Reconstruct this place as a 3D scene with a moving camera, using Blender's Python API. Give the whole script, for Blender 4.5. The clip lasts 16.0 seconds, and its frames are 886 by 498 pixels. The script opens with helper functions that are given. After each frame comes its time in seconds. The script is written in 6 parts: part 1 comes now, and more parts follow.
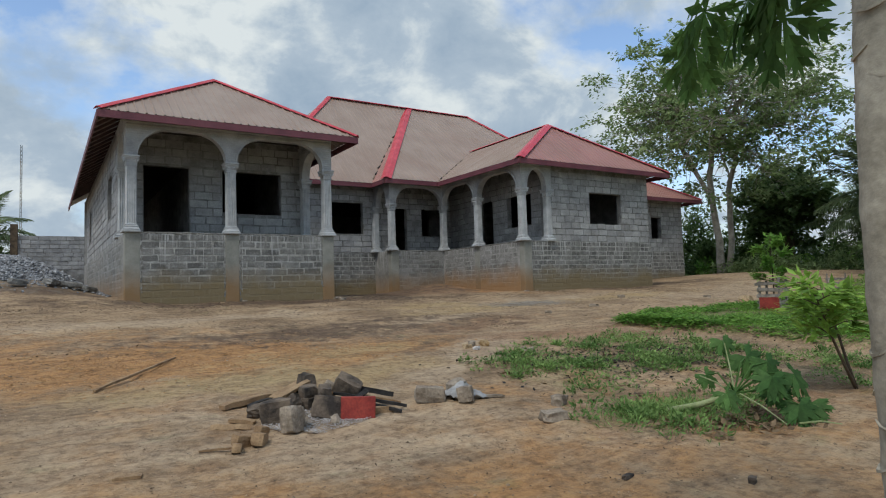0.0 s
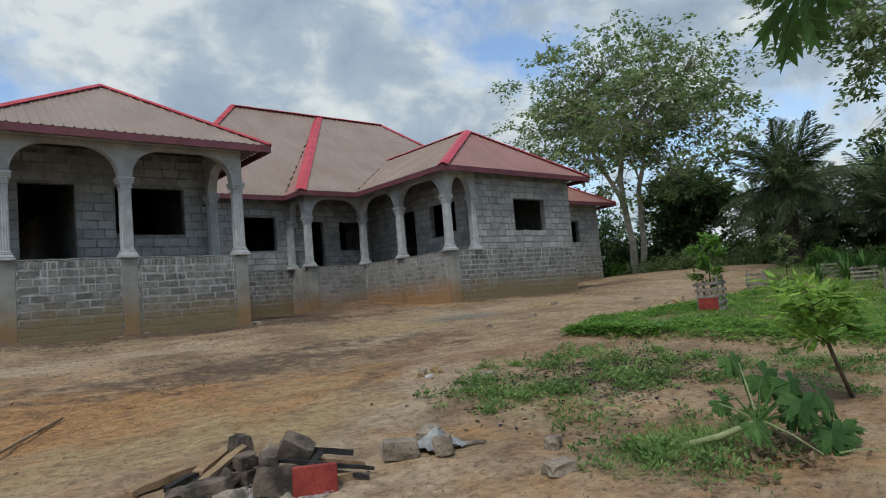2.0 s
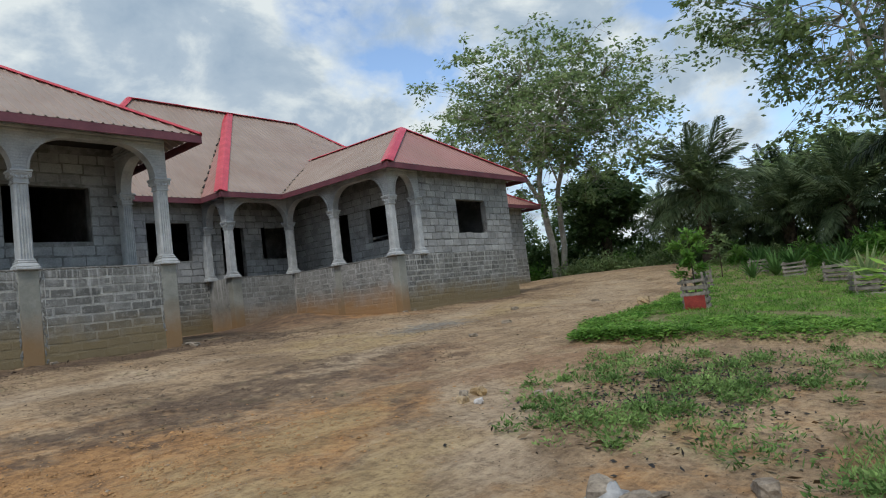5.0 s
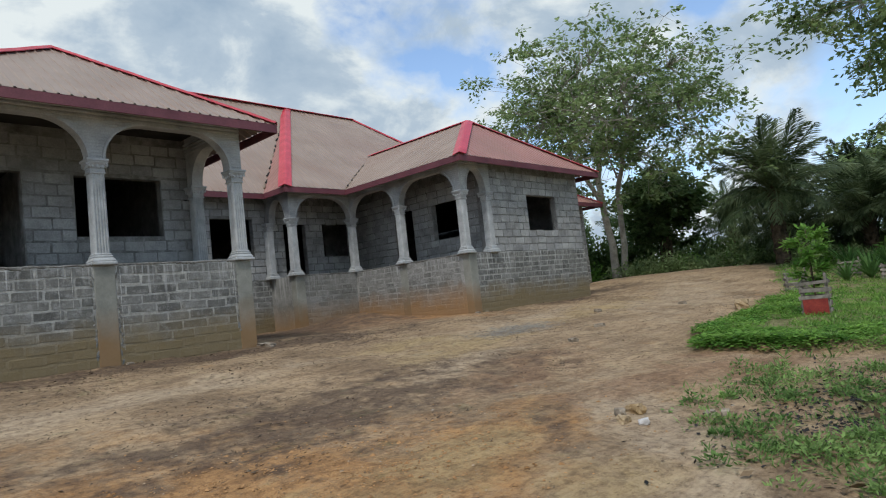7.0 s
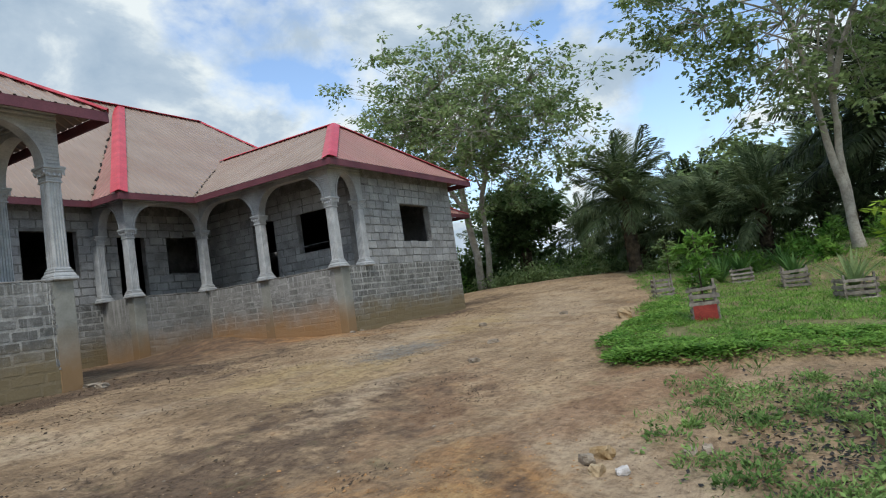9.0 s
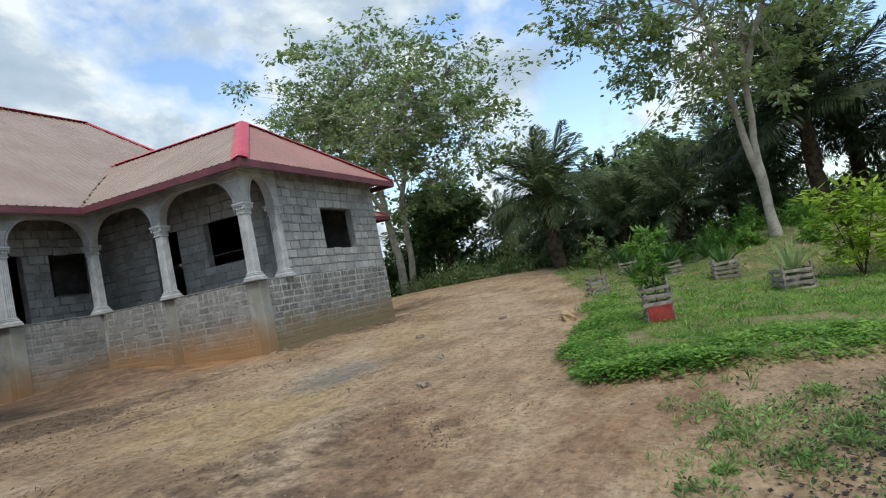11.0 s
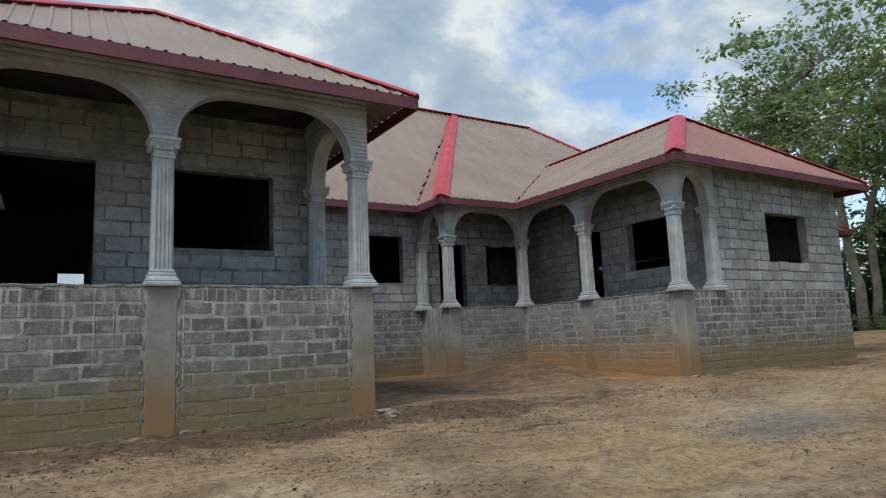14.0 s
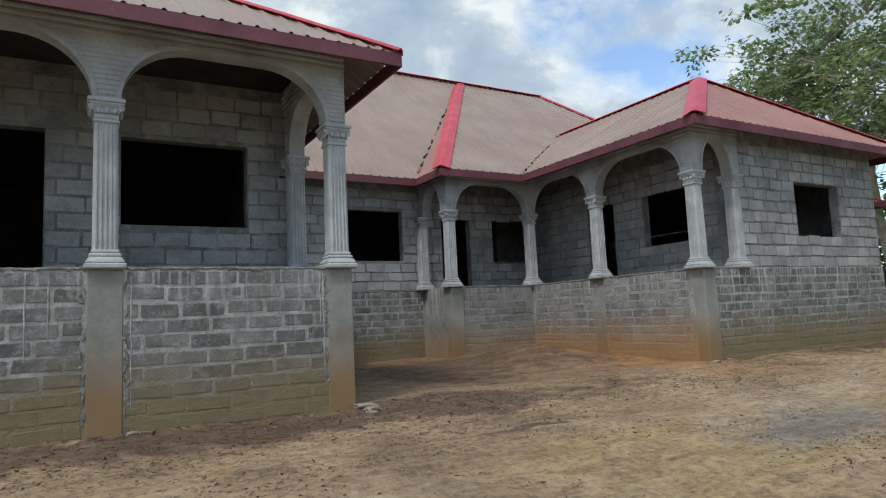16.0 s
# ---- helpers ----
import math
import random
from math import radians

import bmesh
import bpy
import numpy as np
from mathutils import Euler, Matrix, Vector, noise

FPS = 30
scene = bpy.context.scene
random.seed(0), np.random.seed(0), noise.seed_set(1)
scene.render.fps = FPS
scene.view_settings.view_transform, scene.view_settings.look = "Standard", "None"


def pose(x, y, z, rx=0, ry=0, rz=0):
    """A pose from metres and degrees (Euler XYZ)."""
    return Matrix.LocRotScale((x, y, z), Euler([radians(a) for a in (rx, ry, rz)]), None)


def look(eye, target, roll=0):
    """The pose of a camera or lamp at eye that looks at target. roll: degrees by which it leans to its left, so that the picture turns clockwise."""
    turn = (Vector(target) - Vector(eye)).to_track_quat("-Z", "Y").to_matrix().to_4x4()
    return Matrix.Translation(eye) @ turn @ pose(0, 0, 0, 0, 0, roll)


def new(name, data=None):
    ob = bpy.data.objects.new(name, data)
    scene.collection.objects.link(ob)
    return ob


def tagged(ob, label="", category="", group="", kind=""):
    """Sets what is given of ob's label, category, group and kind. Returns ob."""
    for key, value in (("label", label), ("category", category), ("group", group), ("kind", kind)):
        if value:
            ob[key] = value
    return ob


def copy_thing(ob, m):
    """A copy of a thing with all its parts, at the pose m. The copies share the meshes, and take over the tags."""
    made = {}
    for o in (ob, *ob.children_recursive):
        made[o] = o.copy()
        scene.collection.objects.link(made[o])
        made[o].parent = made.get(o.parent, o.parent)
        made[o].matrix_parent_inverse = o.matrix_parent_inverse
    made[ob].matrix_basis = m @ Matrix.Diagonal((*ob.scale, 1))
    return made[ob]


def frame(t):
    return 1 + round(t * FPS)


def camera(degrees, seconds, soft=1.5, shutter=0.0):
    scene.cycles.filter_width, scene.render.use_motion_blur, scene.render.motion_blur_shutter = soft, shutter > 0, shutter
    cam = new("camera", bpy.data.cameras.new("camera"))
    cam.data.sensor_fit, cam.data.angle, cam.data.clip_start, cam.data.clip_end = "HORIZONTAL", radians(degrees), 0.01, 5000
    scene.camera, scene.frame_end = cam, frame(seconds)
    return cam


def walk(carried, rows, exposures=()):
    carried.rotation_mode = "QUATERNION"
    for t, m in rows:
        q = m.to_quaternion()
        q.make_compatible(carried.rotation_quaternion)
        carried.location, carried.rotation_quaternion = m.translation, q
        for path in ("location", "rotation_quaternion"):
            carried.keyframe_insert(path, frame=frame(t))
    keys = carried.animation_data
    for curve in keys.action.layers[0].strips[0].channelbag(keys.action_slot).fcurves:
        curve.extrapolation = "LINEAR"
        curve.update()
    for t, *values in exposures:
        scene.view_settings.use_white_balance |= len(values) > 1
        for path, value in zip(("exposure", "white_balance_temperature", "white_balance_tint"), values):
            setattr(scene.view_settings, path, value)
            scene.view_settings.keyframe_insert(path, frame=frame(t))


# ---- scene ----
cam = camera(70.0, 16.0, 1.1)
PATH = [
    (0, (-6.916, -16.632, 0.134), (-5.845, -14.948, 0.263), -1.8),
    (0.5, (-6.878, -16.536, 0.146), (-5.801, -14.854, 0.244), -4.4),
    (1, (-6.718, -16.239, 0.193), (-5.664, -14.541, 0.279), -4.7),
    (1.5, (-6.71, -15.925, 0.22), (-5.624, -14.253, 0.371), -5.0),
    (2, (-6.666, -15.458, 0.304), (-5.368, -13.944, 0.448), -4.9),
    (2.5, (-6.589, -15.095, 0.323), (-5.225, -13.64, 0.477), -4.7),
    (3, (-6.703, -14.784, 0.353), (-5.317, -13.359, 0.573), -5.9),
    (3.2, (-6.688, -14.591, 0.365), (-5.261, -13.207, 0.59), -7.2),
    (5.3, (-6.828, -12.834, 0.458), (-5.287, -11.566, 0.59), -6.7),
    (5.5, (-6.854, -12.671, 0.486), (-5.449, -11.256, 0.64), -6.6),
    (6, (-6.904, -12.351, 0.501), (-5.705, -10.761, 0.676), -5.7),
    (6.5, (-6.797, -11.955, 0.541), (-5.354, -10.576, 0.662), -9.4),
    (7, (-6.758, -11.643, 0.54), (-5.294, -10.288, 0.693), -6.3),
    (7.5, (-6.561, -11.292, 0.589), (-5.024, -10.022, 0.745), -5.2),
    (8, (-6.424, -10.948, 0.62), (-4.833, -9.748, 0.794), -7.9),
    (8.5, (-6.169, -10.645, 0.6), (-4.503, -9.548, 0.751), -8.4),
    (9, (-5.912, -10.283, 0.656), (-4.176, -9.299, 0.796), -8.2),
    (9.2, (-5.842, -10.168, 0.655), (-4.049, -9.294, 0.8), -9.0),
    (11.3, (-4.811, -9.26, 0.94), (-2.95, -8.531, 1.027), -10.5),
    (11.5, (-4.717, -9.195, 0.938), (-2.852, -8.477, 1.013), -9.5),
    (12, (-4.49, -8.964, 0.915), (-2.653, -8.179, 0.997), -6.9),
    (12.5, (-4.481, -8.641, 0.858), (-2.992, -7.312, 0.986), -5.7),
    (13, (-4.316, -8.507, 0.878), (-3.02, -6.985, 0.924), -4.1),
    (13.5, (-4.1, -8.445, 0.947), (-3.179, -6.672, 1.033), -2.9),
    (14, (-3.876, -8.257, 0.962), (-2.833, -6.573, 1.244), -2.5),
    (14.5, (-3.646, -8.027, 1.034), (-2.58, -6.355, 1.299), -1.6),
    (15, (-3.407, -7.91, 1.03), (-2.424, -6.18, 1.228), -0.9),
    (15.5, (-3.206, -7.772, 1.026), (-2.221, -6.04, 1.195), 0.1),
    (16, (-3.017, -7.593, 1.078), (-2.019, -5.873, 1.287), -2.7),
]
walk(cam, [(t, look(eye, target, roll)) for t, eye, target, roll in PATH],
     exposures=((0.0, -0.34), (1.5, -0.4), (2.0, -0.42), (3.0, -0.27), (5.5, -0.27), (6.0, -0.37), (6.5, -0.28), (7.0, -0.21), (9.0, -0.1), (11.5, 0.03), (12.2, 0.0), (12.5, -0.16), (13.0, -0.22), (13.5, -0.08), (14.1, -0.3), (14.5, -0.36), (15.0, -0.08), (16.0, -0.1)))

# ---- light ----
world = bpy.data.worlds.new("sky")
scene.world = world
world.use_nodes = True
SUN_EL, SUN_AZ = 57.0, 238.0        # degrees; azimuth of the sun from +y, clockwise


def build_sky():
    nt = world.node_tree
    n, l = nt.nodes, nt.links
    bg = n["Background"]
    sky = n.new("ShaderNodeTexSky")
    sky.sky_type, sky.sun_disc = "NISHITA", False
    sky.sun_elevation, sky.sun_rotation = radians(SUN_EL), radians(SUN_AZ)
    sky.air_density, sky.dust_density, sky.ozone_density = 1.0, 1.2, 2.0
    co = n.new("ShaderNodeTexCoord")
    sep = n.new("ShaderNodeSeparateXYZ")
    l.new(co.outputs["Generated"], sep.inputs[0])
    zz = n.new("ShaderNodeMath"); zz.operation = "MAXIMUM"; zz.inputs[1].default_value = 0.0
    l.new(sep.outputs[2], zz.inputs[0])
    za = n.new("ShaderNodeMath"); za.operation = "ADD"; za.inputs[1].default_value = 0.34
    l.new(zz.outputs[0], za.inputs[0])
    dx = n.new("ShaderNodeMath"); dx.operation = "DIVIDE"
    dy = n.new("ShaderNodeMath"); dy.operation = "DIVIDE"
    for d, i in ((dx, 0), (dy, 1)):
        l.new(sep.outputs[i], d.inputs[0]); l.new(za.outputs[0], d.inputs[1])
    flat = n.new("ShaderNodeCombineXYZ")
    l.new(dx.outputs[0], flat.inputs[0]); l.new(dy.outputs[0], flat.inputs[1])
    flat.inputs[2].default_value = 3.7
    dome = n.new("ShaderNodeMapping"); dome.inputs["Scale"].default_value = (1.5, 1.5, 2.9)
    l.new(co.outputs["Generated"], dome.inputs[0])
    comb = n.new("ShaderNodeMixRGB"); comb.inputs[0].default_value = 0.72       # heaped low down, spread out overhead
    l.new(flat.outputs[0], comb.inputs[1]); l.new(dome.outputs[0], comb.inputs[2])

    def fbm(scale, detail, rough, dist=0.0):
        t = n.new("ShaderNodeTexNoise")
        t.inputs["Scale"].default_value, t.inputs["Detail"].default_value = scale, detail
        t.inputs["Roughness"].default_value, t.inputs["Distortion"].default_value = rough, dist
        l.new(comb.outputs[0], t.inputs["Vector"])
        return t

    cover = fbm(1.9, 10.0, 0.55, 0.15)
    ramp = n.new("ShaderNodeValToRGB")
    ramp.color_ramp.elements[0].position, ramp.color_ramp.elements[1].position = 0.44, 0.53
    east = n.new("ShaderNodeVectorMath"); east.operation = "DOT_PRODUCT"      # the cloud breaks up towards one side
    east.inputs[1].default_value = (0.80, -0.30, 0.50)
    l.new(co.outputs["Generated"], east.inputs[0])
    lean = n.new("ShaderNodeMapRange")
    lean.inputs[1].default_value, lean.inputs[2].default_value, lean.inputs[3].default_value, lean.inputs[4].default_value = 0.5, 1.0, 0.07, -0.085
    l.new(east.outputs["Value"], lean.inputs[0])
    cov = n.new("ShaderNodeMath"); cov.operation = "ADD"
    l.new(cover.outputs["Fac"], cov.inputs[0]); l.new(lean.outputs[0], cov.inputs[1])
    l.new(cov.outputs[0], ramp.inputs[0])
    tone = fbm(3.4, 12.0, 0.58, 0.2)
    depth = n.new("ShaderNodeMapRange")                      # thick cloud is grey below, thin edges are white
    depth.inputs[1].default_value, depth.inputs[2].default_value, depth.inputs[3].default_value, depth.inputs[4].default_value = 0.46, 0.68, 0.1, -0.07
    l.new(cov.outputs[0], depth.inputs[0])
    lit = n.new("ShaderNodeMath"); lit.operation = "ADD"
    l.new(tone.outputs["Fac"], lit.inputs[0]); l.new(depth.outputs[0], lit.inputs[1])
    shade = n.new("ShaderNodeValToRGB")
    e = shade.color_ramp.elements
    e[0].position, e[0].color = 0.3, (3.5, 4.8, 6.3, 1)
    e[1].position, e[1].color = 0.62, (9.0, 9.8, 10.0, 1)
    m = shade.color_ramp.elements.new(0.5); m.color = (5.3, 6.5, 7.7, 1)
    l.new(lit.outputs[0], shade.inputs[0])
    clear = n.new("ShaderNodeMixRGB"); clear.blend_type = "MULTIPLY"; clear.inputs[0].default_value = 1.0
    clear.inputs[2].default_value = (2.5, 2.55, 2.55, 1)
    l.new(sky.outputs[0], clear.inputs[1])
    mix = n.new("ShaderNodeMixRGB")
    l.new(ramp.outputs[0], mix.inputs[0]); l.new(clear.outputs[0], mix.inputs[1]); l.new(shade.outputs[0], mix.inputs[2])
    l.new(mix.outputs[0], bg.inputs["Color"])
    bg.inputs["Strength"].default_value = 0.1


build_sky()
sun = new("sun", bpy.data.lights.new("sun", "SUN"))
sun.data.energy, sun.data.angle, sun.data.color = 2.2, radians(14), (1.0, 0.95, 0.87)
az, el = radians(SUN_AZ), radians(SUN_EL)
sun.matrix_world = look((math.sin(az) * math.cos(el) * 60, math.cos(az) * math.cos(el) * 60, math.sin(el) * 60), (0, 0, 0))

# ---- materials ----


def surf(name, dark, light, scale=3.0, rough=0.85, bump=0.3, fine=60.0, metal=0.0, rnd=0.0, island=0.0, spread=(0.35, 0.65), stain=None, extra=None, speckle=0.8):
    """A surface of two tones, mottled at two sizes, with fine relief. stain: (colour, low, high) dirt that splashed up from the ground."""
    m = bpy.data.materials.new(name)
    m.use_nodes = True
    nt = m.node_tree
    n, l = nt.nodes, nt.links
    b = n["Principled BSDF"]
    b.inputs["Roughness"].default_value, b.inputs["Metallic"].default_value = rough, metal
    geo = n.new("ShaderNodeNewGeometry")

    def fbm(s, d=6.0, r=0.6):
        t = n.new("ShaderNodeTexNoise")
        t.inputs["Scale"].default_value, t.inputs["Detail"].default_value, t.inputs["Roughness"].default_value = s, d, r
        l.new(geo.outputs["Position"], t.inputs["Vector"])
        return t.outputs["Fac"]

    def ramp(src, lo, hi, c0, c1):
        r = n.new("ShaderNodeValToRGB")
        e = r.color_ramp.elements
        e[0].position, e[1].position, e[0].color, e[1].color = lo, hi, (*c0, 1), (*c1, 1)
        l.new(src, r.inputs[0])
        return r.outputs[0]

    def blend(mode, fac, a, c):
        x = n.new("ShaderNodeMixRGB")
        x.blend_type = mode
        if isinstance(fac, float):
            x.inputs[0].default_value = fac
        else:
            l.new(fac, x.inputs[0])
        l.new(a, x.inputs[1])
        if isinstance(c, tuple):
            x.inputs[2].default_value = (*c, 1)
        else:
            l.new(c, x.inputs[2])
        return x.outputs[0]

    col = ramp(fbm(scale), spread[0], spread[1], dark, light)
    grain = ramp(fbm(fine, 4.0), 0.3, 0.7, (0.72,) * 3, (1.22,) * 3)
    col = blend("MULTIPLY", speckle, col, grain)
    if rnd or island:
        src = n.new("ShaderNodeObjectInfo").outputs["Random"] if rnd else geo.outputs["Random Per Island"]
        a = rnd or island
        col = blend("MULTIPLY", 1.0, col, ramp(src, 0.0, 1.0, (1 - a,) * 3, (1 + a,) * 3))
    if extra:
        col = extra(n, l, fbm, ramp, blend, col, geo)
    if stain:
        sep = n.new("ShaderNodeSeparateXYZ")
        l.new(geo.outputs["Position"], sep.inputs[0])
        w = n.new("ShaderNodeMath"); w.operation = "MULTIPLY_ADD"; w.inputs[1].default_value = 0.8
        l.new(fbm(1.5, 7.0, 0.65), w.inputs[0]); l.new(sep.outputs[2], w.inputs[2])
        fade = n.new("ShaderNodeMapRange")
        for i, val in ((1, stain[1]), (2, stain[2]), (3, 0.9), (4, 0.0)):
            fade.inputs[i].default_value = val
        l.new(w.outputs[0], fade.inputs[0])
        fac = fade.outputs[0]
        col = blend("MIX", fac, col, stain[0])
    l.new(col, b.inputs["Base Color"])
    if bump:
        bp = n.new("ShaderNodeBump")
        bp.inputs["Strength"].default_value, bp.inputs["Distance"].default_value = bump, 0.02
        l.new(fbm(fine * 0.6, 5.0), bp.inputs["Height"])
        l.new(bp.outputs[0], b.inputs["Normal"])
    return m


def smears(n, l, fbm, ramp, blend, col, geo):
    """Cement wiped over the face of the blocks."""
    f = ramp(fbm(3.6, 9.0, 0.75), 0.5, 0.62, (0, 0, 0), (0.72, 0.72, 0.72))
    col = blend("MIX", f, col, (0.345, 0.352, 0.354))
    g = ramp(fbm(0.8, 7.0, 0.7), 0.5, 0.68, (0, 0, 0), (0.5, 0.5, 0.5))
    return blend("MIX", g, col, (0.17, 0.172, 0.168))


def drips(n, l, fbm, ramp, blend, col, geo):
    """Pale lime runs down the wall."""
    mp = n.new("ShaderNodeMapping"); mp.inputs["Scale"].default_value = (13.0, 13.0, 0.55)
    l.new(geo.outputs["Position"], mp.inputs[0])
    t = n.new("ShaderNodeTexNoise"); t.inputs["Scale"].default_value, t.inputs["Detail"].default_value = 1.0, 5.0
    l.new(mp.outputs[0], t.inputs["Vector"])
    sep = n.new("ShaderNodeSeparateXYZ")
    l.new(geo.outputs["Position"], sep.inputs[0])
    top = n.new("ShaderNodeMapRange")                       # the runs start at the cement edge and thin out on the way down
    top.inputs[1].default_value, top.inputs[2].default_value, top.inputs[3].default_value, top.inputs[4].default_value = 0.5, 1.75, -0.14, 0.1
    l.new(sep.outputs[2], top.inputs[0])
    w = n.new("ShaderNodeMath"); w.operation = "ADD"
    l.new(t.outputs["Fac"], w.inputs[0]); l.new(top.outputs[0], w.inputs[1])
    f = ramp(w.outputs[0], 0.6, 0.74, (0, 0, 0), (0.8, 0.8, 0.8))
    col = blend("MIX", f, col, (0.5, 0.51, 0.51))
    f2 = ramp(fbm(0.9, 5.0), 0.5, 0.68, (0, 0, 0), (0.6, 0.6, 0.6))
    col = blend("MIX", f2, col, (0.13, 0.135, 0.125))
    f3 = ramp(fbm(7.0, 8.0, 0.78), 0.5, 0.62, (0, 0, 0), (0.6, 0.6, 0.6))
    return blend("MIX", f3, col, (0.34, 0.345, 0.34))


MUD = (0.29, 0.183, 0.092)
MOSS = (0.2, 0.152, 0.078)
M_block = surf("grey sandcrete block", (0.24, 0.249, 0.256), (0.38, 0.389, 0.394), 2.2, 0.93, 0.7, 38, rnd=0.2, extra=smears)
M_mortar = surf("cement mortar", (0.1, 0.102, 0.102), (0.27, 0.273, 0.27), 2.7, 0.95, 0.7, 40, spread=(0.3, 0.7), extra=smears)
M_fblock = surf("weathered foundation block", (0.1, 0.102, 0.098), (0.2, 0.202, 0.194), 2.6, 0.95, 0.5, 40, rnd=0.26, stain=(MOSS, 0.72, 1.3), extra=drips)
M_fmortar = surf("weathered mortar", (0.23, 0.233, 0.22), (0.43, 0.433, 0.415), 5.0, 0.95, 0.9, 30, stain=(MOSS, 0.72, 1.3), extra=drips)
M_fblock_mud = surf("mud-splashed foundation block", (0.15, 0.152, 0.147), (0.27, 0.272, 0.26), 1.8, 0.95, 0.5, 50, rnd=0.22, stain=(MUD, 0.5, 1.3), extra=drips)
M_fmortar_mud = surf("mud-splashed mortar", (0.19, 0.193, 0.187), (0.34, 0.343, 0.333), 2.4, 0.95, 0.6, 35, stain=(MUD, 0.5, 1.3), extra=drips)
M_fblock_clay = surf("clay-coated foundation block", (0.16, 0.162, 0.156), (0.29, 0.291, 0.28), 2.4, 0.95, 0.6, 50, rnd=0.16, stain=((0.33, 0.19, 0.082), 0.65, 1.4), extra=drips)
M_fmortar_clay = surf("clay-coated mortar", (0.2, 0.2, 0.195), (0.38, 0.38, 0.37), 3.0, 0.95, 0.6, 35, stain=((0.33, 0.19, 0.082), 0.65, 1.4))
M_pier = surf("cast concrete", (0.19, 0.195, 0.175), (0.31, 0.315, 0.285), 1.6, 0.92, 0.25, 30, stain=((0.25, 0.148, 0.064), 0.68, 1.4), speckle=0.35)
M_cast = surf("pale cast concrete", (0.33, 0.352, 0.37), (0.48, 0.503, 0.518), 3.4, 0.88, 0.3, 40, speckle=0.4)
M_arch = surf("dirty cast concrete", (0.29, 0.302, 0.31), (0.47, 0.485, 0.49), 1.7, 0.9, 0.4, 36, spread=(0.36, 0.62), speckle=0.5)
# earth floor, coloured darker to hold the shade of the unlit rooms
M_slab = surf("earth fill darkened for indoor shade", (0.04, 0.032, 0.026), (0.09, 0.075, 0.06), 1.5, 0.9, 0.3, 30)


def sheet_marks(n, l, fbm, ramp, blend, col, geo):
    f = ramp(fbm(0.35, 6.0, 0.7), 0.45, 0.7, (0, 0, 0), (0.5, 0.5, 0.5))
    return blend("MIX", f, col, (0.27, 0.17, 0.13))


M_sheet = surf("brown coated roofing sheet", (0.285, 0.21, 0.168), (0.345, 0.262, 0.215), 0.8, 0.42, 0.03, 12, metal=0.0, extra=sheet_marks, speckle=0.15)
# same sheet, with the redder look of grazing reflection put into its colour
M_sheet_pink = surf("coated roofing sheet with reddish sheen tint", (0.30, 0.135, 0.115), (0.36, 0.175, 0.15), 0.8, 0.42, 0.03, 12, extra=sheet_marks, speckle=0.15)
M_cap = surf("red ridge capping", (0.46, 0.028, 0.045), (0.62, 0.065, 0.09), 2.0, 0.4, 0.08, 20)
M_fascia = surf("maroon painted fascia", (0.115, 0.03, 0.043), (0.175, 0.052, 0.066), 1.6, 0.55, 0.15, 40)
M_rafter = surf("dark roof timber", (0.05, 0.03, 0.025), (0.1, 0.06, 0.05), 4.0, 0.85, 0.3, 40)
# near-black so that the colour itself gives the shade under the roof
M_ceiling = surf("roof underside with shade in its colour", (0.012, 0.011, 0.01), (0.03, 0.027, 0.024), 2.0, 0.9, 0.2, 30)
M_lime = surf("lime crust", (0.3, 0.304, 0.296), (0.5, 0.505, 0.49), 9.0, 0.95, 0.6, 40)
M_lip = surf("crumbling cement", (0.12, 0.12, 0.112), (0.28, 0.278, 0.265), 6.0, 0.95, 0.9, 30)
M_wood = surf("cut timber", (0.2, 0.12, 0.06), (0.38, 0.26, 0.145), 5.0, 0.8, 0.4, 70)
M_grey_wood = surf("weathered grey timber", (0.14, 0.124, 0.106), (0.32, 0.288, 0.25), 6.0, 0.88, 0.5, 60, rnd=0.25)
M_flake = surf("dark damp soil flakes", (0.035, 0.024, 0.016), (0.12, 0.08, 0.05), 4.0, 0.95, 0.3, 40, island=0.5)
M_char = surf("charred wood", (0.008, 0.008, 0.008), (0.04, 0.036, 0.034), 8.0, 0.9, 0.6, 60)
M_ash = surf("pale wood ash", (0.42, 0.4, 0.39), (0.66, 0.64, 0.63), 12.0, 0.95, 0.6, 90)
M_red = surf("faded red painted panel", (0.2, 0.016, 0.012), (0.33, 0.045, 0.03), 5.0, 0.6, 0.2, 40)
M_hearth = surf("sooty concrete block", (0.03, 0.025, 0.022), (0.2, 0.155, 0.115), 4.5, 0.95, 0.8, 40, spread=(0.38, 0.66))
M_pale_block = surf("pale concrete lump", (0.17, 0.135, 0.1), (0.37, 0.315, 0.25), 5.0, 0.95, 0.7, 40)
M_stone = surf("ochre field stone", (0.3, 0.19, 0.08), (0.45, 0.36, 0.24), 5.0, 0.9, 0.5, 40)
M_gravel = surf("grey crushed gravel", (0.13, 0.138, 0.15), (0.38, 0.395, 0.42), 6.0, 0.95, 0.7, 30, island=0.35)
M_sack = surf("dusty plastic sack", (0.2, 0.2, 0.2), (0.36, 0.36, 0.36), 6.0, 0.5, 0.3, 30)
M_clod = surf("orange clay clods", (0.25, 0.128, 0.05), (0.43, 0.24, 0.105), 3.0, 0.95, 0.4, 40, island=0.25)
M_pebble = surf("mixed soil crumbs", (0.13, 0.088, 0.055), (0.36, 0.265, 0.175), 3.0, 0.95, 0.4, 40, island=0.5)
M_bark = surf("pale grey bark", (0.26, 0.235, 0.2), (0.5, 0.46, 0.4), 2.0, 0.92, 0.7, 18)
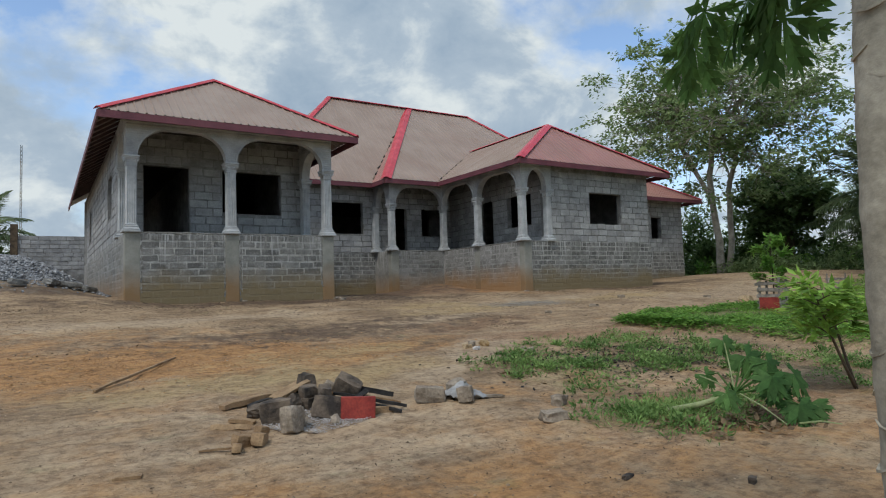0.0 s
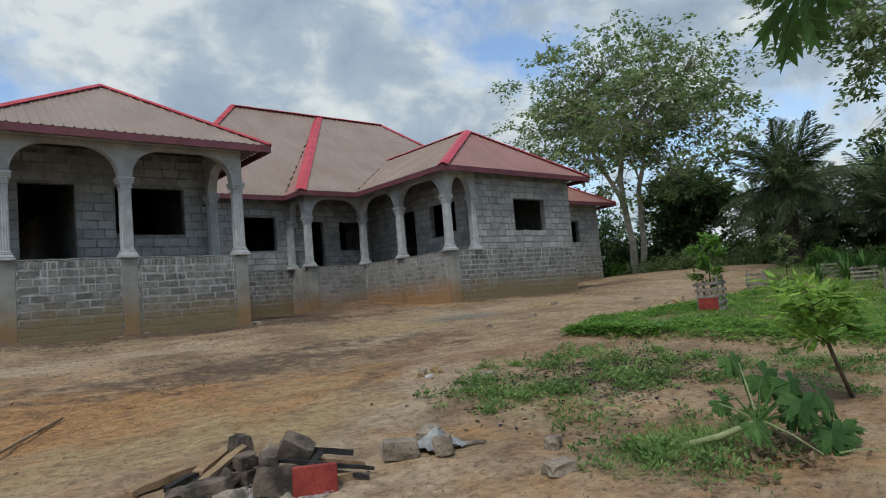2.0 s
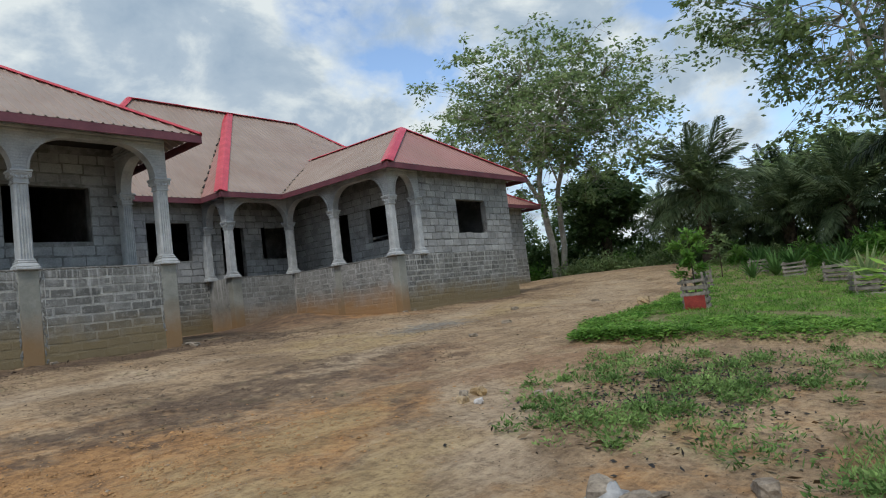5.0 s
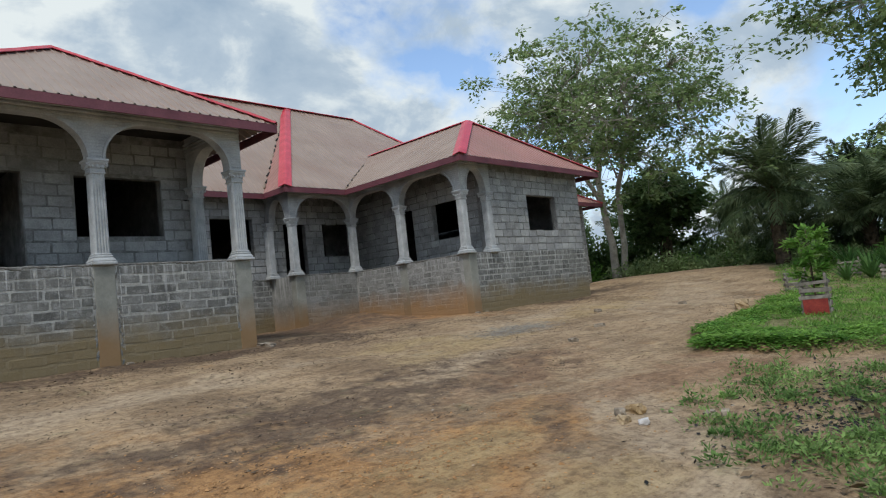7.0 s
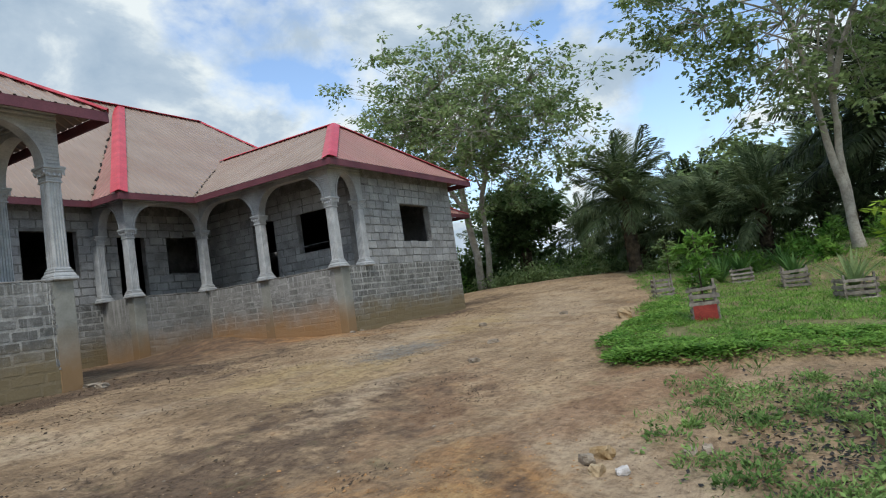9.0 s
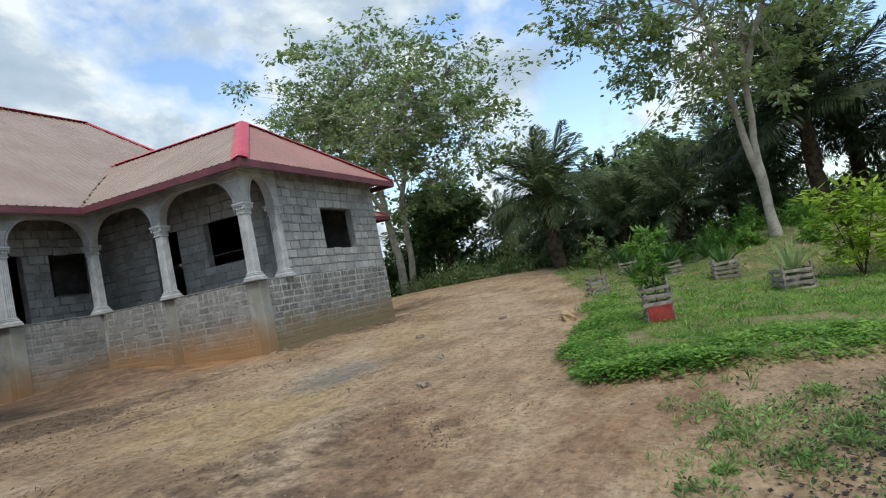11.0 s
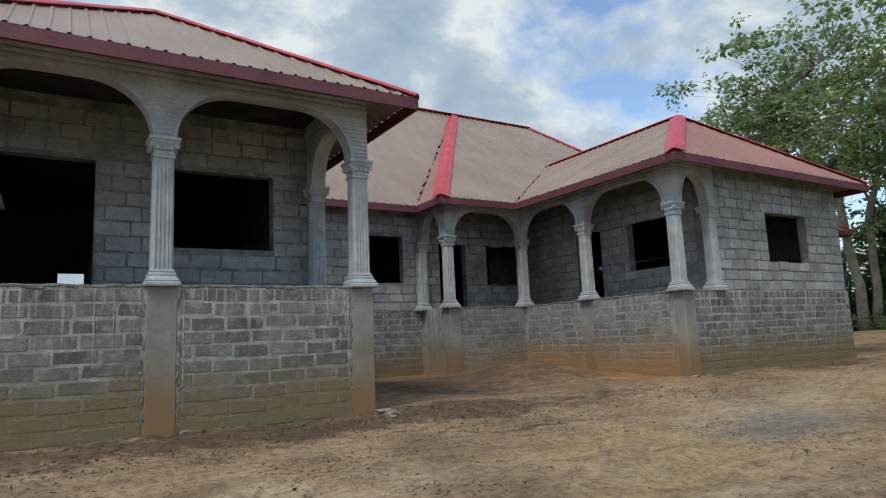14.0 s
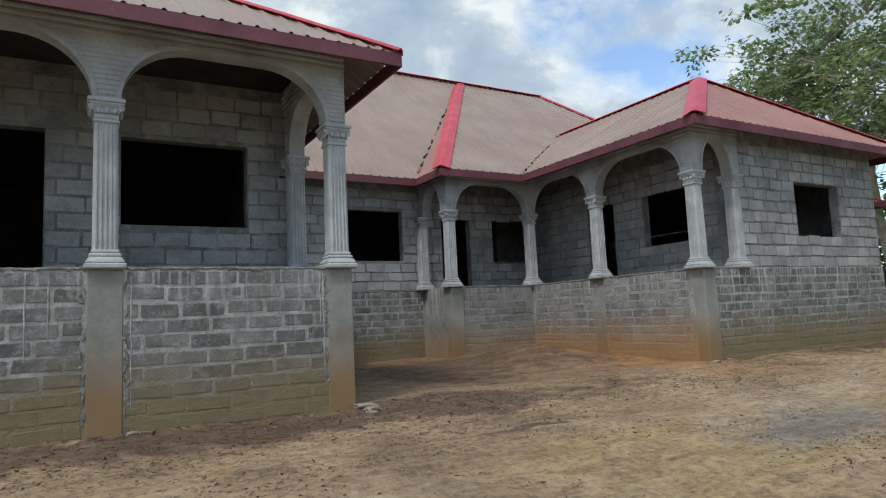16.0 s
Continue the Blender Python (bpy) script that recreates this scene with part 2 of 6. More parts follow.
M_palm_bark = surf("dark palm trunk", (0.035, 0.026, 0.018), (0.13, 0.095, 0.06), 4.0, 0.95, 0.9, 14)
M_papaya_bark = surf("ringed pale papaya bark", (0.24, 0.22, 0.17), (0.42, 0.39, 0.32), 3.0, 0.9, 0.4, 30)


def leafy(name, dark, light, rough=0.65, trans=0.35, scale=1.2):
    m = surf(name, dark, light, scale, rough, 0.0, 25, island=0.35)
    nt = m.node_tree
    n, l = nt.nodes, nt.links
    b = n["Principled BSDF"]
    b.inputs["Specular IOR Level"].default_value = 0.22
    src = b.inputs["Base Color"].links[0].from_socket
    tr = n.new("ShaderNodeBsdfTranslucent")
    l.new(src, tr.inputs["Color"])
    mx = n.new("ShaderNodeMixShader")
    mx.inputs[0].default_value = trans
    l.new(b.outputs[0], mx.inputs[1]); l.new(tr.outputs[0], mx.inputs[2])
    l.new(mx.outputs[0], n["Material Output"].inputs["Surface"])
    return m


M_leaf = leafy("mid green tree leaves", (0.15, 0.235, 0.09), (0.34, 0.43, 0.2), trans=0.55)
M_leaf_dark = leafy("dark green leaves", (0.065, 0.12, 0.04), (0.175, 0.255, 0.095), trans=0.45)
M_leaf_lime = leafy("bright lime leaves", (0.18, 0.33, 0.03), (0.4, 0.55, 0.08), trans=0.45)
M_leaf_papaya = leafy("papaya leaves", (0.035, 0.1, 0.025), (0.11, 0.22, 0.06), trans=0.35)
M_palm = leafy("oil palm fronds", (0.065, 0.105, 0.05), (0.2, 0.26, 0.13), rough=0.5, trans=0.35)
# darker copy of M_palm: the silhouette shade is in the leaf colour
M_palm_shaded = leafy("shaded oil palm fronds", (0.025, 0.042, 0.022), (0.085, 0.115, 0.055), rough=0.5, trans=0.25)
M_grass = leafy("low green weeds", (0.085, 0.225, 0.035), (0.27, 0.45, 0.1), trans=0.5, scale=1.6)
M_leaf_shrub = leafy("fresh green shrub leaves", (0.15, 0.28, 0.045), (0.34, 0.52, 0.11), trans=0.4)
M_weed = leafy("dull green weeds", (0.095, 0.19, 0.05), (0.27, 0.4, 0.13), trans=0.4, scale=1.5)
M_dry = leafy("withered leaves", (0.12, 0.08, 0.045), (0.28, 0.2, 0.12), trans=0.2)
M_stem = surf("green stem", (0.2, 0.25, 0.1), (0.34, 0.38, 0.2), 6.0, 0.7, 0.2, 40)
M_twig = surf("dark thin stem", (0.05, 0.035, 0.02), (0.11, 0.08, 0.05), 6.0, 0.85, 0.4, 40)


def ground_material():
    m = surf("trodden earth", (0.26, 0.181, 0.11), (0.405, 0.293, 0.184), 0.6, 0.96, 0.9, 20, spread=(0.38, 0.62), speckle=0.45)
    nt = m.node_tree
    n, l = nt.nodes, nt.links
    b = n["Principled BSDF"]
    col = b.inputs["Base Color"].links[0].from_socket
    geo = [x for x in n if x.bl_idname == "ShaderNodeNewGeometry"][0]

    def fbm(s, d=9.0, r=0.68):
        t = n.new("ShaderNodeTexNoise")
        t.inputs["Scale"].default_value, t.inputs["Detail"].default_value, t.inputs["Roughness"].default_value = s, d, r
        l.new(geo.outputs["Position"], t.inputs["Vector"])
        return t.outputs["Fac"]

    def layer(col, attr, colour, size, hard=0.5, amount=1.0):
        a = n.new("ShaderNodeAttribute"); a.attribute_name = attr
        s = n.new("ShaderNodeMath"); s.operation = "MULTIPLY_ADD"; s.inputs[1].default_value = 1.0
        o = n.new("ShaderNodeMath"); o.operation = "MULTIPLY_ADD"; o.inputs[1].default_value, o.inputs[2].default_value = 2.2, -1.1
        l.new(fbm(size), o.inputs[0])
        l.new(a.outputs["Fac"], s.inputs[0]); l.new(o.outputs[0], s.inputs[2])
        r = n.new("ShaderNodeValToRGB")
        e = r.color_ramp.elements
        e[0].position, e[1].position = 0.5 - hard / 2, 0.5 + hard / 2
        e[1].color = (amount, amount, amount, 1)
        l.new(s.outputs[0], r.inputs[0])
        x = n.new("ShaderNodeMixRGB")
        l.new(r.outputs[0], x.inputs[0]); l.new(col, x.inputs[1]); x.inputs[2].default_value = (*colour, 1)
        return x.outputs[0]

    col = layer(col, "clay", (0.4, 0.215, 0.085), 1.4, 0.5, 0.9)
    col = layer(col, "ochre", (0.38, 0.28, 0.145), 1.2, 0.5, 0.8)
    col = layer(col, "pale", (0.43, 0.335, 0.235), 1.1, 0.4, 0.75)
    col = layer(col, "rust", (0.24, 0.135, 0.075), 2.0, 0.5, 0.7)
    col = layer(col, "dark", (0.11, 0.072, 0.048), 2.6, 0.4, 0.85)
    col = layer(col, "grey", (0.2, 0.19, 0.175), 3.0, 0.5, 0.65)
    col = layer(col, "grass", (0.135, 0.165, 0.055), 2.2, 0.6, 0.75)
    streak = n.new("ShaderNodeMapping"); streak.inputs["Scale"].default_value = (0.55, 1.9, 1.0); streak.inputs["Rotation"].default_value = (0, 0, 0.25)
    l.new(geo.outputs["Position"], streak.inputs[0])
    st = n.new("ShaderNodeTexNoise"); st.inputs["Scale"].default_value, st.inputs["Detail"].default_value, st.inputs["Roughness"].default_value = 1.9, 12.0, 0.82
    l.new(streak.outputs[0], st.inputs["Vector"])
    sr = n.new("ShaderNodeValToRGB")
    q = sr.color_ramp.elements
    q[0].position, q[0].color, q[1].position, q[1].color = 0.4, (0.62, 0.57, 0.53, 1), 0.55, (1.08, 1.08, 1.06, 1)
    l.new(st.outputs["Fac"], sr.inputs[0])
    sx = n.new("ShaderNodeMixRGB"); sx.blend_type = "MULTIPLY"; sx.inputs[0].default_value = 0.82
    l.new(col, sx.inputs[1]); l.new(sr.outputs[0], sx.inputs[2])
    col = sx.outputs[0]
    crumbs = fbm(11.0, 12.0, 0.8)
    r = n.new("ShaderNodeValToRGB")
    e = r.color_ramp.elements
    e[0].position, e[0].color, e[1].position, e[1].color = 0.37, (0.42, 0.38, 0.35, 1), 0.54, (1.12, 1.12, 1.1, 1)
    l.new(crumbs, r.inputs[0])
    x = n.new("ShaderNodeMixRGB"); x.blend_type = "MULTIPLY"; x.inputs[0].default_value = 0.82
    l.new(col, x.inputs[1]); l.new(r.outputs[0], x.inputs[2])
    l.new(x.outputs[0], b.inputs["Base Color"])
    clods = n.new("ShaderNodeBump")                          # trampled lumps over the fine grain
    clods.inputs["Strength"].default_value, clods.inputs["Distance"].default_value = 0.55, 0.06
    l.new(st.outputs["Fac"], clods.inputs["Height"])
    l.new(b.inputs["Normal"].links[0].from_socket, clods.inputs["Normal"])
    l.new(clods.outputs[0], b.inputs["Normal"])
    return m


M_ground = ground_material()

# ---- builders ----


def link_mesh(name, verts, faces, material, parent=None, label="", smooth=False):
    me = bpy.data.meshes.new(name)
    me.from_pydata(verts, [], faces)
    me.materials.append(material)
    if smooth:
        me.polygons.foreach_set("use_smooth", [True] * len(me.polygons))
    me.update()
    ob = new(name, me)
    if parent:
        ob.parent = parent
    if label:
        ob["label"] = label
    return ob


def part(name, bm, material, parent=None, label="", smooth=False):
    me = bpy.data.meshes.new(name)
    bmesh.ops.recalc_face_normals(bm, faces=bm.faces)
    bm.to_mesh(me)
    bm.free()
    me.materials.append(material)
    if smooth:
        me.polygons.foreach_set("use_smooth", [True] * len(me.polygons))
    ob = new(name, me)
    if parent:
        ob.parent = parent
    if label:
        ob["label"] = label
    return ob


def add_box(bm, x0, x1, y0, y1, z0, z1, bevel=0.0):
    m = Matrix.Translation(((x0 + x1) / 2, (y0 + y1) / 2, (z0 + z1) / 2)) @ Matrix.Diagonal((x1 - x0, y1 - y0, z1 - z0, 1))
    r = bmesh.ops.create_cube(bm, size=1.0, matrix=m)
    if bevel:
        es = list({e for v in r["verts"] for e in v.link_edges})
        bmesh.ops.bevel(bm, geom=es, offset=bevel, segments=1, affect="EDGES")


def empty(name, x, y, z, label, category, group="", rz=0.0):
    e = new(name)
    e.matrix_world = pose(x, y, z, 0, 0, rz)
    e.empty_display_size = 0.2
    return tagged(e, label, category, group)


def lerp(p, q, s):
    return tuple(a + (b - a) * s for a, b in zip(p, q))


class Tubes:
    """Collects round limbs and leaves as plain lists."""

    def __init__(self):
        self.v, self.f = [], []

    def tube(self, pts, radii, n=7):
        base, first = None, len(self.v)
        pts = [Vector(p) for p in pts]
        side = None
        for i, (p, r) in enumerate(zip(pts, radii)):
            d = (pts[min(i + 1, len(pts) - 1)] - pts[max(i - 1, 0)]).normalized()
            if side is None:
                side = d.orthogonal().normalized()
            side = (side - d * side.dot(d)).normalized()
            up = d.cross(side)
            for k in range(n):
                a = 2 * math.pi * k / n
                self.v.append(tuple(p + (side * math.cos(a) + up * math.sin(a)) * r))
        for i in range(len(pts) - 1):
            for k in range(n):
                a, b = first + i * n + k, first + i * n + (k + 1) % n
                self.f.append((a, b, b + n, a + n))
        self.f.append(tuple(range(first, first + n))[::-1])
        self.f.append(tuple(range(len(self.v) - n, len(self.v))))

    def leaf(self, p, d, up, length, width, fold=0.15):
        """A pointed leaf of four faces folded at its midrib."""
        d, up = Vector(d).normalized(), Vector(up)
        side = d.cross(up)
        if side.length < 1e-4:
            side = d.orthogonal()
        side.normalize()
        n = side.cross(d)
        p = Vector(p)
        i = len(self.v)
        mid = p + d * length * 0.45 - n * fold * width
        self.v += [tuple(p), tuple(mid + side * width / 2 + n * fold * width), tuple(p + d * length), tuple(mid - side * width / 2 + n * fold * width)]
        self.f += [(i, i + 1, i + 2), (i, i + 2, i + 3)]

    def ob(self, name, material, parent=None, label="", smooth=False):
        return link_mesh(name, self.v, self.f, material, parent, label, smooth)

# ---- ground ----


def smooth01(a, b, x):
    t = min(1.0, max(0.0, (x - a) / (b - a)))
    return t * t * (3 - 2 * t)


SLOPE = ((-60, -2.2), (-30, -1.75), (-16.6, -1.3), (-12, -1.03), (-10, -0.82), (-7.5, -0.66), (-3, -0.27), (0, 0.0), (60, 0.4))


def grass_edge(x):
    """The y below which the planted grass begins, at x."""
    pts = ((2.4, -7.75), (4.4, -6.95), (9.6, -6.5), (16, -5.4), (20, -4.0), (26, -2.0), (40, 1.5), (80, 10))
    for (a, ya), (b, yb) in zip(pts, pts[1:]):
        if x <= b:
            return ya + (yb - ya) * (x - a) / (b - a)
    return 10.0


def bank_edge(y):
    """The x beyond which the planted grass begins, at y: the lip of a low earth bank."""
    return 2.45 + 0.33 * min(6.0, max(0.0, -7.7 - y)) + 0.16 * noise.noise(Vector((y * 1.3, 2.0, 0.0))) + 0.5 * noise.noise(Vector((y * 0.45, 6.0, 0.0))) * smooth01(-10, -13, y)


def planted(x, y):
    return smooth01(0.0, 0.4, grass_edge(x) - y + 0.3 * noise.noise(Vector((x * 0.9, y * 0.9, 7.0)))) * smooth01(-0.05, 0.3, x - bank_edge(y))


def ground_z(x, y):
    for (a, za), (b, zb) in zip(SLOPE, SLOPE[1:]):
        if y <= b:
            z = za + (zb - za) * max(0.0, (y - a)) / (b - a)
            break
    else:
        z = 0.4
    z += 0.55 * smooth01(12, 26, x) * smooth01(-14, -4, y) * (1 - 0.5 * smooth01(4, 10, y))
    z += 1.5 * smooth01(14, 24, x) * smooth01(-7.5, -12.5, y)
    z += 1.0 * smooth01(-4.6, -7.5, x) * smooth01(-1.5, 6, y) + 0.9 * smooth01(6, 22, y) * smooth01(-3, -8, x)
    z += 0.12 * smooth01(-4.0, -5.4, x) * smooth01(-3, 0, y)
    z += 0.33 * math.exp(-((x - 5.6) ** 2 / 1.6 + (y - 3.6) ** 2 / 2.5)) * (1 if x < 7.1 else 0.5)
    if x > 2.0 and y < -5:
        z += 0.13 * planted(x, y) * smooth01(24, 12, x)
    return z


def bumps(x, y):
    v = Vector((x, y, 0.0))
    near = smooth01(40, 15, math.hypot(x, y + 6))
    k = 0.05 * noise.noise(v * 0.55) + 0.03 * noise.noise(v * 1.9) + 0.022 * noise.noise(v * 4.7)
    k += 0.05 * abs(noise.noise(Vector((x * 0.4, y * 1.7, 3.0)))) * smooth01(-9, -5, y) * smooth01(0, -2, y)
    return k * near


def ground_h(x, y):
    return ground_z(x, y) + bumps(x, y)


def blob(x, y, cx, cy, rx, ry, rz=0.0):
    c, s = math.cos(radians(rz)), math.sin(radians(rz))
    u, w = (x - cx) * c + (y - cy) * s, -(x - cx) * s + (y - cy) * c
    return max(0.0, 1.0 - math.hypot(u / rx, w / ry) * 0.5) if math.hypot(u / rx, w / ry) < 2 else 0.0


def weeds(x, y):
    """Thin weeds between the track and the bank."""
    left = -2.6 + 0.55 * max(0.0, y + 9.8) * 3.0
    w = smooth01(0.0, 0.7, x - left) * smooth01(-8.5, -9.1, y) * smooth01(-12.4, -11.2, y - 0.1 * x) * smooth01(1.9, 0.9, x - 0.33 * (-8.5 - y))
    w *= max(0.0, 0.55 + 0.7 * noise.noise(Vector((x * 0.9, y * 0.9, 1.0))))
    w *= 1 - 0.35 * smooth01(-10.6, -9.4, y) * smooth01(-1.2, 0.6, x)
    return max(w, blob(x, y, -1.9, -12.85, 0.75, 0.45, 5) * 1.15, blob(x, y, 3.0, -12.5, 1.6, 0.8, 0) * 0.6)


def green(x, y):
    """How much of the ground is green at x, y."""
    return max(planted(x, y), min(0.3, weeds(x, y))) if (x > -3.5 and y < 2) else 0.0


def build_ground():
    def axis(a, b, step, far):
        near = list(np.arange(a, b + 1e-6, step))
        out, s = [], step
        p = b
        while p < far:
            s *= 1.25
            p += s
            out.append(p)
        low, s, p = [], step, a
        while p > -far:
            s *= 1.25
            p -= s
            low.append(p)
        return low[::-1] + near + out
    xs, ys = axis(-13, 20, 0.17, 900), axis(-20, 4, 0.15, 900)
    v = [(x, y, ground_h(x, y)) for y in ys for x in xs]
    w = len(xs)
    f = [(j * w + i, j * w + i + 1, (j + 1) * w + i + 1, (j + 1) * w + i) for j in range(len(ys) - 1) for i in range(w - 1)]
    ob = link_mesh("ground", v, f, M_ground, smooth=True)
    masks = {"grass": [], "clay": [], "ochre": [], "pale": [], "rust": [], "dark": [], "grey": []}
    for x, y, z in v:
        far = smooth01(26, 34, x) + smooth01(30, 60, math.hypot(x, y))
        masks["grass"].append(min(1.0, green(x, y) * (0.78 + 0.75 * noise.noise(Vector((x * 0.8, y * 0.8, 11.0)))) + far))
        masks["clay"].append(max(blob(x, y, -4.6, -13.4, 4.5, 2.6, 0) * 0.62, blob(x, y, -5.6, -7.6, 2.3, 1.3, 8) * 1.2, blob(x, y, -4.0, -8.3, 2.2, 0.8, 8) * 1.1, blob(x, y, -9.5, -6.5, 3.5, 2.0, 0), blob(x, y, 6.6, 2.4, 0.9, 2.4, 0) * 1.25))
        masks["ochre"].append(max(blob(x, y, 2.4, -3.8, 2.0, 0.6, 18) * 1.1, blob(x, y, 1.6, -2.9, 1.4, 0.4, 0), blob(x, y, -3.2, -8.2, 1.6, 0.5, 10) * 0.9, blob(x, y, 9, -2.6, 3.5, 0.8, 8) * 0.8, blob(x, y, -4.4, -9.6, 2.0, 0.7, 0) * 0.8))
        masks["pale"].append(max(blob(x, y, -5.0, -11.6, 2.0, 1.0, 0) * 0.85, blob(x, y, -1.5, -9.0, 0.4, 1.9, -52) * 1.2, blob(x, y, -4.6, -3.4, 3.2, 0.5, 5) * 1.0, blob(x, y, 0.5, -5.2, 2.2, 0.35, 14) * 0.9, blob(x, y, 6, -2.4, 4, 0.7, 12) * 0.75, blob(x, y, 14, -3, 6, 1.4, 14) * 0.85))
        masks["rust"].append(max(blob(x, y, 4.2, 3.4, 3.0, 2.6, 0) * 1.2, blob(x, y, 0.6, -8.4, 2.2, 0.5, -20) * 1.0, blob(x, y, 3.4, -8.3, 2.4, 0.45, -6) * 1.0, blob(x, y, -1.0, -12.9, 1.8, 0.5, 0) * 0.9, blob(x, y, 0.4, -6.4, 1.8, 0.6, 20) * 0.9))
        # dark soil; the wall-foot and courtyard blobs also hold painted shade
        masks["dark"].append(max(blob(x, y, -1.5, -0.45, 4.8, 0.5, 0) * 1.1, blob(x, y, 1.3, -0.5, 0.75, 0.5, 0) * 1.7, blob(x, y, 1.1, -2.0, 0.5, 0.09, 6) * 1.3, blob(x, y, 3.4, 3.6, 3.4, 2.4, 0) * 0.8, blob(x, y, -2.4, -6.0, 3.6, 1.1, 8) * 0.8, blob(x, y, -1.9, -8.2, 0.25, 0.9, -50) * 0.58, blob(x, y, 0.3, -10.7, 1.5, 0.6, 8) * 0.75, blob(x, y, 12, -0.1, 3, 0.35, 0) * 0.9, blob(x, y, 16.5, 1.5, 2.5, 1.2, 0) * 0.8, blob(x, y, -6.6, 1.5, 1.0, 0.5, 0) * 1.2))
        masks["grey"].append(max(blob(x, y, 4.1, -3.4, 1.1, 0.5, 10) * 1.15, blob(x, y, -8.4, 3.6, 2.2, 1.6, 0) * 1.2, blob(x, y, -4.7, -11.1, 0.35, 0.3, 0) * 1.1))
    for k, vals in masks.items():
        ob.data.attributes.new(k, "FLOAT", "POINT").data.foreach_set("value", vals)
    return tagged(ob, "bare trodden brown earth with patches of grass and gravel", "ground", kind="structure")


build_ground()

# ---- house ----
FLOOR, EAVE, BEAM = 1.75, 4.52, 4.74
AX0, AX1, AY = -5.25, 0.0, 0.0          # porch wing: front from AX0 to AX1 at AY
ABACK = 2.05
BX0, BX1, BY = 7.1, 13.66, 0.24
BSIDE = 8.42                             # veranda wall facing -x
MY = 6.78                                # recessed main wall facing -y
PX, PY = 4.66, 5.36                      # recessed veranda's outer corner
CX1, CY = 21.95, 4.9
REAR = 16.8

BLOCKS = []


def block_meshes():
    rng = random.Random(7)
    for k in range(6):
        bm = bmesh.new()
        bmesh.ops.create_cube(bm, size=1.0)
        bmesh.ops.bevel(bm, geom=list(bm.edges), offset=0.045, segments=1, affect="EDGES")
        for v in bm.verts:
            v.co += Vector((rng.uniform(-0.02, 0.02), rng.uniform(-0.06, 0.06), rng.uniform(-0.05, 0.05)))
        me = bpy.data.meshes.new("block")
        bm.to_mesh(me)
        bm.free()
        BLOCKS.append(me)


block_meshes()
BLOCK_SETS = {}


def block_mesh(k, material):
    key = (k, material.name)
    if key not in BLOCK_SETS:
        me = BLOCKS[k].copy()
        me.materials.clear()
        me.materials.append(material)
        BLOCK_SETS[key] = me
    return BLOCK_SETS[key]


def wall(name, label, face, fixed, a, b, z0, z1, thick, holes, backing):
    """A wall whose outer face looks to -y or -x, at fixed, from a to b along it, with openings (a0, a1, z0, z1)."""
    us = sorted({a, b, *[min(max(h[i], a), b) for h in holes for i in (0, 1)]})
    zs = sorted({z0, z1, *[min(max(h[i], z0), z1) for h in holes for i in (2, 3)]})
    bm = bmesh.new()
    for u0, u1 in zip(us, us[1:]):
        run = None
        for w0, w1 in zip(zs, zs[1:]):
            um, wm = (u0 + u1) / 2, (w0 + w1) / 2
            if any(h[0] < um < h[1] and h[2] < wm < h[3] for h in holes):
                continue
            if face == "-y":
                add_box(bm, u0, u1, fixed, fixed + thick, w0, w1)
            else:
                add_box(bm, fixed, fixed + thick, u0, u1, w0, w1)
    bmesh.ops.remove_doubles(bm, verts=bm.verts, dist=0.0005)
    ob = part(name, bm, backing)
    return tagged(ob, label, "wall", kind="structure")


PENDING = []


def courses(parent, face, fixed, a, b, z0, z1, holes, length, height, material, seed, limit=True):
    """Blocks in running bond on a wall's face; laid at the end of the file."""
    PENDING.append((parent, face, fixed, a, b, z0, z1, holes, length, height, material, seed, limit))


def lay_courses(parent, face, fixed, a, b, z0, z1, holes, length, height, material, seed, limit):
    rng = random.Random(seed)
    joint = 0.04 if height < 0.2 else 0.036
    rows = max(1, round((z1 - z0) / height))
    height = (z1 - z0) / rows
    joined_v, joined_f, count = [], [], 0
    for r in range(rows):
        w0, w1 = z0 + r * height + joint / 2, z0 + (r + 1) * height - joint / 2
        spans = [(a, b)]
        for h in holes:
            if h[2] < (w0 + w1) / 2 < h[3]:
                spans = [s for p, q in spans for s in ((p, min(q, h[0])), (max(p, h[1]), q)) if s[1] - s[0] > 0.06]
        for p, q in spans:
            u = p + (-length / 2 if r % 2 else 0) + rng.uniform(-0.05, 0.03)
            while u < q:
                n = length * rng.uniform(0.84, 1.1)
                c0, c1 = max(u, p) + joint / 2, min(u + n, q) - joint / 2
                u += n
                if c1 - c0 < 0.05:
                    continue
                dz, out = rng.uniform(-0.012, 0.012), rng.uniform(0.008, 0.018) if height > 0.2 else rng.uniform(0.0015, 0.006)
                cu, cz = (c0 + c1) / 2, (w0 + w1) / 2 + dz
                size = (c1 - c0, 0.05, w1 - w0)
                m = pose(cu, fixed + 0.025 - out, cz) if face == "-y" else pose(fixed + 0.025 - out, cu, cz, 0, 0, 90)
                m = m @ pose(0, 0, 0, 0, rng.uniform(-1.1, 1.1), 0) @ Matrix.Diagonal((*size, 1))
                count += 1
                me = block_mesh(rng.randrange(6), material)
                if count <= 300 or not limit:
                    ob = new("block", me)
                    ob.parent = parent
                    ob.matrix_basis = m
                else:
                    k = len(joined_v)
                    joined_v += [tuple(m @ v.co) for v in me.vertices]
                    joined_f += [tuple(k + i for i in f.vertices) for f in me.polygons]
    if joined_v:
        tagged(link_mesh("far_blocks", joined_v, joined_f, material, parent), kind="stuff")


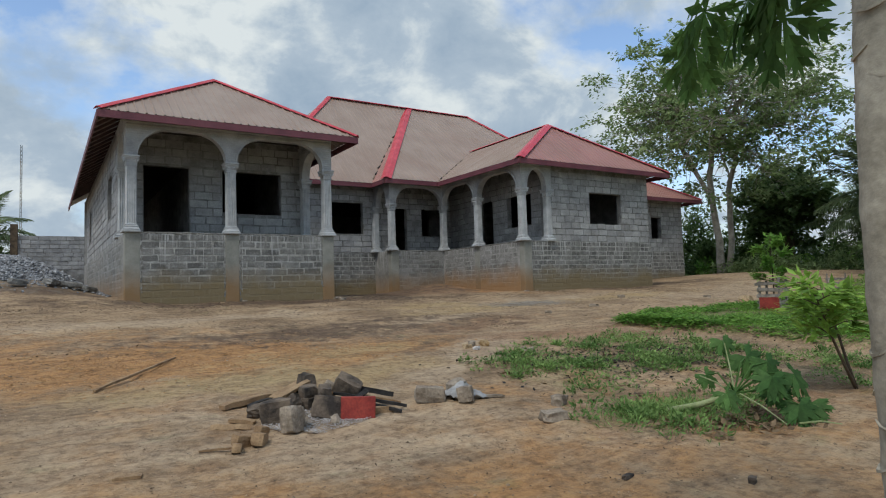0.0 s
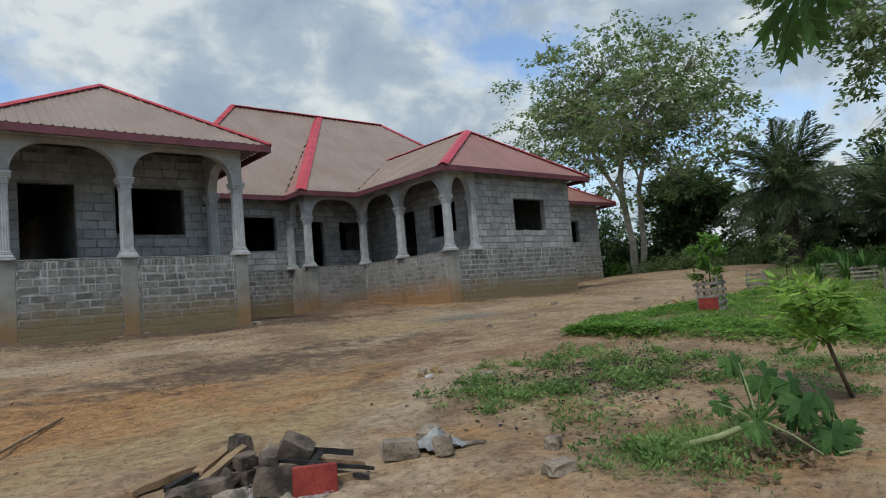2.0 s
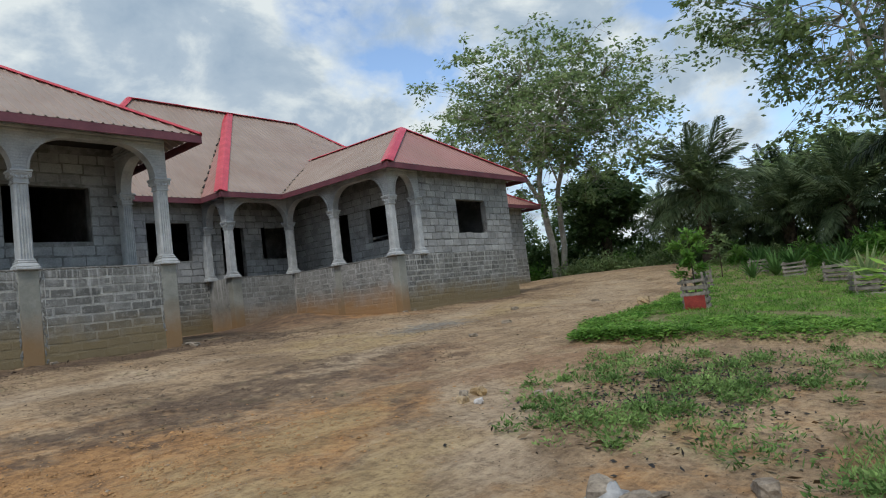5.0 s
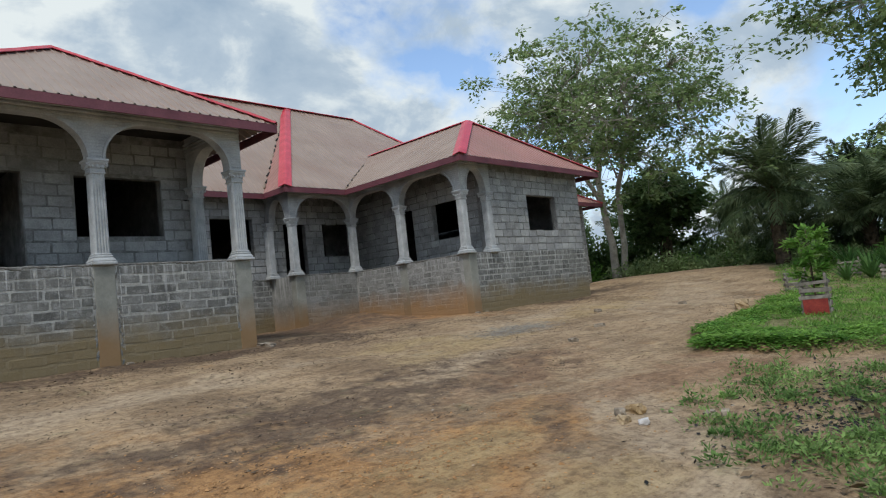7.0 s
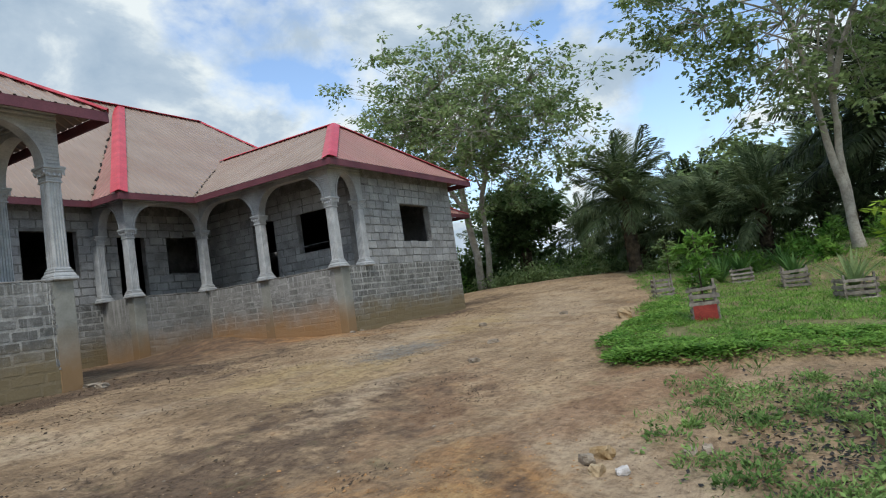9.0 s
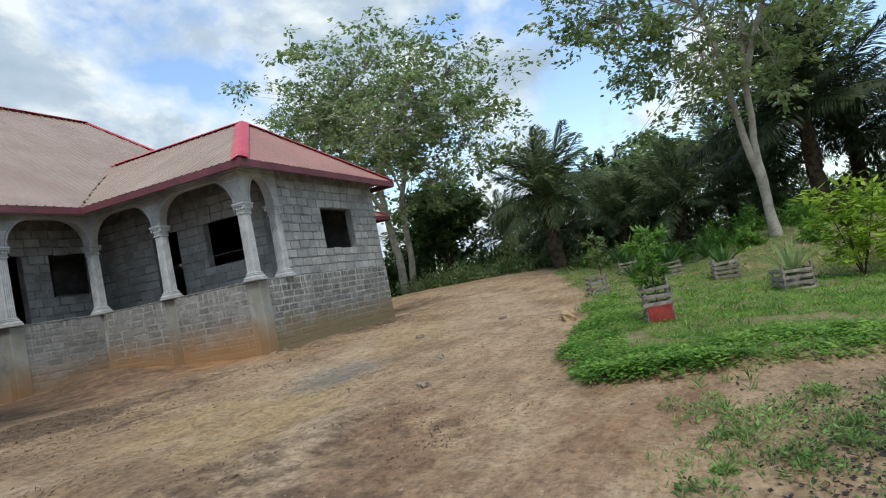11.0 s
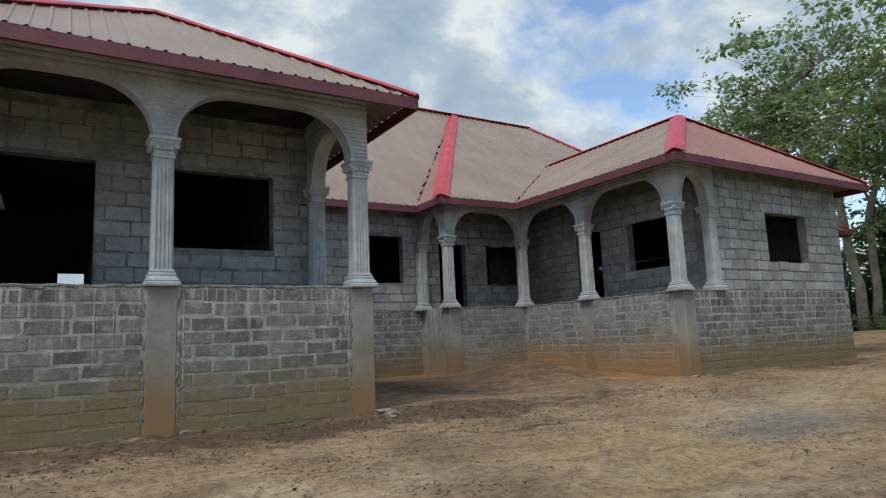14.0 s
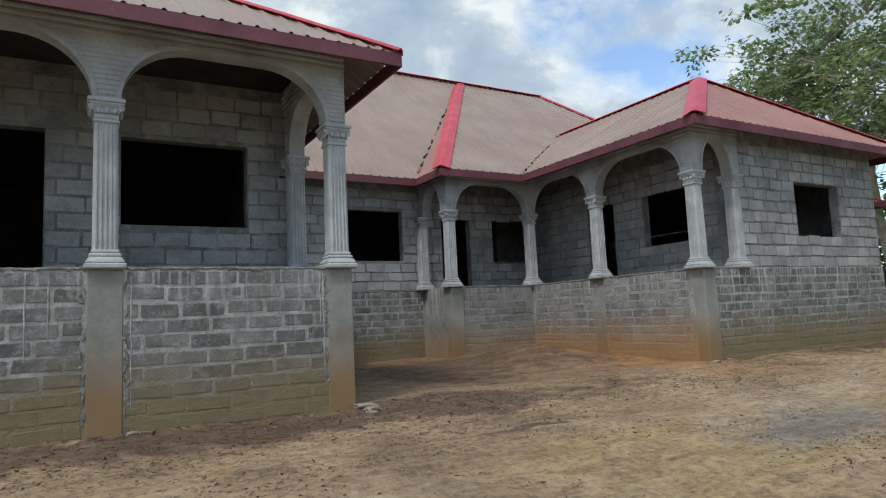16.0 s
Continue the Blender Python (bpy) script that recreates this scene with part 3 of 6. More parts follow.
A_WIN = (-2.52, -0.81, 2.53, 3.77)
A_DOOR = (-4.6, -3.42, FLOOR, 3.79)
SIDE_WINS = [(3.6, 4.9, 2.53, 3.77), (12.2, 13.3, 2.53, 3.77)]
B_WIN = (10.39, 12.08, 2.42, 3.6)
BS_WIN = (1.3, 2.72, 2.44, 3.64)
BS_DOOR = (3.66, 4.55, FLOOR, 3.68)
M_WIN = (2.68, 4.14, 2.5, 3.77)
P_WIN = (6.92, 8.15, 2.47, 3.7)
P_DOOR = (5.3, 6.18, FLOOR, 3.7)
C_WIN = (19.5, 20.25, 2.36, 3.52)
REAR_WIN = (-3.8, -3.02, 2.5, 3.75)


def house_walls():
    top = EAVE + 0.2
    w = wall("wall_wing_front_foundation", "weathered grey block foundation wall with lime runs", "-y", AY, AX0, AX1, -0.6, FLOOR, 0.2, [], M_fmortar)
    courses(w, "-y", AY, AX0 + 0.33, -2.96, -0.02, FLOOR - 0.03, [], 0.46, 0.172, M_fblock, 1)
    courses(w, "-y", AY, -2.58, -0.3, -0.02, FLOOR - 0.03, [], 0.46, 0.172, M_fblock, 2)
    w = wall("wall_wing_left_foundation", "grey block foundation wall stained with mud", "-x", AX0, AY + 0.2, REAR, -0.6, FLOOR, 0.2, [], M_fmortar_mud)
    courses(w, "-x", AX0, AY + 0.35, 15, 0.1, FLOOR - 0.03, [], 0.46, 0.172, M_fblock_mud, 3)
    w = wall("wall_wing_left", "bare grey block side wall with window openings", "-x", AX0 + 0.02, ABACK, REAR, FLOOR, top, 0.2, SIDE_WINS, M_mortar)
    courses(w, "-x", AX0 + 0.02, ABACK, 15, FLOOR, 4.5, SIDE_WINS, 0.46, 0.232, M_block, 4)
    w = wall("wall_wing_porch", "bare grey block porch wall with door and window openings", "-y", ABACK, AX0 + 0.22, AX1, FLOOR, top, 0.2, [A_WIN, A_DOOR], M_mortar)
    courses(w, "-y", ABACK, AX0 + 0.24, AX1, FLOOR, 3.8, [A_WIN, A_DOOR], 0.46, 0.232, M_block, 5)
    courses(w, "-y", ABACK, AX0 + 0.24, AX1, 3.83, 4.53, [], 0.46, 0.232, M_block, 6)
    wall("wall_wing_right", "plain grey block wall of the wing", "-x", AX1 - 0.2, ABACK + 0.2, MY + 0.2, 0.0 - 0.6, top, 0.2, [], M_mortar)
    # main recessed wall
    w = wall("wall_main_foundation", "grey block foundation of the recessed main wall", "-y", MY, AX1, PX + 0.4, -0.6, FLOOR, 0.2, [], M_fmortar)
    courses(w, "-y", MY, AX1 + 0.8, PX, 0.0, FLOOR - 0.03, [], 0.46, 0.172, M_fblock, 7)
    w = wall("wall_main", "bare grey block main wall with openings", "-y", MY, AX1, BSIDE + 0.22, FLOOR, top, 0.2, [M_WIN, P_WIN, P_DOOR], M_mortar)
    courses(w, "-y", MY, AX1 + 0.8, BSIDE, FLOOR, 4.3, [M_WIN, P_WIN, P_DOOR], 0.46, 0.232, M_block, 8)
    # recessed veranda foundation
    w = wall("wall_veranda_front_foundation", "veranda foundation wall splashed with red mud", "-y", PY, PX, BX0 + 0.2, -0.6, FLOOR, 0.2, [], M_fmortar_mud)
    courses(w, "-y", PY, PX + 0.3, BX0 - 0.05, 0.0, FLOOR - 0.03, [], 0.46, 0.172, M_fblock_mud, 9)
    wall("wall_veranda_return", "short return of the veranda foundation", "-x", PX, PY + 0.2, MY, -0.6, FLOOR, 0.2, [], M_fmortar_mud)
    w = wall("wall_veranda_side_foundation", "veranda side foundation coated with red mud", "-x", BX0, BY + 0.2, PY + 0.02, -0.6, FLOOR, 0.2, [], M_fmortar_clay)
    courses(w, "-x", BX0, BY + 0.32, PY - 0.05, 0.0, FLOOR - 0.03, [], 0.46, 0.172, M_fblock_clay, 10)
    w = wall("wall_end_foundation", "weathered block foundation of the end wing", "-y", BY, BX0, BX1, -0.6, FLOOR, 0.2, [], M_fmortar)
    courses(w, "-y", BY, BX0 + 0.38, BX1, -0.25, FLOOR - 0.01, [], 0.46, 0.172, M_fblock, 11)
    w = wall("wall_end", "bare grey block end wall with a window opening", "-y", BY + 0.03, BSIDE + 0.02, BX1 - 0.02, FLOOR, top, 0.2, [B_WIN], M_mortar)
    courses(w, "-y", BY + 0.03, BSIDE + 0.05, BX1 - 0.02, FLOOR, 4.3, [B_WIN], 0.46, 0.232, M_block, 12)
    w = wall("wall_veranda_inner", "grey block veranda wall with door and window openings", "-x", BSIDE, BY + 0.25, MY, FLOOR, top, 0.2, [BS_WIN, BS_DOOR], M_mortar)
    courses(w, "-x", BSIDE, BY + 0.5, MY, FLOOR, 4.3, [BS_WIN, BS_DOOR], 0.46, 0.232, M_block, 13)
    # end wing's far side and far wing
    wall("wall_end_right", "plain grey block wall of the end wing", "-x", BX1 - 0.22, BY + 0.23, CY, -0.6, top, 0.2, [], M_mortar)
    w = wall("wall_far_foundation", "far wing foundation of weathered blocks", "-y", CY, BX1 - 0.02, CX1, -0.6, FLOOR, 0.2, [], M_fmortar)
    courses(w, "-y", CY, 17.0, CX1, 0.1, FLOOR - 0.02, [], 0.46, 0.172, M_fblock, 14)
    w = wall("wall_far", "far wing of bare grey blocks with a small window", "-y", CY + 0.02, BX1 - 0.02, CX1, FLOOR, top, 0.2, [C_WIN], M_mortar)
    courses(w, "-y", CY + 0.02, 17.0, CX1, FLOOR, 4.5, [C_WIN], 0.46, 0.232, M_block, 15)
    wall("wall_far_right", "plain end wall of the far wing", "-x", CX1 - 0.2, CY + 0.22, REAR, -0.6, top, 0.2, [], M_mortar)
    wall("wall_rear", "plain rear wall with an opening", "-y", REAR, AX0, CX1, -0.6, top, 0.2, [REAR_WIN], M_mortar)
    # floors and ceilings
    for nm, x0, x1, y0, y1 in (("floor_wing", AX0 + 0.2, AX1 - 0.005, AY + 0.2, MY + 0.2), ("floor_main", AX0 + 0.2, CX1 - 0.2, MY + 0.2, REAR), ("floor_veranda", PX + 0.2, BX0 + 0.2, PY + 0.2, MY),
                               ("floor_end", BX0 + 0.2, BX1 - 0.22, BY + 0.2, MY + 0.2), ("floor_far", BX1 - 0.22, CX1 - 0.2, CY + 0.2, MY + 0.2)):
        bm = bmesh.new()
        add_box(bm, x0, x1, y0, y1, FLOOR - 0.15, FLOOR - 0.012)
        tagged(part(nm, bm, M_slab), "rough floor slab darkened for the shade indoors", "floor", kind="structure")
    # ceiling boards, their roof shade put into the colour
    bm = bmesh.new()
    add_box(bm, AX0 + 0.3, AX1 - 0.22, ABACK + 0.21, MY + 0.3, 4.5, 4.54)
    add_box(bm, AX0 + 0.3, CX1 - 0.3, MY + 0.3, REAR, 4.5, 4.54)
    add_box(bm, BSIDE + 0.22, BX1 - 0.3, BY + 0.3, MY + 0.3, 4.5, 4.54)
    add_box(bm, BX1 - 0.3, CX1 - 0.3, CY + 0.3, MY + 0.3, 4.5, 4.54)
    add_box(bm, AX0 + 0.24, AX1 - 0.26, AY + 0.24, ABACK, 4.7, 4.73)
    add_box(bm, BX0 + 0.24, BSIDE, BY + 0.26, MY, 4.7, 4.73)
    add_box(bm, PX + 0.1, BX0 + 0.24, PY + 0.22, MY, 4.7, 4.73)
    tagged(part("ceiling", bm, M_ceiling), "ceiling boards coloured near-black for the shade under the roof", "ceiling", kind="structure")
    # invented partitions, added only to keep the rooms dark
    bm = bmesh.new()
    add_box(bm, -2.9, -2.75, ABACK + 0.2, REAR, FLOOR, 4.5)
    add_box(bm, BSIDE + 0.2, BX1 - 0.22, 9.0, 9.15, FLOOR, 4.5)
    add_box(bm, AX0 + 0.22, -4.1, 9.9, 10.05, FLOOR, 4.5)
    tagged(part("wall_partition", bm, M_mortar), "bare block partitions added to keep the rooms dark", "wall", kind="structure")


house_walls()


def crumbled_lip(face, fixed, a, b, seed):
    """A ragged crest of cement squeezed out along the top of a foundation."""
    rng = random.Random(seed)
    n = int((b - a) / 0.028)
    v, f = [], []
    for i in range(n + 1):
        u = a + (b - a) * i / n
        k = noise.noise(Vector((u * 2.1, seed, 0.0))) + 0.7 * noise.noise(Vector((u * 9.0, seed, 4.0)))
        top = FLOOR + 0.008 + 0.01 * noise.noise(Vector((u * 3.0, seed, 8.0))) + rng.uniform(-0.004, 0.004)
        out = 0.014 + 0.008 * k + rng.uniform(-0.004, 0.004)
        low = 0.035 + 0.035 * max(-0.6, k) + rng.uniform(0.0, 0.03) * (rng.random() < 0.4)
        for d, z in ((0.06, FLOOR - 0.02), (0.05, top), (-out * 0.5, top), (-out, top - 0.016), (-out * rng.uniform(0.6, 1.0), top - low * 0.7), (0.004, top - low)):
            v.append((u, fixed + d, z) if face == "-y" else (fixed + d, u, z))
        if i:
            for q in range(5):
                c = (i - 1) * 6 + q
                f.append((c, c + 1, c + 7, c + 6))
    tagged(link_mesh("trim_cement_lip", v, f, M_lip), "ragged cement edge along the foundation top", "trim", kind="structure")


crumbled_lip("-y", AY, AX0 + 0.02, AX1 - 0.02, 1)
crumbled_lip("-x", BX0, BY + 0.05, PY - 0.02, 2)
crumbled_lip("-y", PY, PX + 0.02, BX0 - 0.02, 3)
crumbled_lip("-y", BY, BX0 + 0.02, BSIDE, 4)
crumbled_lip("-y", MY, AX1 + 0.3, PX - 0.02, 5)


def crumbled_seam(x, z0, z1, seed):
    """A ragged vertical joint where a pier was cast against the blocks, with spilled cement."""
    rng = random.Random(seed)
    bm = bmesh.new()
    z = z0
    while z < z1:
        h = rng.uniform(0.03, 0.1)
        w, d = rng.uniform(0.008, 0.03), rng.uniform(0.006, 0.016)
        if rng.random() < 0.75:
            r = bmesh.ops.create_icosphere(bm, subdivisions=1, radius=1.0, matrix=pose(x + rng.uniform(-0.02, 0.02), AY - 0.004, z, 0, rng.uniform(-30, 30), 0) @ Matrix.Diagonal((w, d, h * 0.7, 1)))
            for v in r["verts"]:
                v.co += Vector((rng.uniform(-.008, .008), rng.uniform(-.006, .006), rng.uniform(-.012, .012)))
        z += h
    tagged(part("trim_cement_seam", bm, M_lip), "ragged cement joint beside a cast pier", "trim", kind="structure")


def lime_run(x, z0, z1, width, seed):
    """A pale run of lime down the foundation, a thin crust on the blocks."""
    rng = random.Random(seed)
    n = 22
    v, f = [], []
    for i in range(n + 1):
        z = z1 + (z0 - z1) * i / n
        w = width * (1 - 0.75 * i / n) * rng.uniform(0.5, 1.15) * 0.5
        c = x + 0.008 * noise.noise(Vector((z * 5, seed, 0)))
        v += [(c - w, AY - 0.006, z), (c, AY - 0.009, z), (c + w, AY - 0.006, z)]
        if i:
            k = 3 * i
            f += [(k - 3, k - 2, k + 1, k), (k - 2, k - 1, k + 2, k + 1)]
    tagged(link_mesh("trim_lime_run", v, f, M_lime), "pale lime run down the foundation", "trim", kind="structure")


for k, (sx, sz0, sz1) in enumerate(((-4.9, 0.3, 1.7), (-2.975, 0.15, 1.7), (-2.565, 0.05, 1.7), (-0.335, 0.35, 1.7))):
    crumbled_seam(sx, sz0, sz1, 200 + k)
for k, (sx, sz0, sz1, sw) in enumerate(((-2.52, 0.25, 1.66, 0.026), (-0.37, 0.4, 1.68, 0.03), (-0.41, 1.0, 1.68, 0.024), (-3.48, 0.8, 1.7, 0.024), (-3.28, 1.0, 1.7, 0.018), (-1.3, 1.25, 1.7, 0.018))):
    lime_run(sx, sz0, sz1, sw, 220 + k)


def wall_hole(x, z):
    """A black disc on the porch wall, coloured as the shade inside a conduit hole."""
    t = Tubes()
    t.tube([(x, ABACK - 0.006, z), (x, ABACK + 0.03, z)], [0.055, 0.05], 9)
    tagged(t.ob("trim_conduit_hole", M_char), "black disc for the dark inside a conduit hole", "trim", kind="structure")


wall_hole(-4.95, 3.44)
wall_hole(-0.27, 3.38)

# ---- columns and arches ----
COL_W = 0.25


def column_parts(root):
    """A square fluted column with a moulded base and a leafy capital, standing at the origin of root."""
    bm = bmesh.new()
    for z0, z1, w in ((0.0, 0.055, 0.41), (0.055, 0.085, 0.375), (0.125, 0.165, 0.315), (0.165, 0.205, 0.275)):
        add_box(bm, -w / 2, w / 2, -w / 2, w / 2, z0, z1, 0.012)
    lo, hi = [[bm.verts.new((sx * a, sy * a, z)) for sx, sy in ((-1, -1), (1, -1), (1, 1), (-1, 1))] for z, a in ((0.084, 0.18), (0.13, 0.148))]
    for i in range(4):
        j = (i + 1) % 4
        bm.faces.new((lo[i], lo[j], hi[j], hi[i]))
    part("base", bm, M_cast, root)
    bm = bmesh.new()
    h0, h1 = 0.205, 1.60
    prof = []
    w, k = COL_W / 2, 4
    for side in range(4):
        a = side * math.pi / 2
        for i in range(k):
            s0 = -w + 0.03 + (2 * w - 0.06) * i / k
            g = (2 * w - 0.06) / k
            for ds, d in ((0.0, 0.0), (0.25, 0.0), (0.4, 0.014), (0.85, 0.014), (1.0, 0.0)):
                u, v = s0 + ds * g, -(w - d)
                prof.append((u * math.cos(a) - v * math.sin(a), u * math.sin(a) + v * math.cos(a)))
    rings = []
    for z, s in ((h0, 1.02), (h0 + 0.03, 1.0), (h1 - 0.03, 0.95), (h1, 0.96)):
        rings.append([bm.verts.new((x * s, y * s, z)) for x, y in prof])
    for r0, r1 in zip(rings, rings[1:]):
        for i in range(len(prof)):
            j = (i + 1) % len(prof)
            bm.faces.new((r0[i], r0[j], r1[j], r1[i]))
    bm.faces.new(rings[-1])
    part("shaft", bm, M_cast, root)
    bm = bmesh.new()
    for z0, z1, w in ((1.60, 1.635, 0.265), (1.635, 1.70, 0.245), (1.79, 1.82, 0.34), (1.82, 1.865, 0.37)):
        add_box(bm, -w / 2, w / 2, -w / 2, w / 2, z0, z1, 0.008)
    # a row of beads on the necking, then a flaring bell with curled leaves
    for side in range(4):
        rot = Matrix.Rotation(side * math.pi / 2, 4, "Z")
        for u in (-0.075, -0.045, -0.015, 0.015, 0.045, 0.075):
            bmesh.ops.create_cube(bm, size=0.012, matrix=rot @ Matrix.Translation((u, -0.123, 1.655)))
        for u, z, lean in ((-0.15, 1.755, -38), (0.15, 1.755, 38), (-0.085, 1.735, -14), (0.085, 1.735, 14), (0.0, 1.74, 0)):
            m = rot @ Matrix.Translation((u, -0.15 if abs(u) > 0.1 else -0.138, z)) @ Matrix.Rotation(radians(lean), 4, "Y") @ Matrix.Rotation(radians(-24), 4, "X") @ Matrix.Diagonal((0.026, 0.014, 0.05, 1))
            bmesh.ops.create_icosphere(bm, subdivisions=1, radius=1.0, matrix=m)
    a0, a1 = 0.245 / 2, 0.33 / 2
    vs = [bm.verts.new((sx * a, sy * a, z)) for z, a in ((1.70, a0), (1.75, a0 + 0.012), (1.79, a1)) for sx, sy in ((-1, -1), (1, -1), (1, 1), (-1, 1))]
    for r in range(2):
        for i in range(4):
            j = (i + 1) % 4
            bm.faces.new((vs[r * 4 + i], vs[r * 4 + j], vs[r * 4 + 4 + j], vs[r * 4 + 4 + i]))
    for side in range(4):
        rot = Matrix.Rotation(side * math.pi / 2, 4, "Z")
        for u, z, s in ((-0.135, 1.765, 0.034), (0.135, 1.765, 0.034), (-0.06, 1.72, 0.03), (0.06, 1.72, 0.03), (0.0, 1.75, 0.032)):
            bmesh.ops.create_uvsphere(bm, u_segments=6, v_segments=4, radius=s * 0.55, matrix=rot @ Matrix.Translation((u, -0.135 - (0.012 if abs(u) > 0.1 else 0), z)))
    part("capital", bm, M_cast, root)


SPRING, CROWN = FLOOR + 1.855, 4.3


def arcade(name, label, face, fixed, posts, thick=0.22, wedge=0.74):
    """Spandrels, beam and mouldings over columns at posts, along a face at fixed (the outer side)."""
    root = empty(name, 0, 0, 0, label, "arcade")

    def pt(u, d, z):
        return (u, fixed + d, z) if face == "-y" else (fixed + d, u, z)

    def box(bm, u0, u1, d0, d1, z0, z1, bev=0.0):
        if face == "-y":
            add_box(bm, u0, u1, fixed + d0, fixed + d1, z0, z1, bev)
        else:
            add_box(bm, fixed + d0, fixed + d1, u0, u1, z0, z1, bev)

    half = 0.14
    rise = CROWN - SPRING
    bays = []
    for p, q in zip(posts, posts[1:]):
        a, b = p + half, q - half
        r = min(wedge, (b - a) / 2)
        bays.append((a, b, r))
        bm = bmesh.new()
        us = [a + r * (1 - math.cos(math.pi / 2 * k / 10)) for k in range(11)]
        zs = [SPRING + rise * math.sin(math.pi / 2 * k / 10) for k in range(11)]
        us += [b - (u - a) for u in us[::-1]]
        zs += zs[::-1]
        lo = [[bm.verts.new(pt(u, d, z)) for u, z in zip(us, zs)] for d in (0.0, thick)]
        hi = [[bm.verts.new(pt(u, d, BEAM)) for u in us] for d in (0.0, thick)]
        for i in range(len(us) - 1):
            if us[i + 1] - us[i] < 1e-6:
                continue
            bm.faces.new((lo[0][i], lo[0][i + 1], hi[0][i + 1], hi[0][i]))
            bm.faces.new((lo[1][i], lo[1][i + 1], hi[1][i + 1], hi[1][i]))
            bm.faces.new((lo[0][i], lo[0][i + 1], lo[1][i + 1], lo[1][i]))
            bm.faces.new((hi[0][i], hi[0][i + 1], hi[1][i + 1], hi[1][i]))
        part("arch", bm, M_arch, root)
    for p in posts:
        bm = bmesh.new()
        e0 = p - half if p != posts[0] else p - 0.125
        e1 = p + half if p != posts[-1] else p + 0.125
        box(bm, e0, e1, 0.0, thick, SPRING, BEAM)
        part("column_head", bm, M_arch, root)
    # ribbed mouldings on the heads and the beam
    bm = bmesh.new()
    z = SPRING + 0.045
    while z < CROWN - 0.02:
        k = min(1.0, (z + 0.03 - SPRING) / rise)
        for i, p in enumerate(posts):
            lo_e, hi_e = 0.122, 0.122
            if i > 0:
                lo_e = half + bays[i - 1][2] * (1 - math.sqrt(1 - k * k)) * 0.97 - 0.02
            if i < len(bays):
                hi_e = half + bays[i][2] * (1 - math.sqrt(1 - k * k)) * 0.97 - 0.02
            box(bm, p - max(0.1, lo_e), p + max(0.1, hi_e), -0.009, 0.004, z, z + 0.03, 0.004)
        z += 0.058
    for z0, out in ((CROWN + 0.03, 0.02), (CROWN + 0.1, 0.03), (CROWN + 0.17, 0.04), (CROWN + 0.24, 0.05)):
        box(bm, posts[0] - 0.13, posts[-1] + 0.13, -out, 0.004, z0, z0 + 0.045, 0.008)
    part("moulding", bm, M_arch, root)
    # raised rim along every arch
    for a, b, r in bays:
        bm = bmesh.new()
        pts = [(a + r * (1 - math.cos(math.pi / 2 * k / 10)), SPRING + rise * math.sin(math.pi / 2 * k / 10)) for k in range(11)]
        pts += [(b - (u - a), z) for u, z in pts[::-1]]
        rows = []
        for i, (u, z) in enumerate(pts):
            c = (a + r if u < (a + b) / 2 else b - r)
            out = Vector((u - c, (z - SPRING) * 1.2)) if (a + r > u or u > b - r) else Vector((0, 1))
            out = out.normalized() * 0.05 if out.length > 1e-6 else Vector((0, 0.05))
            o = 0.022
            rows.append([bm.verts.new(pt(*p)) for p in ((u, -o, z - 0.004), (u + out.x, -o, z + out.y), (u + out.x, 0.004, z + out.y), (u, 0.004, z - 0.004))])
        for r0, r1 in zip(rows, rows[1:]):
            for i in range(4):
                j = (i + 1) % 4
                bm.faces.new((r0[i], r0[j], r1[j], r1[i]))
        part("arch_rim", bm, M_arch, root)
    return root


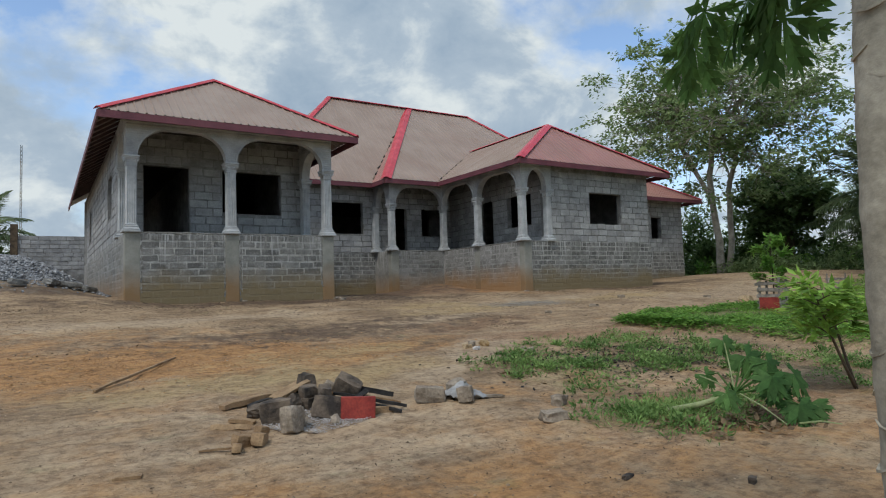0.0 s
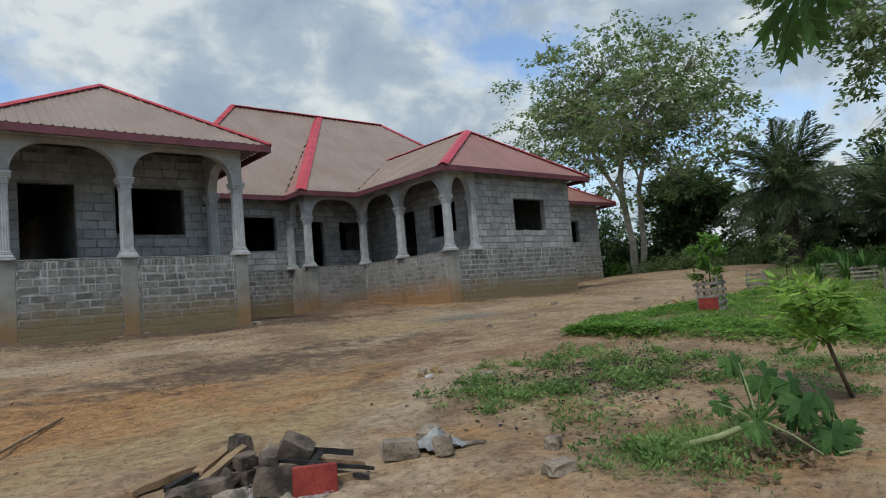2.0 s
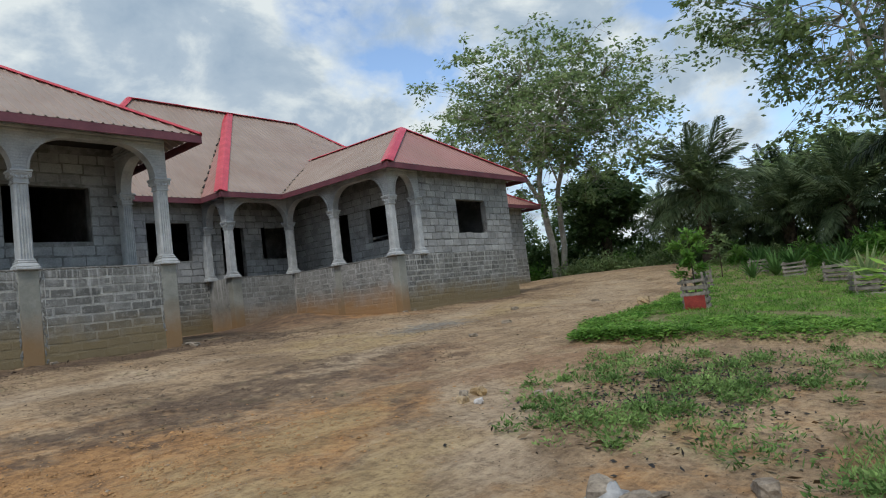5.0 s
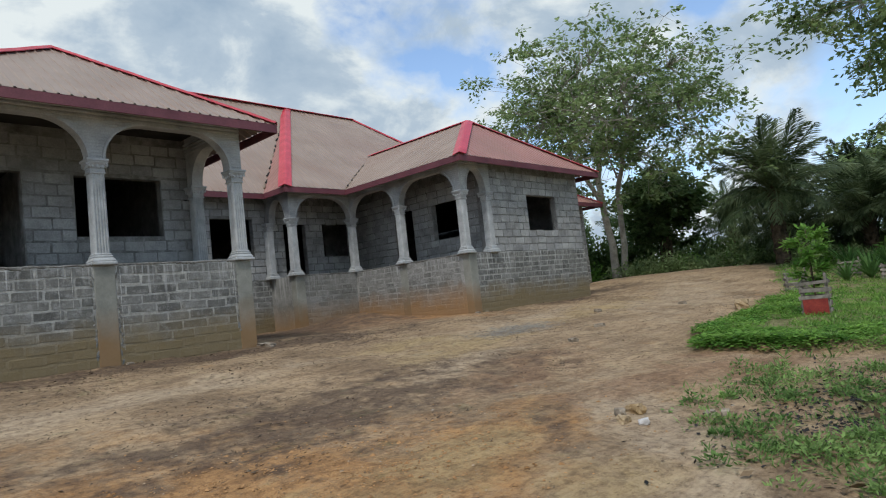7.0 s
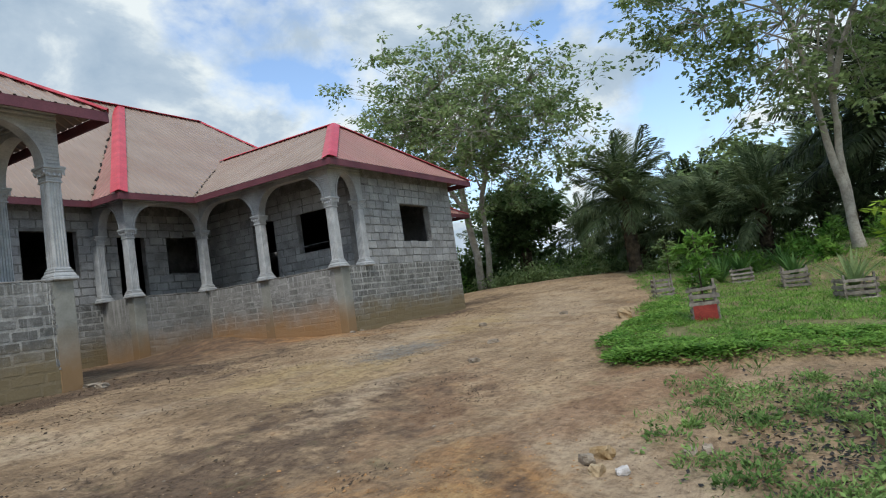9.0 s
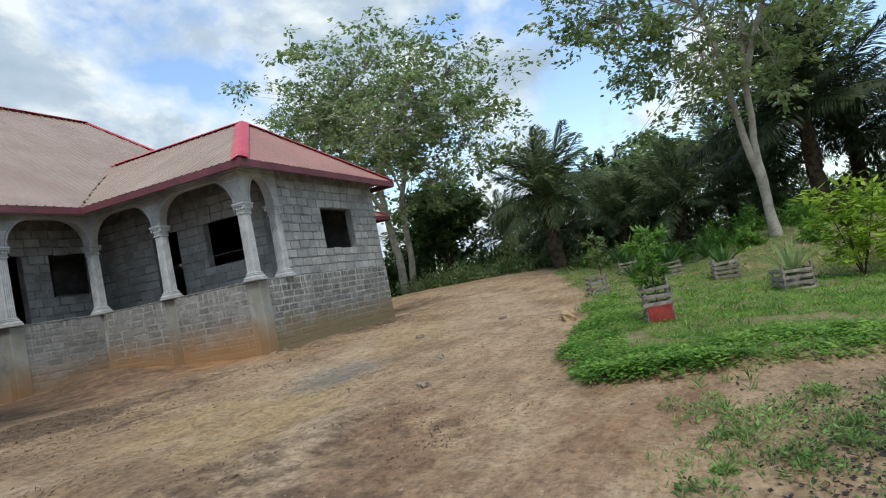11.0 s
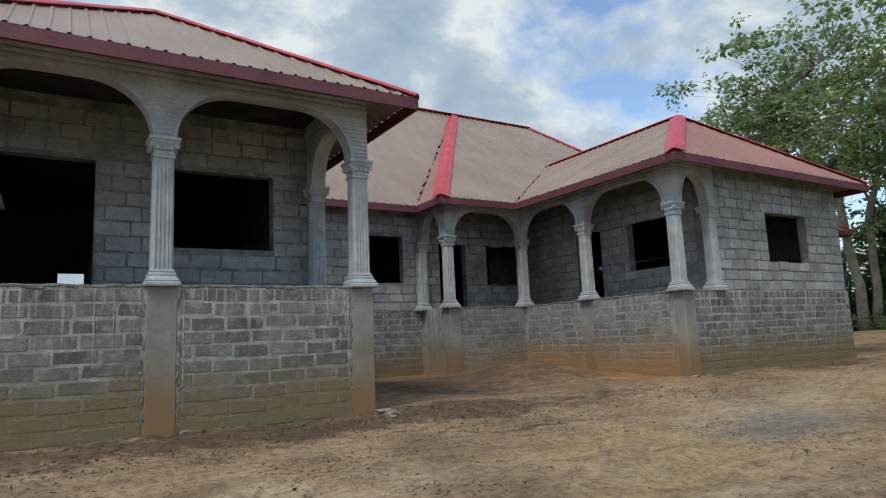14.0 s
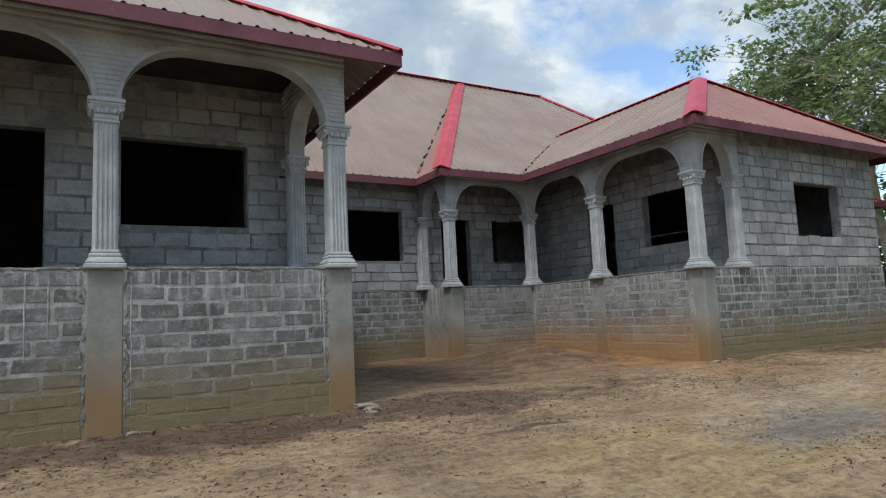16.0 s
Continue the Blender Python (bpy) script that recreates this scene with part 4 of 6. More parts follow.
def columns_all():
    first = empty("porch_column", -0.125, 0.12, FLOOR - 0.01, "pale cast concrete column with fluted shaft and leafy capital", "column", "columns of the porches")
    column_parts(first)
    spots = [(-2.77, 0.12), (-5.12, 0.12), (-0.13, 1.82), (-5.12, 1.82),
             (BX0 + 0.09, BY + 0.1), (BX0 + 0.09, 2.98), (BX0 + 0.09, 5.46), (BSIDE - 0.07, BY + 0.1), (PX + 0.1, 5.46), (PX + 0.0, MY - 0.1)]
    for x, y in spots:
        copy_thing(first, pose(x, y, FLOOR - 0.01))
    # piers under the columns, cast against the foundation
    bm = bmesh.new()
    add_box(bm, -0.175, 0.175, -0.06, 0.2, -0.6, FLOOR - 0.02, 0.012)
    for v in bm.verts:
        v.co.x += 0.012 * noise.noise(v.co * 3)
    p = part("foundation_pier", bm, M_pier)
    tagged(p, "cast concrete pier stained with mud at its foot", "pier", "piers under the columns")
    p.matrix_world = pose(-0.155, 0.05, 0)
    for x, y, rz in ((-2.77, 0.05, 0), (AX0 + 0.15, 0.05, 0), (BX0 + 0.17, BY + 0.02, 0), (PX + 0.16, PY + 0.04, 0)):
        copy_thing(p, pose(x, y, 0, 0, 0, rz))
    for y in (2.98,):
        copy_thing(p, pose(BX0 + 0.055, y, 0, 0, 0, -90))
    arcade("front_arcade", "ribbed concrete arches over the wing porch", "-y", 0.0, [-5.12, -2.77, -0.13])
    arcade("porch_side_arch", "ribbed concrete arch on the porch side", "-x", -0.24, [0.13, 1.82])
    arcade("porch_side_arch", "ribbed concrete arch on the porch side", "-x", -5.24, [0.13, 1.82])
    arcade("veranda_arcade", "ribbed concrete arches along the veranda side", "-x", BX0 - 0.02, [BY + 0.12, 2.98, 5.46])
    arcade("veranda_end_arch", "narrow concrete arch beside the end wall", "-y", BY - 0.02, [BX0 + 0.1, BSIDE - 0.07], wedge=0.5)
    arcade("recess_return_arch", "narrow concrete arch at the end of the recessed veranda", "-x", PX - 0.02, [5.48, MY - 0.1], wedge=0.45)
    arcade("recess_arcade", "concrete arch over the recessed veranda", "-y", 5.34, [PX + 0.1, BX0 + 0.1])


columns_all()

# ---- roof ----


def roof_plane(name, poly, along, origin, slope, material, parent, seed, pitch=0.23):
    """Ribbed sheets over a plan polygon. along: unit plan vector of the eave; origin: (x, y, z) on the eave; slope: rise per metre inwards."""
    ax, ay = along
    ix, iy = -ay, ax                       # inwards, up the slope
    ox, oy, oz = origin
    uv = [((x - ox) * ax + (y - oy) * ay, (x - ox) * ix + (y - oy) * iy) for x, y in poly]
    us = [u for u, v in uv]

    def span(u):
        hits = []
        for (u0, v0), (u1, v1) in zip(uv, uv[1:] + uv[:1]):
            if abs(u1 - u0) < 1e-9:
                if abs(u - u0) < 1e-6:
                    hits += [v0, v1]
            elif min(u0, u1) - 1e-9 <= u <= max(u0, u1) + 1e-9:
                hits.append(v0 + (v1 - v0) * (u - u0) / (u1 - u0))
        return (min(hits), max(hits)) if hits else None

    lo, hi = min(us), max(us)
    marks = sorted({lo + 1e-4, hi - 1e-4, *[u for u in us if lo + 1e-3 < u < hi - 1e-3]})
    k = lo
    cuts = [(m, None) for m in marks]
    while k < hi:
        for d, h in ((0.0, 0.0), (0.018, 0.022), (0.043, 0.022), (0.061, 0.0)):
            if lo < k + d < hi:
                cuts.append((k + d, h))
        k += pitch
    cuts.sort(key=lambda c: c[0])
    verts, faces, prev = [], [], None
    rng = random.Random(seed)
    for u, h in cuts:
        s = span(u)
        if s is None:
            continue
        v0, v1 = s
        h = h or 0.0
        i = len(verts)
        for v in (v0, v0 + (v1 - v0) / 2, v1):
            verts.append((ox + u * ax + v * ix, oy + u * ay + v * iy, oz + slope * v + h + 0.004 * rng.uniform(-1, 1)))
        if prev is not None:
            faces += [(prev, i, i + 1, prev + 1), (prev + 1, i + 1, i + 2, prev + 2)]
        prev = i
    return link_mesh(name, verts, faces, material, parent)


def capping(parent, p, q, width, name="ridge_cap", drop=0.32, flat=None):
    """A folded red strip over a hip or ridge from p to q."""
    p, q = Vector(p), Vector(q)
    d = (q - p).normalized()
    side = d.cross(Vector((0, 0, 1))).normalized()
    up = side.cross(d)
    if flat:
        side = Vector(flat).normalized()
    bm = bmesh.new()
    n = max(2, int((q - p).length / 0.6))
    rows = []
    for i in range(n + 1):
        c = p + (q - p) * i / n
        prof = [(-width / 2, -drop * width / 2 + 0.045), (-0.03, 0.062), (0.03, 0.062), (width / 2, -drop * width / 2 + 0.045)]
        lift = 0.006 * (i % 2)
        rows.append([bm.verts.new(c + side * s + up * (h + lift)) for s, h in prof] + [bm.verts.new(c + side * s + up * (h + lift - 0.012)) for s, h in prof[::-1]])
    for r0, r1 in zip(rows, rows[1:]):
        for i in range(8):
            j = (i + 1) % 8
            bm.faces.new((r0[i], r0[j], r1[j], r1[i]))
    bm.faces.new(rows[0]); bm.faces.new(rows[-1][::-1])
    return part(name, bm, M_cap, parent, "bright red metal capping")


def fascia(parent, p, q, top=EAVE - 0.012, deep=0.17):
    p, q = Vector((*p, 0)), Vector((*q, 0))
    d = (q - p).normalized()
    s = Vector((-d.y, d.x, 0)) * 0.018
    bm = bmesh.new()
    vs = [bm.verts.new((c + o).xy.to_3d() + Vector((0, 0, z))) for c in (p, q) for o in (-s, s) for z in (top - deep, top)]
    for f in ((0, 1, 3, 2), (4, 6, 7, 5), (0, 4, 5, 1), (2, 3, 7, 6), (0, 2, 6, 4), (1, 5, 7, 3)):
        bm.faces.new([vs[i] for i in f])
    return part("fascia_board", bm, M_fascia, parent, "maroon painted fascia")


def rafters(parent, p, q, inward, slope, reach=0.75, step=0.6):
    """Rafter tails under an eave."""
    p, q = Vector((*p, EAVE)), Vector((*q, EAVE))
    w = Vector((*inward, 0))
    n = int((q - p).length / step)
    for i in range(1, n):
        c = p + (q - p) * i / n
        t = Tubes()
        a, b = c + w * 0.04 + Vector((0, 0, -0.075)), c + w * reach + Vector((0, 0, slope * reach - 0.075))
        t.tube([a, b], [0.045, 0.045], 4)
        t.ob("rafter", M_rafter, parent)


def roofs():
    # wing over the porch
    x0, x1, y0, rx, py, pz = -5.87, 0.61, -0.47, -2.6, 2.68, 6.6
    r = empty("wing_roof", rx, 2.7, EAVE, "brown ribbed metal hip roof with red cappings", "roof")
    r.matrix_world = Matrix.Identity(4)
    roof_plane("roof_sheet", [(x0, y0), (x1, y0), (rx, py)], (1, 0), (x0, y0, EAVE), (pz - EAVE) / (py - y0), M_sheet, r, 1, pitch=0.2)
    roof_plane("roof_sheet", [(x0, y0), (rx, py), (rx, REAR + 0.6), (x0, REAR + 0.6)], (0, -1), (x0, y0, EAVE), (pz - EAVE) / (rx - x0), M_sheet, r, 2)
    roof_plane("roof_sheet", [(x1, y0), (rx, py), (rx, 8.6), (x1, 8.6)], (0, 1), (x1, y0, EAVE), (pz - EAVE) / (x1 - rx), M_sheet, r, 3)
    capping(r, (x0, y0, EAVE), (rx, py, pz), 0.22)
    capping(r, (x1, y0, EAVE), (rx, py, pz), 0.2)
    capping(r, (rx, py, pz), (rx, 8.6, pz), 0.3)
    fascia(r, (x0, y0), (x1, y0)); fascia(r, (x0, REAR + 0.6), (x0, y0)); fascia(r, (x1, y0), (x1, 6.3))
    rafters(r, (x0, y0), (x0, 15.0), (1, 0), 0.62)
    rafters(r, (x0, y0), (x1, y0), (0, 1), 0.62, 0.5)
    # main roof
    m = empty("main_roof", 0, 0, 0, "tall brown ribbed metal roof with red hips", "roof")
    T, RL, RR, V, H = (9.13, 11.6), (4.75, 11.6), (12.87, 11.6), (4.3, 6.2), (4.3, 4.95)
    TZ = 9.6
    roof_plane("roof_sheet", [(-0.4, 6.2), V, T, RL], (1, 0), (-0.4, 6.2, EAVE), (TZ - EAVE) / 5.4, M_sheet, m, 4)
    roof_plane("roof_sheet", [V, H, T], (0, -1), (4.3, 6.2, EAVE), (TZ - EAVE) / (9.13 - 4.3), M_sheet_pink, m, 5)
    sp = (TZ - EAVE) / (11.6 - 4.95)
    roof_plane("roof_sheet", [H, (17.2, 4.95), RR, T], (1, 0), (4.3, 4.95, EAVE), sp, M_sheet, m, 6)
    roof_plane("roof_sheet", [(-0.4, 6.2), RL, (-0.4, 17.0)], (0, -1), (-0.4, 17.0, EAVE), (TZ - EAVE) / 5.15, M_sheet, m, 7)
    roof_plane("roof_sheet", [(-0.4, 17.2), RL, RR, (17.2, 17.2)], (-1, 0), (17.2, 17.2, EAVE), (TZ - EAVE) / 5.6, M_sheet, m, 8)
    capping(m, (*H, EAVE), (*T, TZ), 0.42)
    rng = random.Random(6)
    a, b = Vector((*V, EAVE)), Vector((*T, TZ))
    for k in range(15):                      # torn pieces of dark flashing down the valley
        s0 = 0.02 + k * 0.063 + rng.uniform(0, 0.02)
        s1 = s0 + rng.uniform(0.018, 0.04)
        t = Tubes()
        t.tube([a.lerp(b, s0) + Vector((rng.uniform(-.05, .05), 0, 0.03)), a.lerp(b, s1) + Vector((rng.uniform(-.05, .05), 0, 0.03))], [0.04, 0.03], 5)
        t.ob("flashing", M_char if k % 5 else M_pale_block, m)
    a, b = Vector((6.68, 4.95, EAVE)), Vector((9.4, 6.97, EAVE + 1.55))
    for k in range(11):
        s0 = k * 0.09 + rng.uniform(0, 0.02)
        t = Tubes()
        t.tube([a.lerp(b, s0) + Vector((0, rng.uniform(-.04, .04), 0.03)), a.lerp(b, min(1, s0 + 0.06)) + Vector((0, rng.uniform(-.04, .04), 0.03))], [0.035, 0.03], 5)
        t.ob("flashing", M_char if k % 2 else M_pale_block, m)
    capping(m, (*RL, TZ), (*RR, TZ), 0.34)
    capping(m, (-0.4, 6.2, EAVE), (*RL, TZ), 0.3)
    capping(m, (17.2, 4.95, EAVE), (*RR, TZ), 0.3)
    fascia(m, (0.6, 6.2), V); fascia(m, V, H); fascia(m, H, (6.68, 4.95))
    # end wing
    e = empty("end_wing_roof", 0, 0, 0, "brown ribbed metal hip roof with red cappings", "roof")
    x0, x1, y0, rx, py, pz = 6.66, 14.42, -0.24, 10.35, 2.35, 6.64
    roof_plane("roof_sheet", [(x0, y0), (x1, y0), (rx, py)], (1, 0), (x0, y0, EAVE), (pz - EAVE) / (py - y0), M_sheet_pink, e, 9)
    roof_plane("roof_sheet", [(x0, y0), (rx, py), (rx, 7.75), (x0, 7.75)], (0, -1), (x0, y0, EAVE), (pz - EAVE) / (rx - x0), M_sheet, e, 10)
    roof_plane("roof_sheet", [(x1, y0), (rx, py), (rx, 7.75), (x1, 7.75)], (0, 1), (x1, y0, EAVE), (pz - EAVE) / (x1 - rx), M_sheet_pink, e, 11)
    capping(e, (x0, y0, EAVE), (rx, py, pz), 0.4)
    capping(e, (x1, y0, EAVE), (rx, py, pz), 0.28)
    capping(e, (rx, py, pz), (rx, 7.7, pz), 0.28)
    fascia(e, (x0, y0), (x1, y0)); fascia(e, (x0, 4.95), (x0, y0)); fascia(e, (x1, y0), (x1, 5.0))
    # far wing
    c = empty("far_wing_roof", 0, 0, 0, "reddish ribbed metal roof of the far wing", "roof")
    x1, y0 = 22.75, 4.2
    roof_plane("roof_sheet", [(13.0, y0), (x1, y0), (18.5, 9.0), (13.0, 9.0)], (1, 0), (13.0, y0, EAVE - 0.06), 0.6, M_sheet_pink, c, 12)
    roof_plane("roof_sheet", [(x1, y0), (18.5, 9.0), (18.5, 12.6), (x1, 17.4)], (0, 1), (x1, y0, EAVE - 0.06), 0.68, M_sheet_pink, c, 13)
    capping(c, (x1, y0, EAVE - 0.06), (18.5, 9.0, EAVE + 2.82), 0.28)
    fascia(c, (14.4, y0), (x1, y0), EAVE - 0.07); fascia(c, (x1, y0), (x1, 17.0), EAVE - 0.07)


roofs()

# ---- trees ----


def grow_tree(name, label, x, y, stems, centre, radii, limbs, leaves, leaf_len, seed, leaf_mat, bark, clumps=150, droop=0.5, hollow=0.55, spread=0.62, tilt=0.0):
    """stems: lists of (point, radius) from the ground up; the crown is filled with clumps held by limbs that grow from the stems."""
    rng = random.Random(seed)
    z = ground_h(x, y)
    root = empty(name, x, y, z - 0.05, label, "tree")
    wood = Tubes()
    for st in stems:
        pts = [Vector(p) - Vector((x, y, z)) for p, r in st]
        fine_p, fine_r = [], []
        for i in range(len(pts) - 1):
            for k in range(4):
                s = k / 4
                q = pts[i].lerp(pts[i + 1], s)
                fine_p.append(q + Vector((noise.noise(q * 0.7), noise.noise(q * 0.7 + Vector((9, 0, 0))), 0)) * 0.12)
                fine_r.append(st[i][1] + (st[i + 1][1] - st[i][1]) * s)
        fine_p.append(pts[-1]); fine_r.append(st[-1][1])
        fine_p[0].z -= 0.2
        fine_r[0] *= 1.3; fine_r[1] *= 1.08
        wood.tube(fine_p, fine_r, 10)
    wood.ob("trunk", bark, root, smooth=True)
    c0 = Vector(centre) - Vector((x, y, z))
    twig, leaf = Tubes(), Tubes()
    spots = []
    while len(spots) < clumps:
        v = Vector((rng.gauss(0, 1), rng.gauss(0, 1), rng.gauss(0, 1))).normalized()
        r = rng.uniform(hollow, 1.0) ** 0.7
        wob = 0.88 + 0.18 * noise.noise(v * 1.7 + Vector((seed, 0, 0))) + 0.18 * noise.noise(v * 4.0)
        p = c0 + Vector((v.x * radii[0], v.y * radii[1], v.z * radii[2])) * r * wob
        p.z += tilt * (p.y - c0.y)
        if p.z > 0.8:
            spots.append(p)
    tips = [[Vector(p) - Vector((x, y, z)) for p, r in st] for st in stems]
    hubs = []
    for k in range(limbs):
        st = tips[k % len(tips)]
        s = rng.uniform(0.55, 1.0)
        i = min(len(st) - 2, int(s * (len(st) - 1)))
        a = st[i].lerp(st[i + 1], s * (len(st) - 1) - i)
        aim = spots[rng.randrange(len(spots))]
        end = c0.lerp(aim, 0.62)
        mid = a.lerp(end, 0.5) + Vector((rng.uniform(-.4, .4), rng.uniform(-.4, .4), rng.uniform(0.1, 0.7)))
        path = [a.lerp(mid, t).lerp(mid.lerp(end, t), t) for t in (0, 0.2, 0.4, 0.6, 0.8, 1.0)]
        rr = stems[0][-1][1] * rng.uniform(0.6, 0.95)
        twig.tube(path, [rr * (1 - 0.13 * j) for j in range(6)], 6)
        hubs += path[2:]
    per = leaves // clumps
    for p in spots:
        h = min(hubs, key=lambda q: (q - p).length)
        mid = h.lerp(p, 0.5) + Vector((rng.uniform(-.3, .3), rng.uniform(-.3, .3), rng.uniform(-0.1, 0.4)))
        twig.tube([h, mid, p], [0.028, 0.016, 0.006], 4)
        size = rng.uniform(0.8, 1.6) * spread
        stretch = (rng.uniform(0.7, 1.4), rng.uniform(0.7, 1.4), rng.uniform(0.3, 0.6))
        shoots = []
        for k in range(5):
            o = Vector((rng.gauss(0, 1) * stretch[0], rng.gauss(0, 1) * stretch[1], rng.gauss(0.35, 0.8) * stretch[2])).normalized() * size * rng.uniform(1.0, 1.9)
            shoots.append(o)
            twig.tube([p, p + o * 0.55 + Vector((0, 0, 0.06)), p + o], [0.01, 0.007, 0.003], 3)
        for k in range(int(per * rng.uniform(0.5, 1.5))):
            o = shoots[k % 5] * rng.uniform(0.35, 1.08) + Vector((rng.gauss(0, .13), rng.gauss(0, .13), rng.gauss(-0.03, .1)))
            d = Vector((o.x, o.y, -droop * abs(rng.gauss(0.5, 0.4)))) + Vector((rng.gauss(0, .4), rng.gauss(0, .4), rng.gauss(0, .25)))
            leaf.leaf(p + o, d, (rng.gauss(0, .5), rng.gauss(0, .5), 1), leaf_len * rng.uniform(0.6, 1.3), leaf_len * rng.uniform(0.45, 0.75))
    twig.ob("branch_work", bark, root, smooth=True)
    leaf.ob("crown", leaf_mat, root)
    return root


def trees():
    bz = ground_h(27, 6.3)
    grow_tree("broadleaf_tree", "tall airy broadleaf tree with twin pale trunks", 27, 6.3,
              [[((27.13, 6.15, bz), 0.25), ((27.1, 6.25, 2.5), 0.21), ((26.9, 6.55, 6.5), 0.17), ((26.95, 6.0, 9.0), 0.14), ((27.4, 3.4, 11.5), 0.08)],
               [((27.42, 5.75, bz), 0.2), ((27.45, 5.68, 2.5), 0.17), ((27.4, 5.6, 5.5), 0.15), ((27.2, 4.9, 7.6), 0.12), ((27.4, 3.0, 9.4), 0.07)],
               [((26.98, 6.45, 5.0), 0.13), ((26.6, 7.3, 7.0), 0.13), ((26.3, 8.5, 9.6), 0.11), ((26.2, 9.4, 11.6), 0.07)]],
              (26.4, 5.6, 10.1), (7.0, 9.9, 6.6), 44, 23000, 0.285, 11, M_leaf, M_bark, 450, hollow=0.15, spread=0.5, tilt=0.1)
    bz = ground_h(21.1, -11.9)
    grow_tree("broadleaf_tree", "forked pale-barked tree with a wide leafy crown", 21.1, -11.9,
              [[((21.1, -11.95, bz), 0.2), ((21.1, -11.85, 1.7), 0.165), ((21.2, -11.5, 5.0), 0.11), ((21.2, -11.1, 8.8), 0.1), ((21.0, -10.0, 11.5), 0.06)],
               [((21.12, -11.87, 1.5), 0.14), ((21.2, -11.85, 3.0), 0.13), ((21.3, -12.05, 6.5), 0.11), ((21.5, -12.5, 9.5), 0.1), ((21.7, -13.4, 12.5), 0.06)],
               [((21.3, -12.0, 6.2), 0.12), ((21.0, -12.8, 8.0), 0.1), ((20.8, -13.8, 10.5), 0.06)]],
              (21.0, -10.7, 10.2), (5.4, 6.3, 6.3), 30, 16000, 0.26, 23, M_leaf, M_bark, 230, hollow=0.4, spread=0.5)
    bz = ground_h(34.3, 6.2)
    grow_tree("shade_tree", "dense dark green tree with a thick trunk", 34.3, 6.2,
              [[((34.3, 6.2, bz), 0.5), ((34.3, 6.2, 2.0), 0.42), ((34.4, 6.1, 4.0), 0.3), ((34.5, 6.0, 5.5), 0.15)]],
              (34.3, 6.3, 4.9), (3.2, 3.4, 3.1), 14, 9000, 0.4, 31, M_leaf_dark, M_palm_bark, 150, hollow=0.25, spread=0.5)
    bz = ground_h(38, -6)
    grow_tree("shade_tree", "rounded dark green tree behind the palms", 38, -7,
              [[((38, -7, bz), 0.35), ((38, -7, 2.5), 0.3), ((38.1, -7, 5.0), 0.18)]],
              (38, -7, 5.2), (4.0, 4.4, 2.8), 14, 8000, 0.42, 37, M_leaf, M_palm_bark, 130, hollow=0.3, spread=0.6)


trees()


def frond_mesh(seed, length, sag, material):
    """One feathered palm leaf along +x, arching up and then hanging."""
    rng = random.Random(seed)
    t = Tubes()
    pts = []
    for k in range(13):
        s = k / 12
        pts.append(Vector((length * s * (1 - 0.18 * s * sag), 0.12 * math.sin(3 * s), length * (0.34 * s - 0.62 * sag * s * s))))
    t.tube(pts, [0.055 * (1 - 0.9 * k / 12) + 0.006 for k in range(13)], 4)
    n = 60
    for k in range(n):
        s = 0.14 + 0.86 * k / n
        i = min(11, int(s * 12))
        p = pts[i].lerp(pts[i + 1], s * 12 - i)
        d = (pts[i + 1] - pts[i]).normalized()
        for side in (-1, 1):
            a = Vector((0, side, 0))
            ln = length * 0.2 * (math.sin(math.pi * min(1, 0.15 + 0.85 * s)) ** 0.6 + 0.15) * rng.uniform(0.8, 1.15)
            way = a + d * (0.55 + 0.7 * s) + Vector((0, 0, rng.uniform(-0.6, 0.15)))
            way.normalize()
            bend = (way + Vector((0, 0, -0.7))).normalized()
            t.leaf(p, way, (0, 0, 1), ln * 0.62, 0.06, 0.1)
            t.leaf(p + way * ln * 0.5, bend, (0, 0, 1), ln * 0.62, 0.05, 0.1)
    me = bpy.data.meshes.new("frond")
    me.from_pydata(t.v, [], t.f)
    me.materials.append(material)
    return me


FRONDS = [frond_mesh(k, 3.9, sag, M_palm) for k, sag in enumerate((0.35, 0.5, 0.7, 1.0, 0.45))]
FRONDS_SHADED = [frond_mesh(10 + k, 3.9, sag, M_palm_shaded) for k, sag in enumerate((0.3, 0.45, 0.6, 0.9, 0.4))]


def oil_palm(label, x, y, height, scale, fronds, seed, leaves=FRONDS):
    rng = random.Random(seed)
    z = ground_h(x, y)
    root = empty("oil_palm", x, y, z - 0.05, label, "palm", "oil palms")
    t = Tubes()
    n = 14
    t.tube([(0.03 * math.sin(k), 0.03 * math.cos(2 * k), height * k / n) for k in range(n + 1)], [(0.36 - 0.06 * k / n) * (1 + 0.12 * (k % 2)) * min(1, scale) for k in range(n + 1)], 9)
    for k in range(60):
        a, h = k * 2.4, height * (0.15 + 0.85 * k / 60)
        c, s = math.cos(a), math.sin(a)
        t.leaf((0.28 * c, 0.28 * s, h), (c * 0.6, s * 0.6, 1), (c, s, 0), 0.38, 0.2)
    t.ob("trunk", M_palm_bark, root)
    for k in range(fronds):
        f = new("frond", leaves[rng.randrange(5)])
        f.parent = root
        lift = 82 - 118 * (k / fronds) ** 0.95 + rng.uniform(-8, 8)
        s = scale * rng.uniform(0.85, 1.12)
        f.matrix_basis = pose(0, 0, height, 0, 0, k * 137.5 + rng.uniform(-12, 12)) @ pose(0.1, 0, 0, rng.uniform(-25, 25), -lift, 0) @ Matrix.Diagonal((s, s, s, 1))
    return root


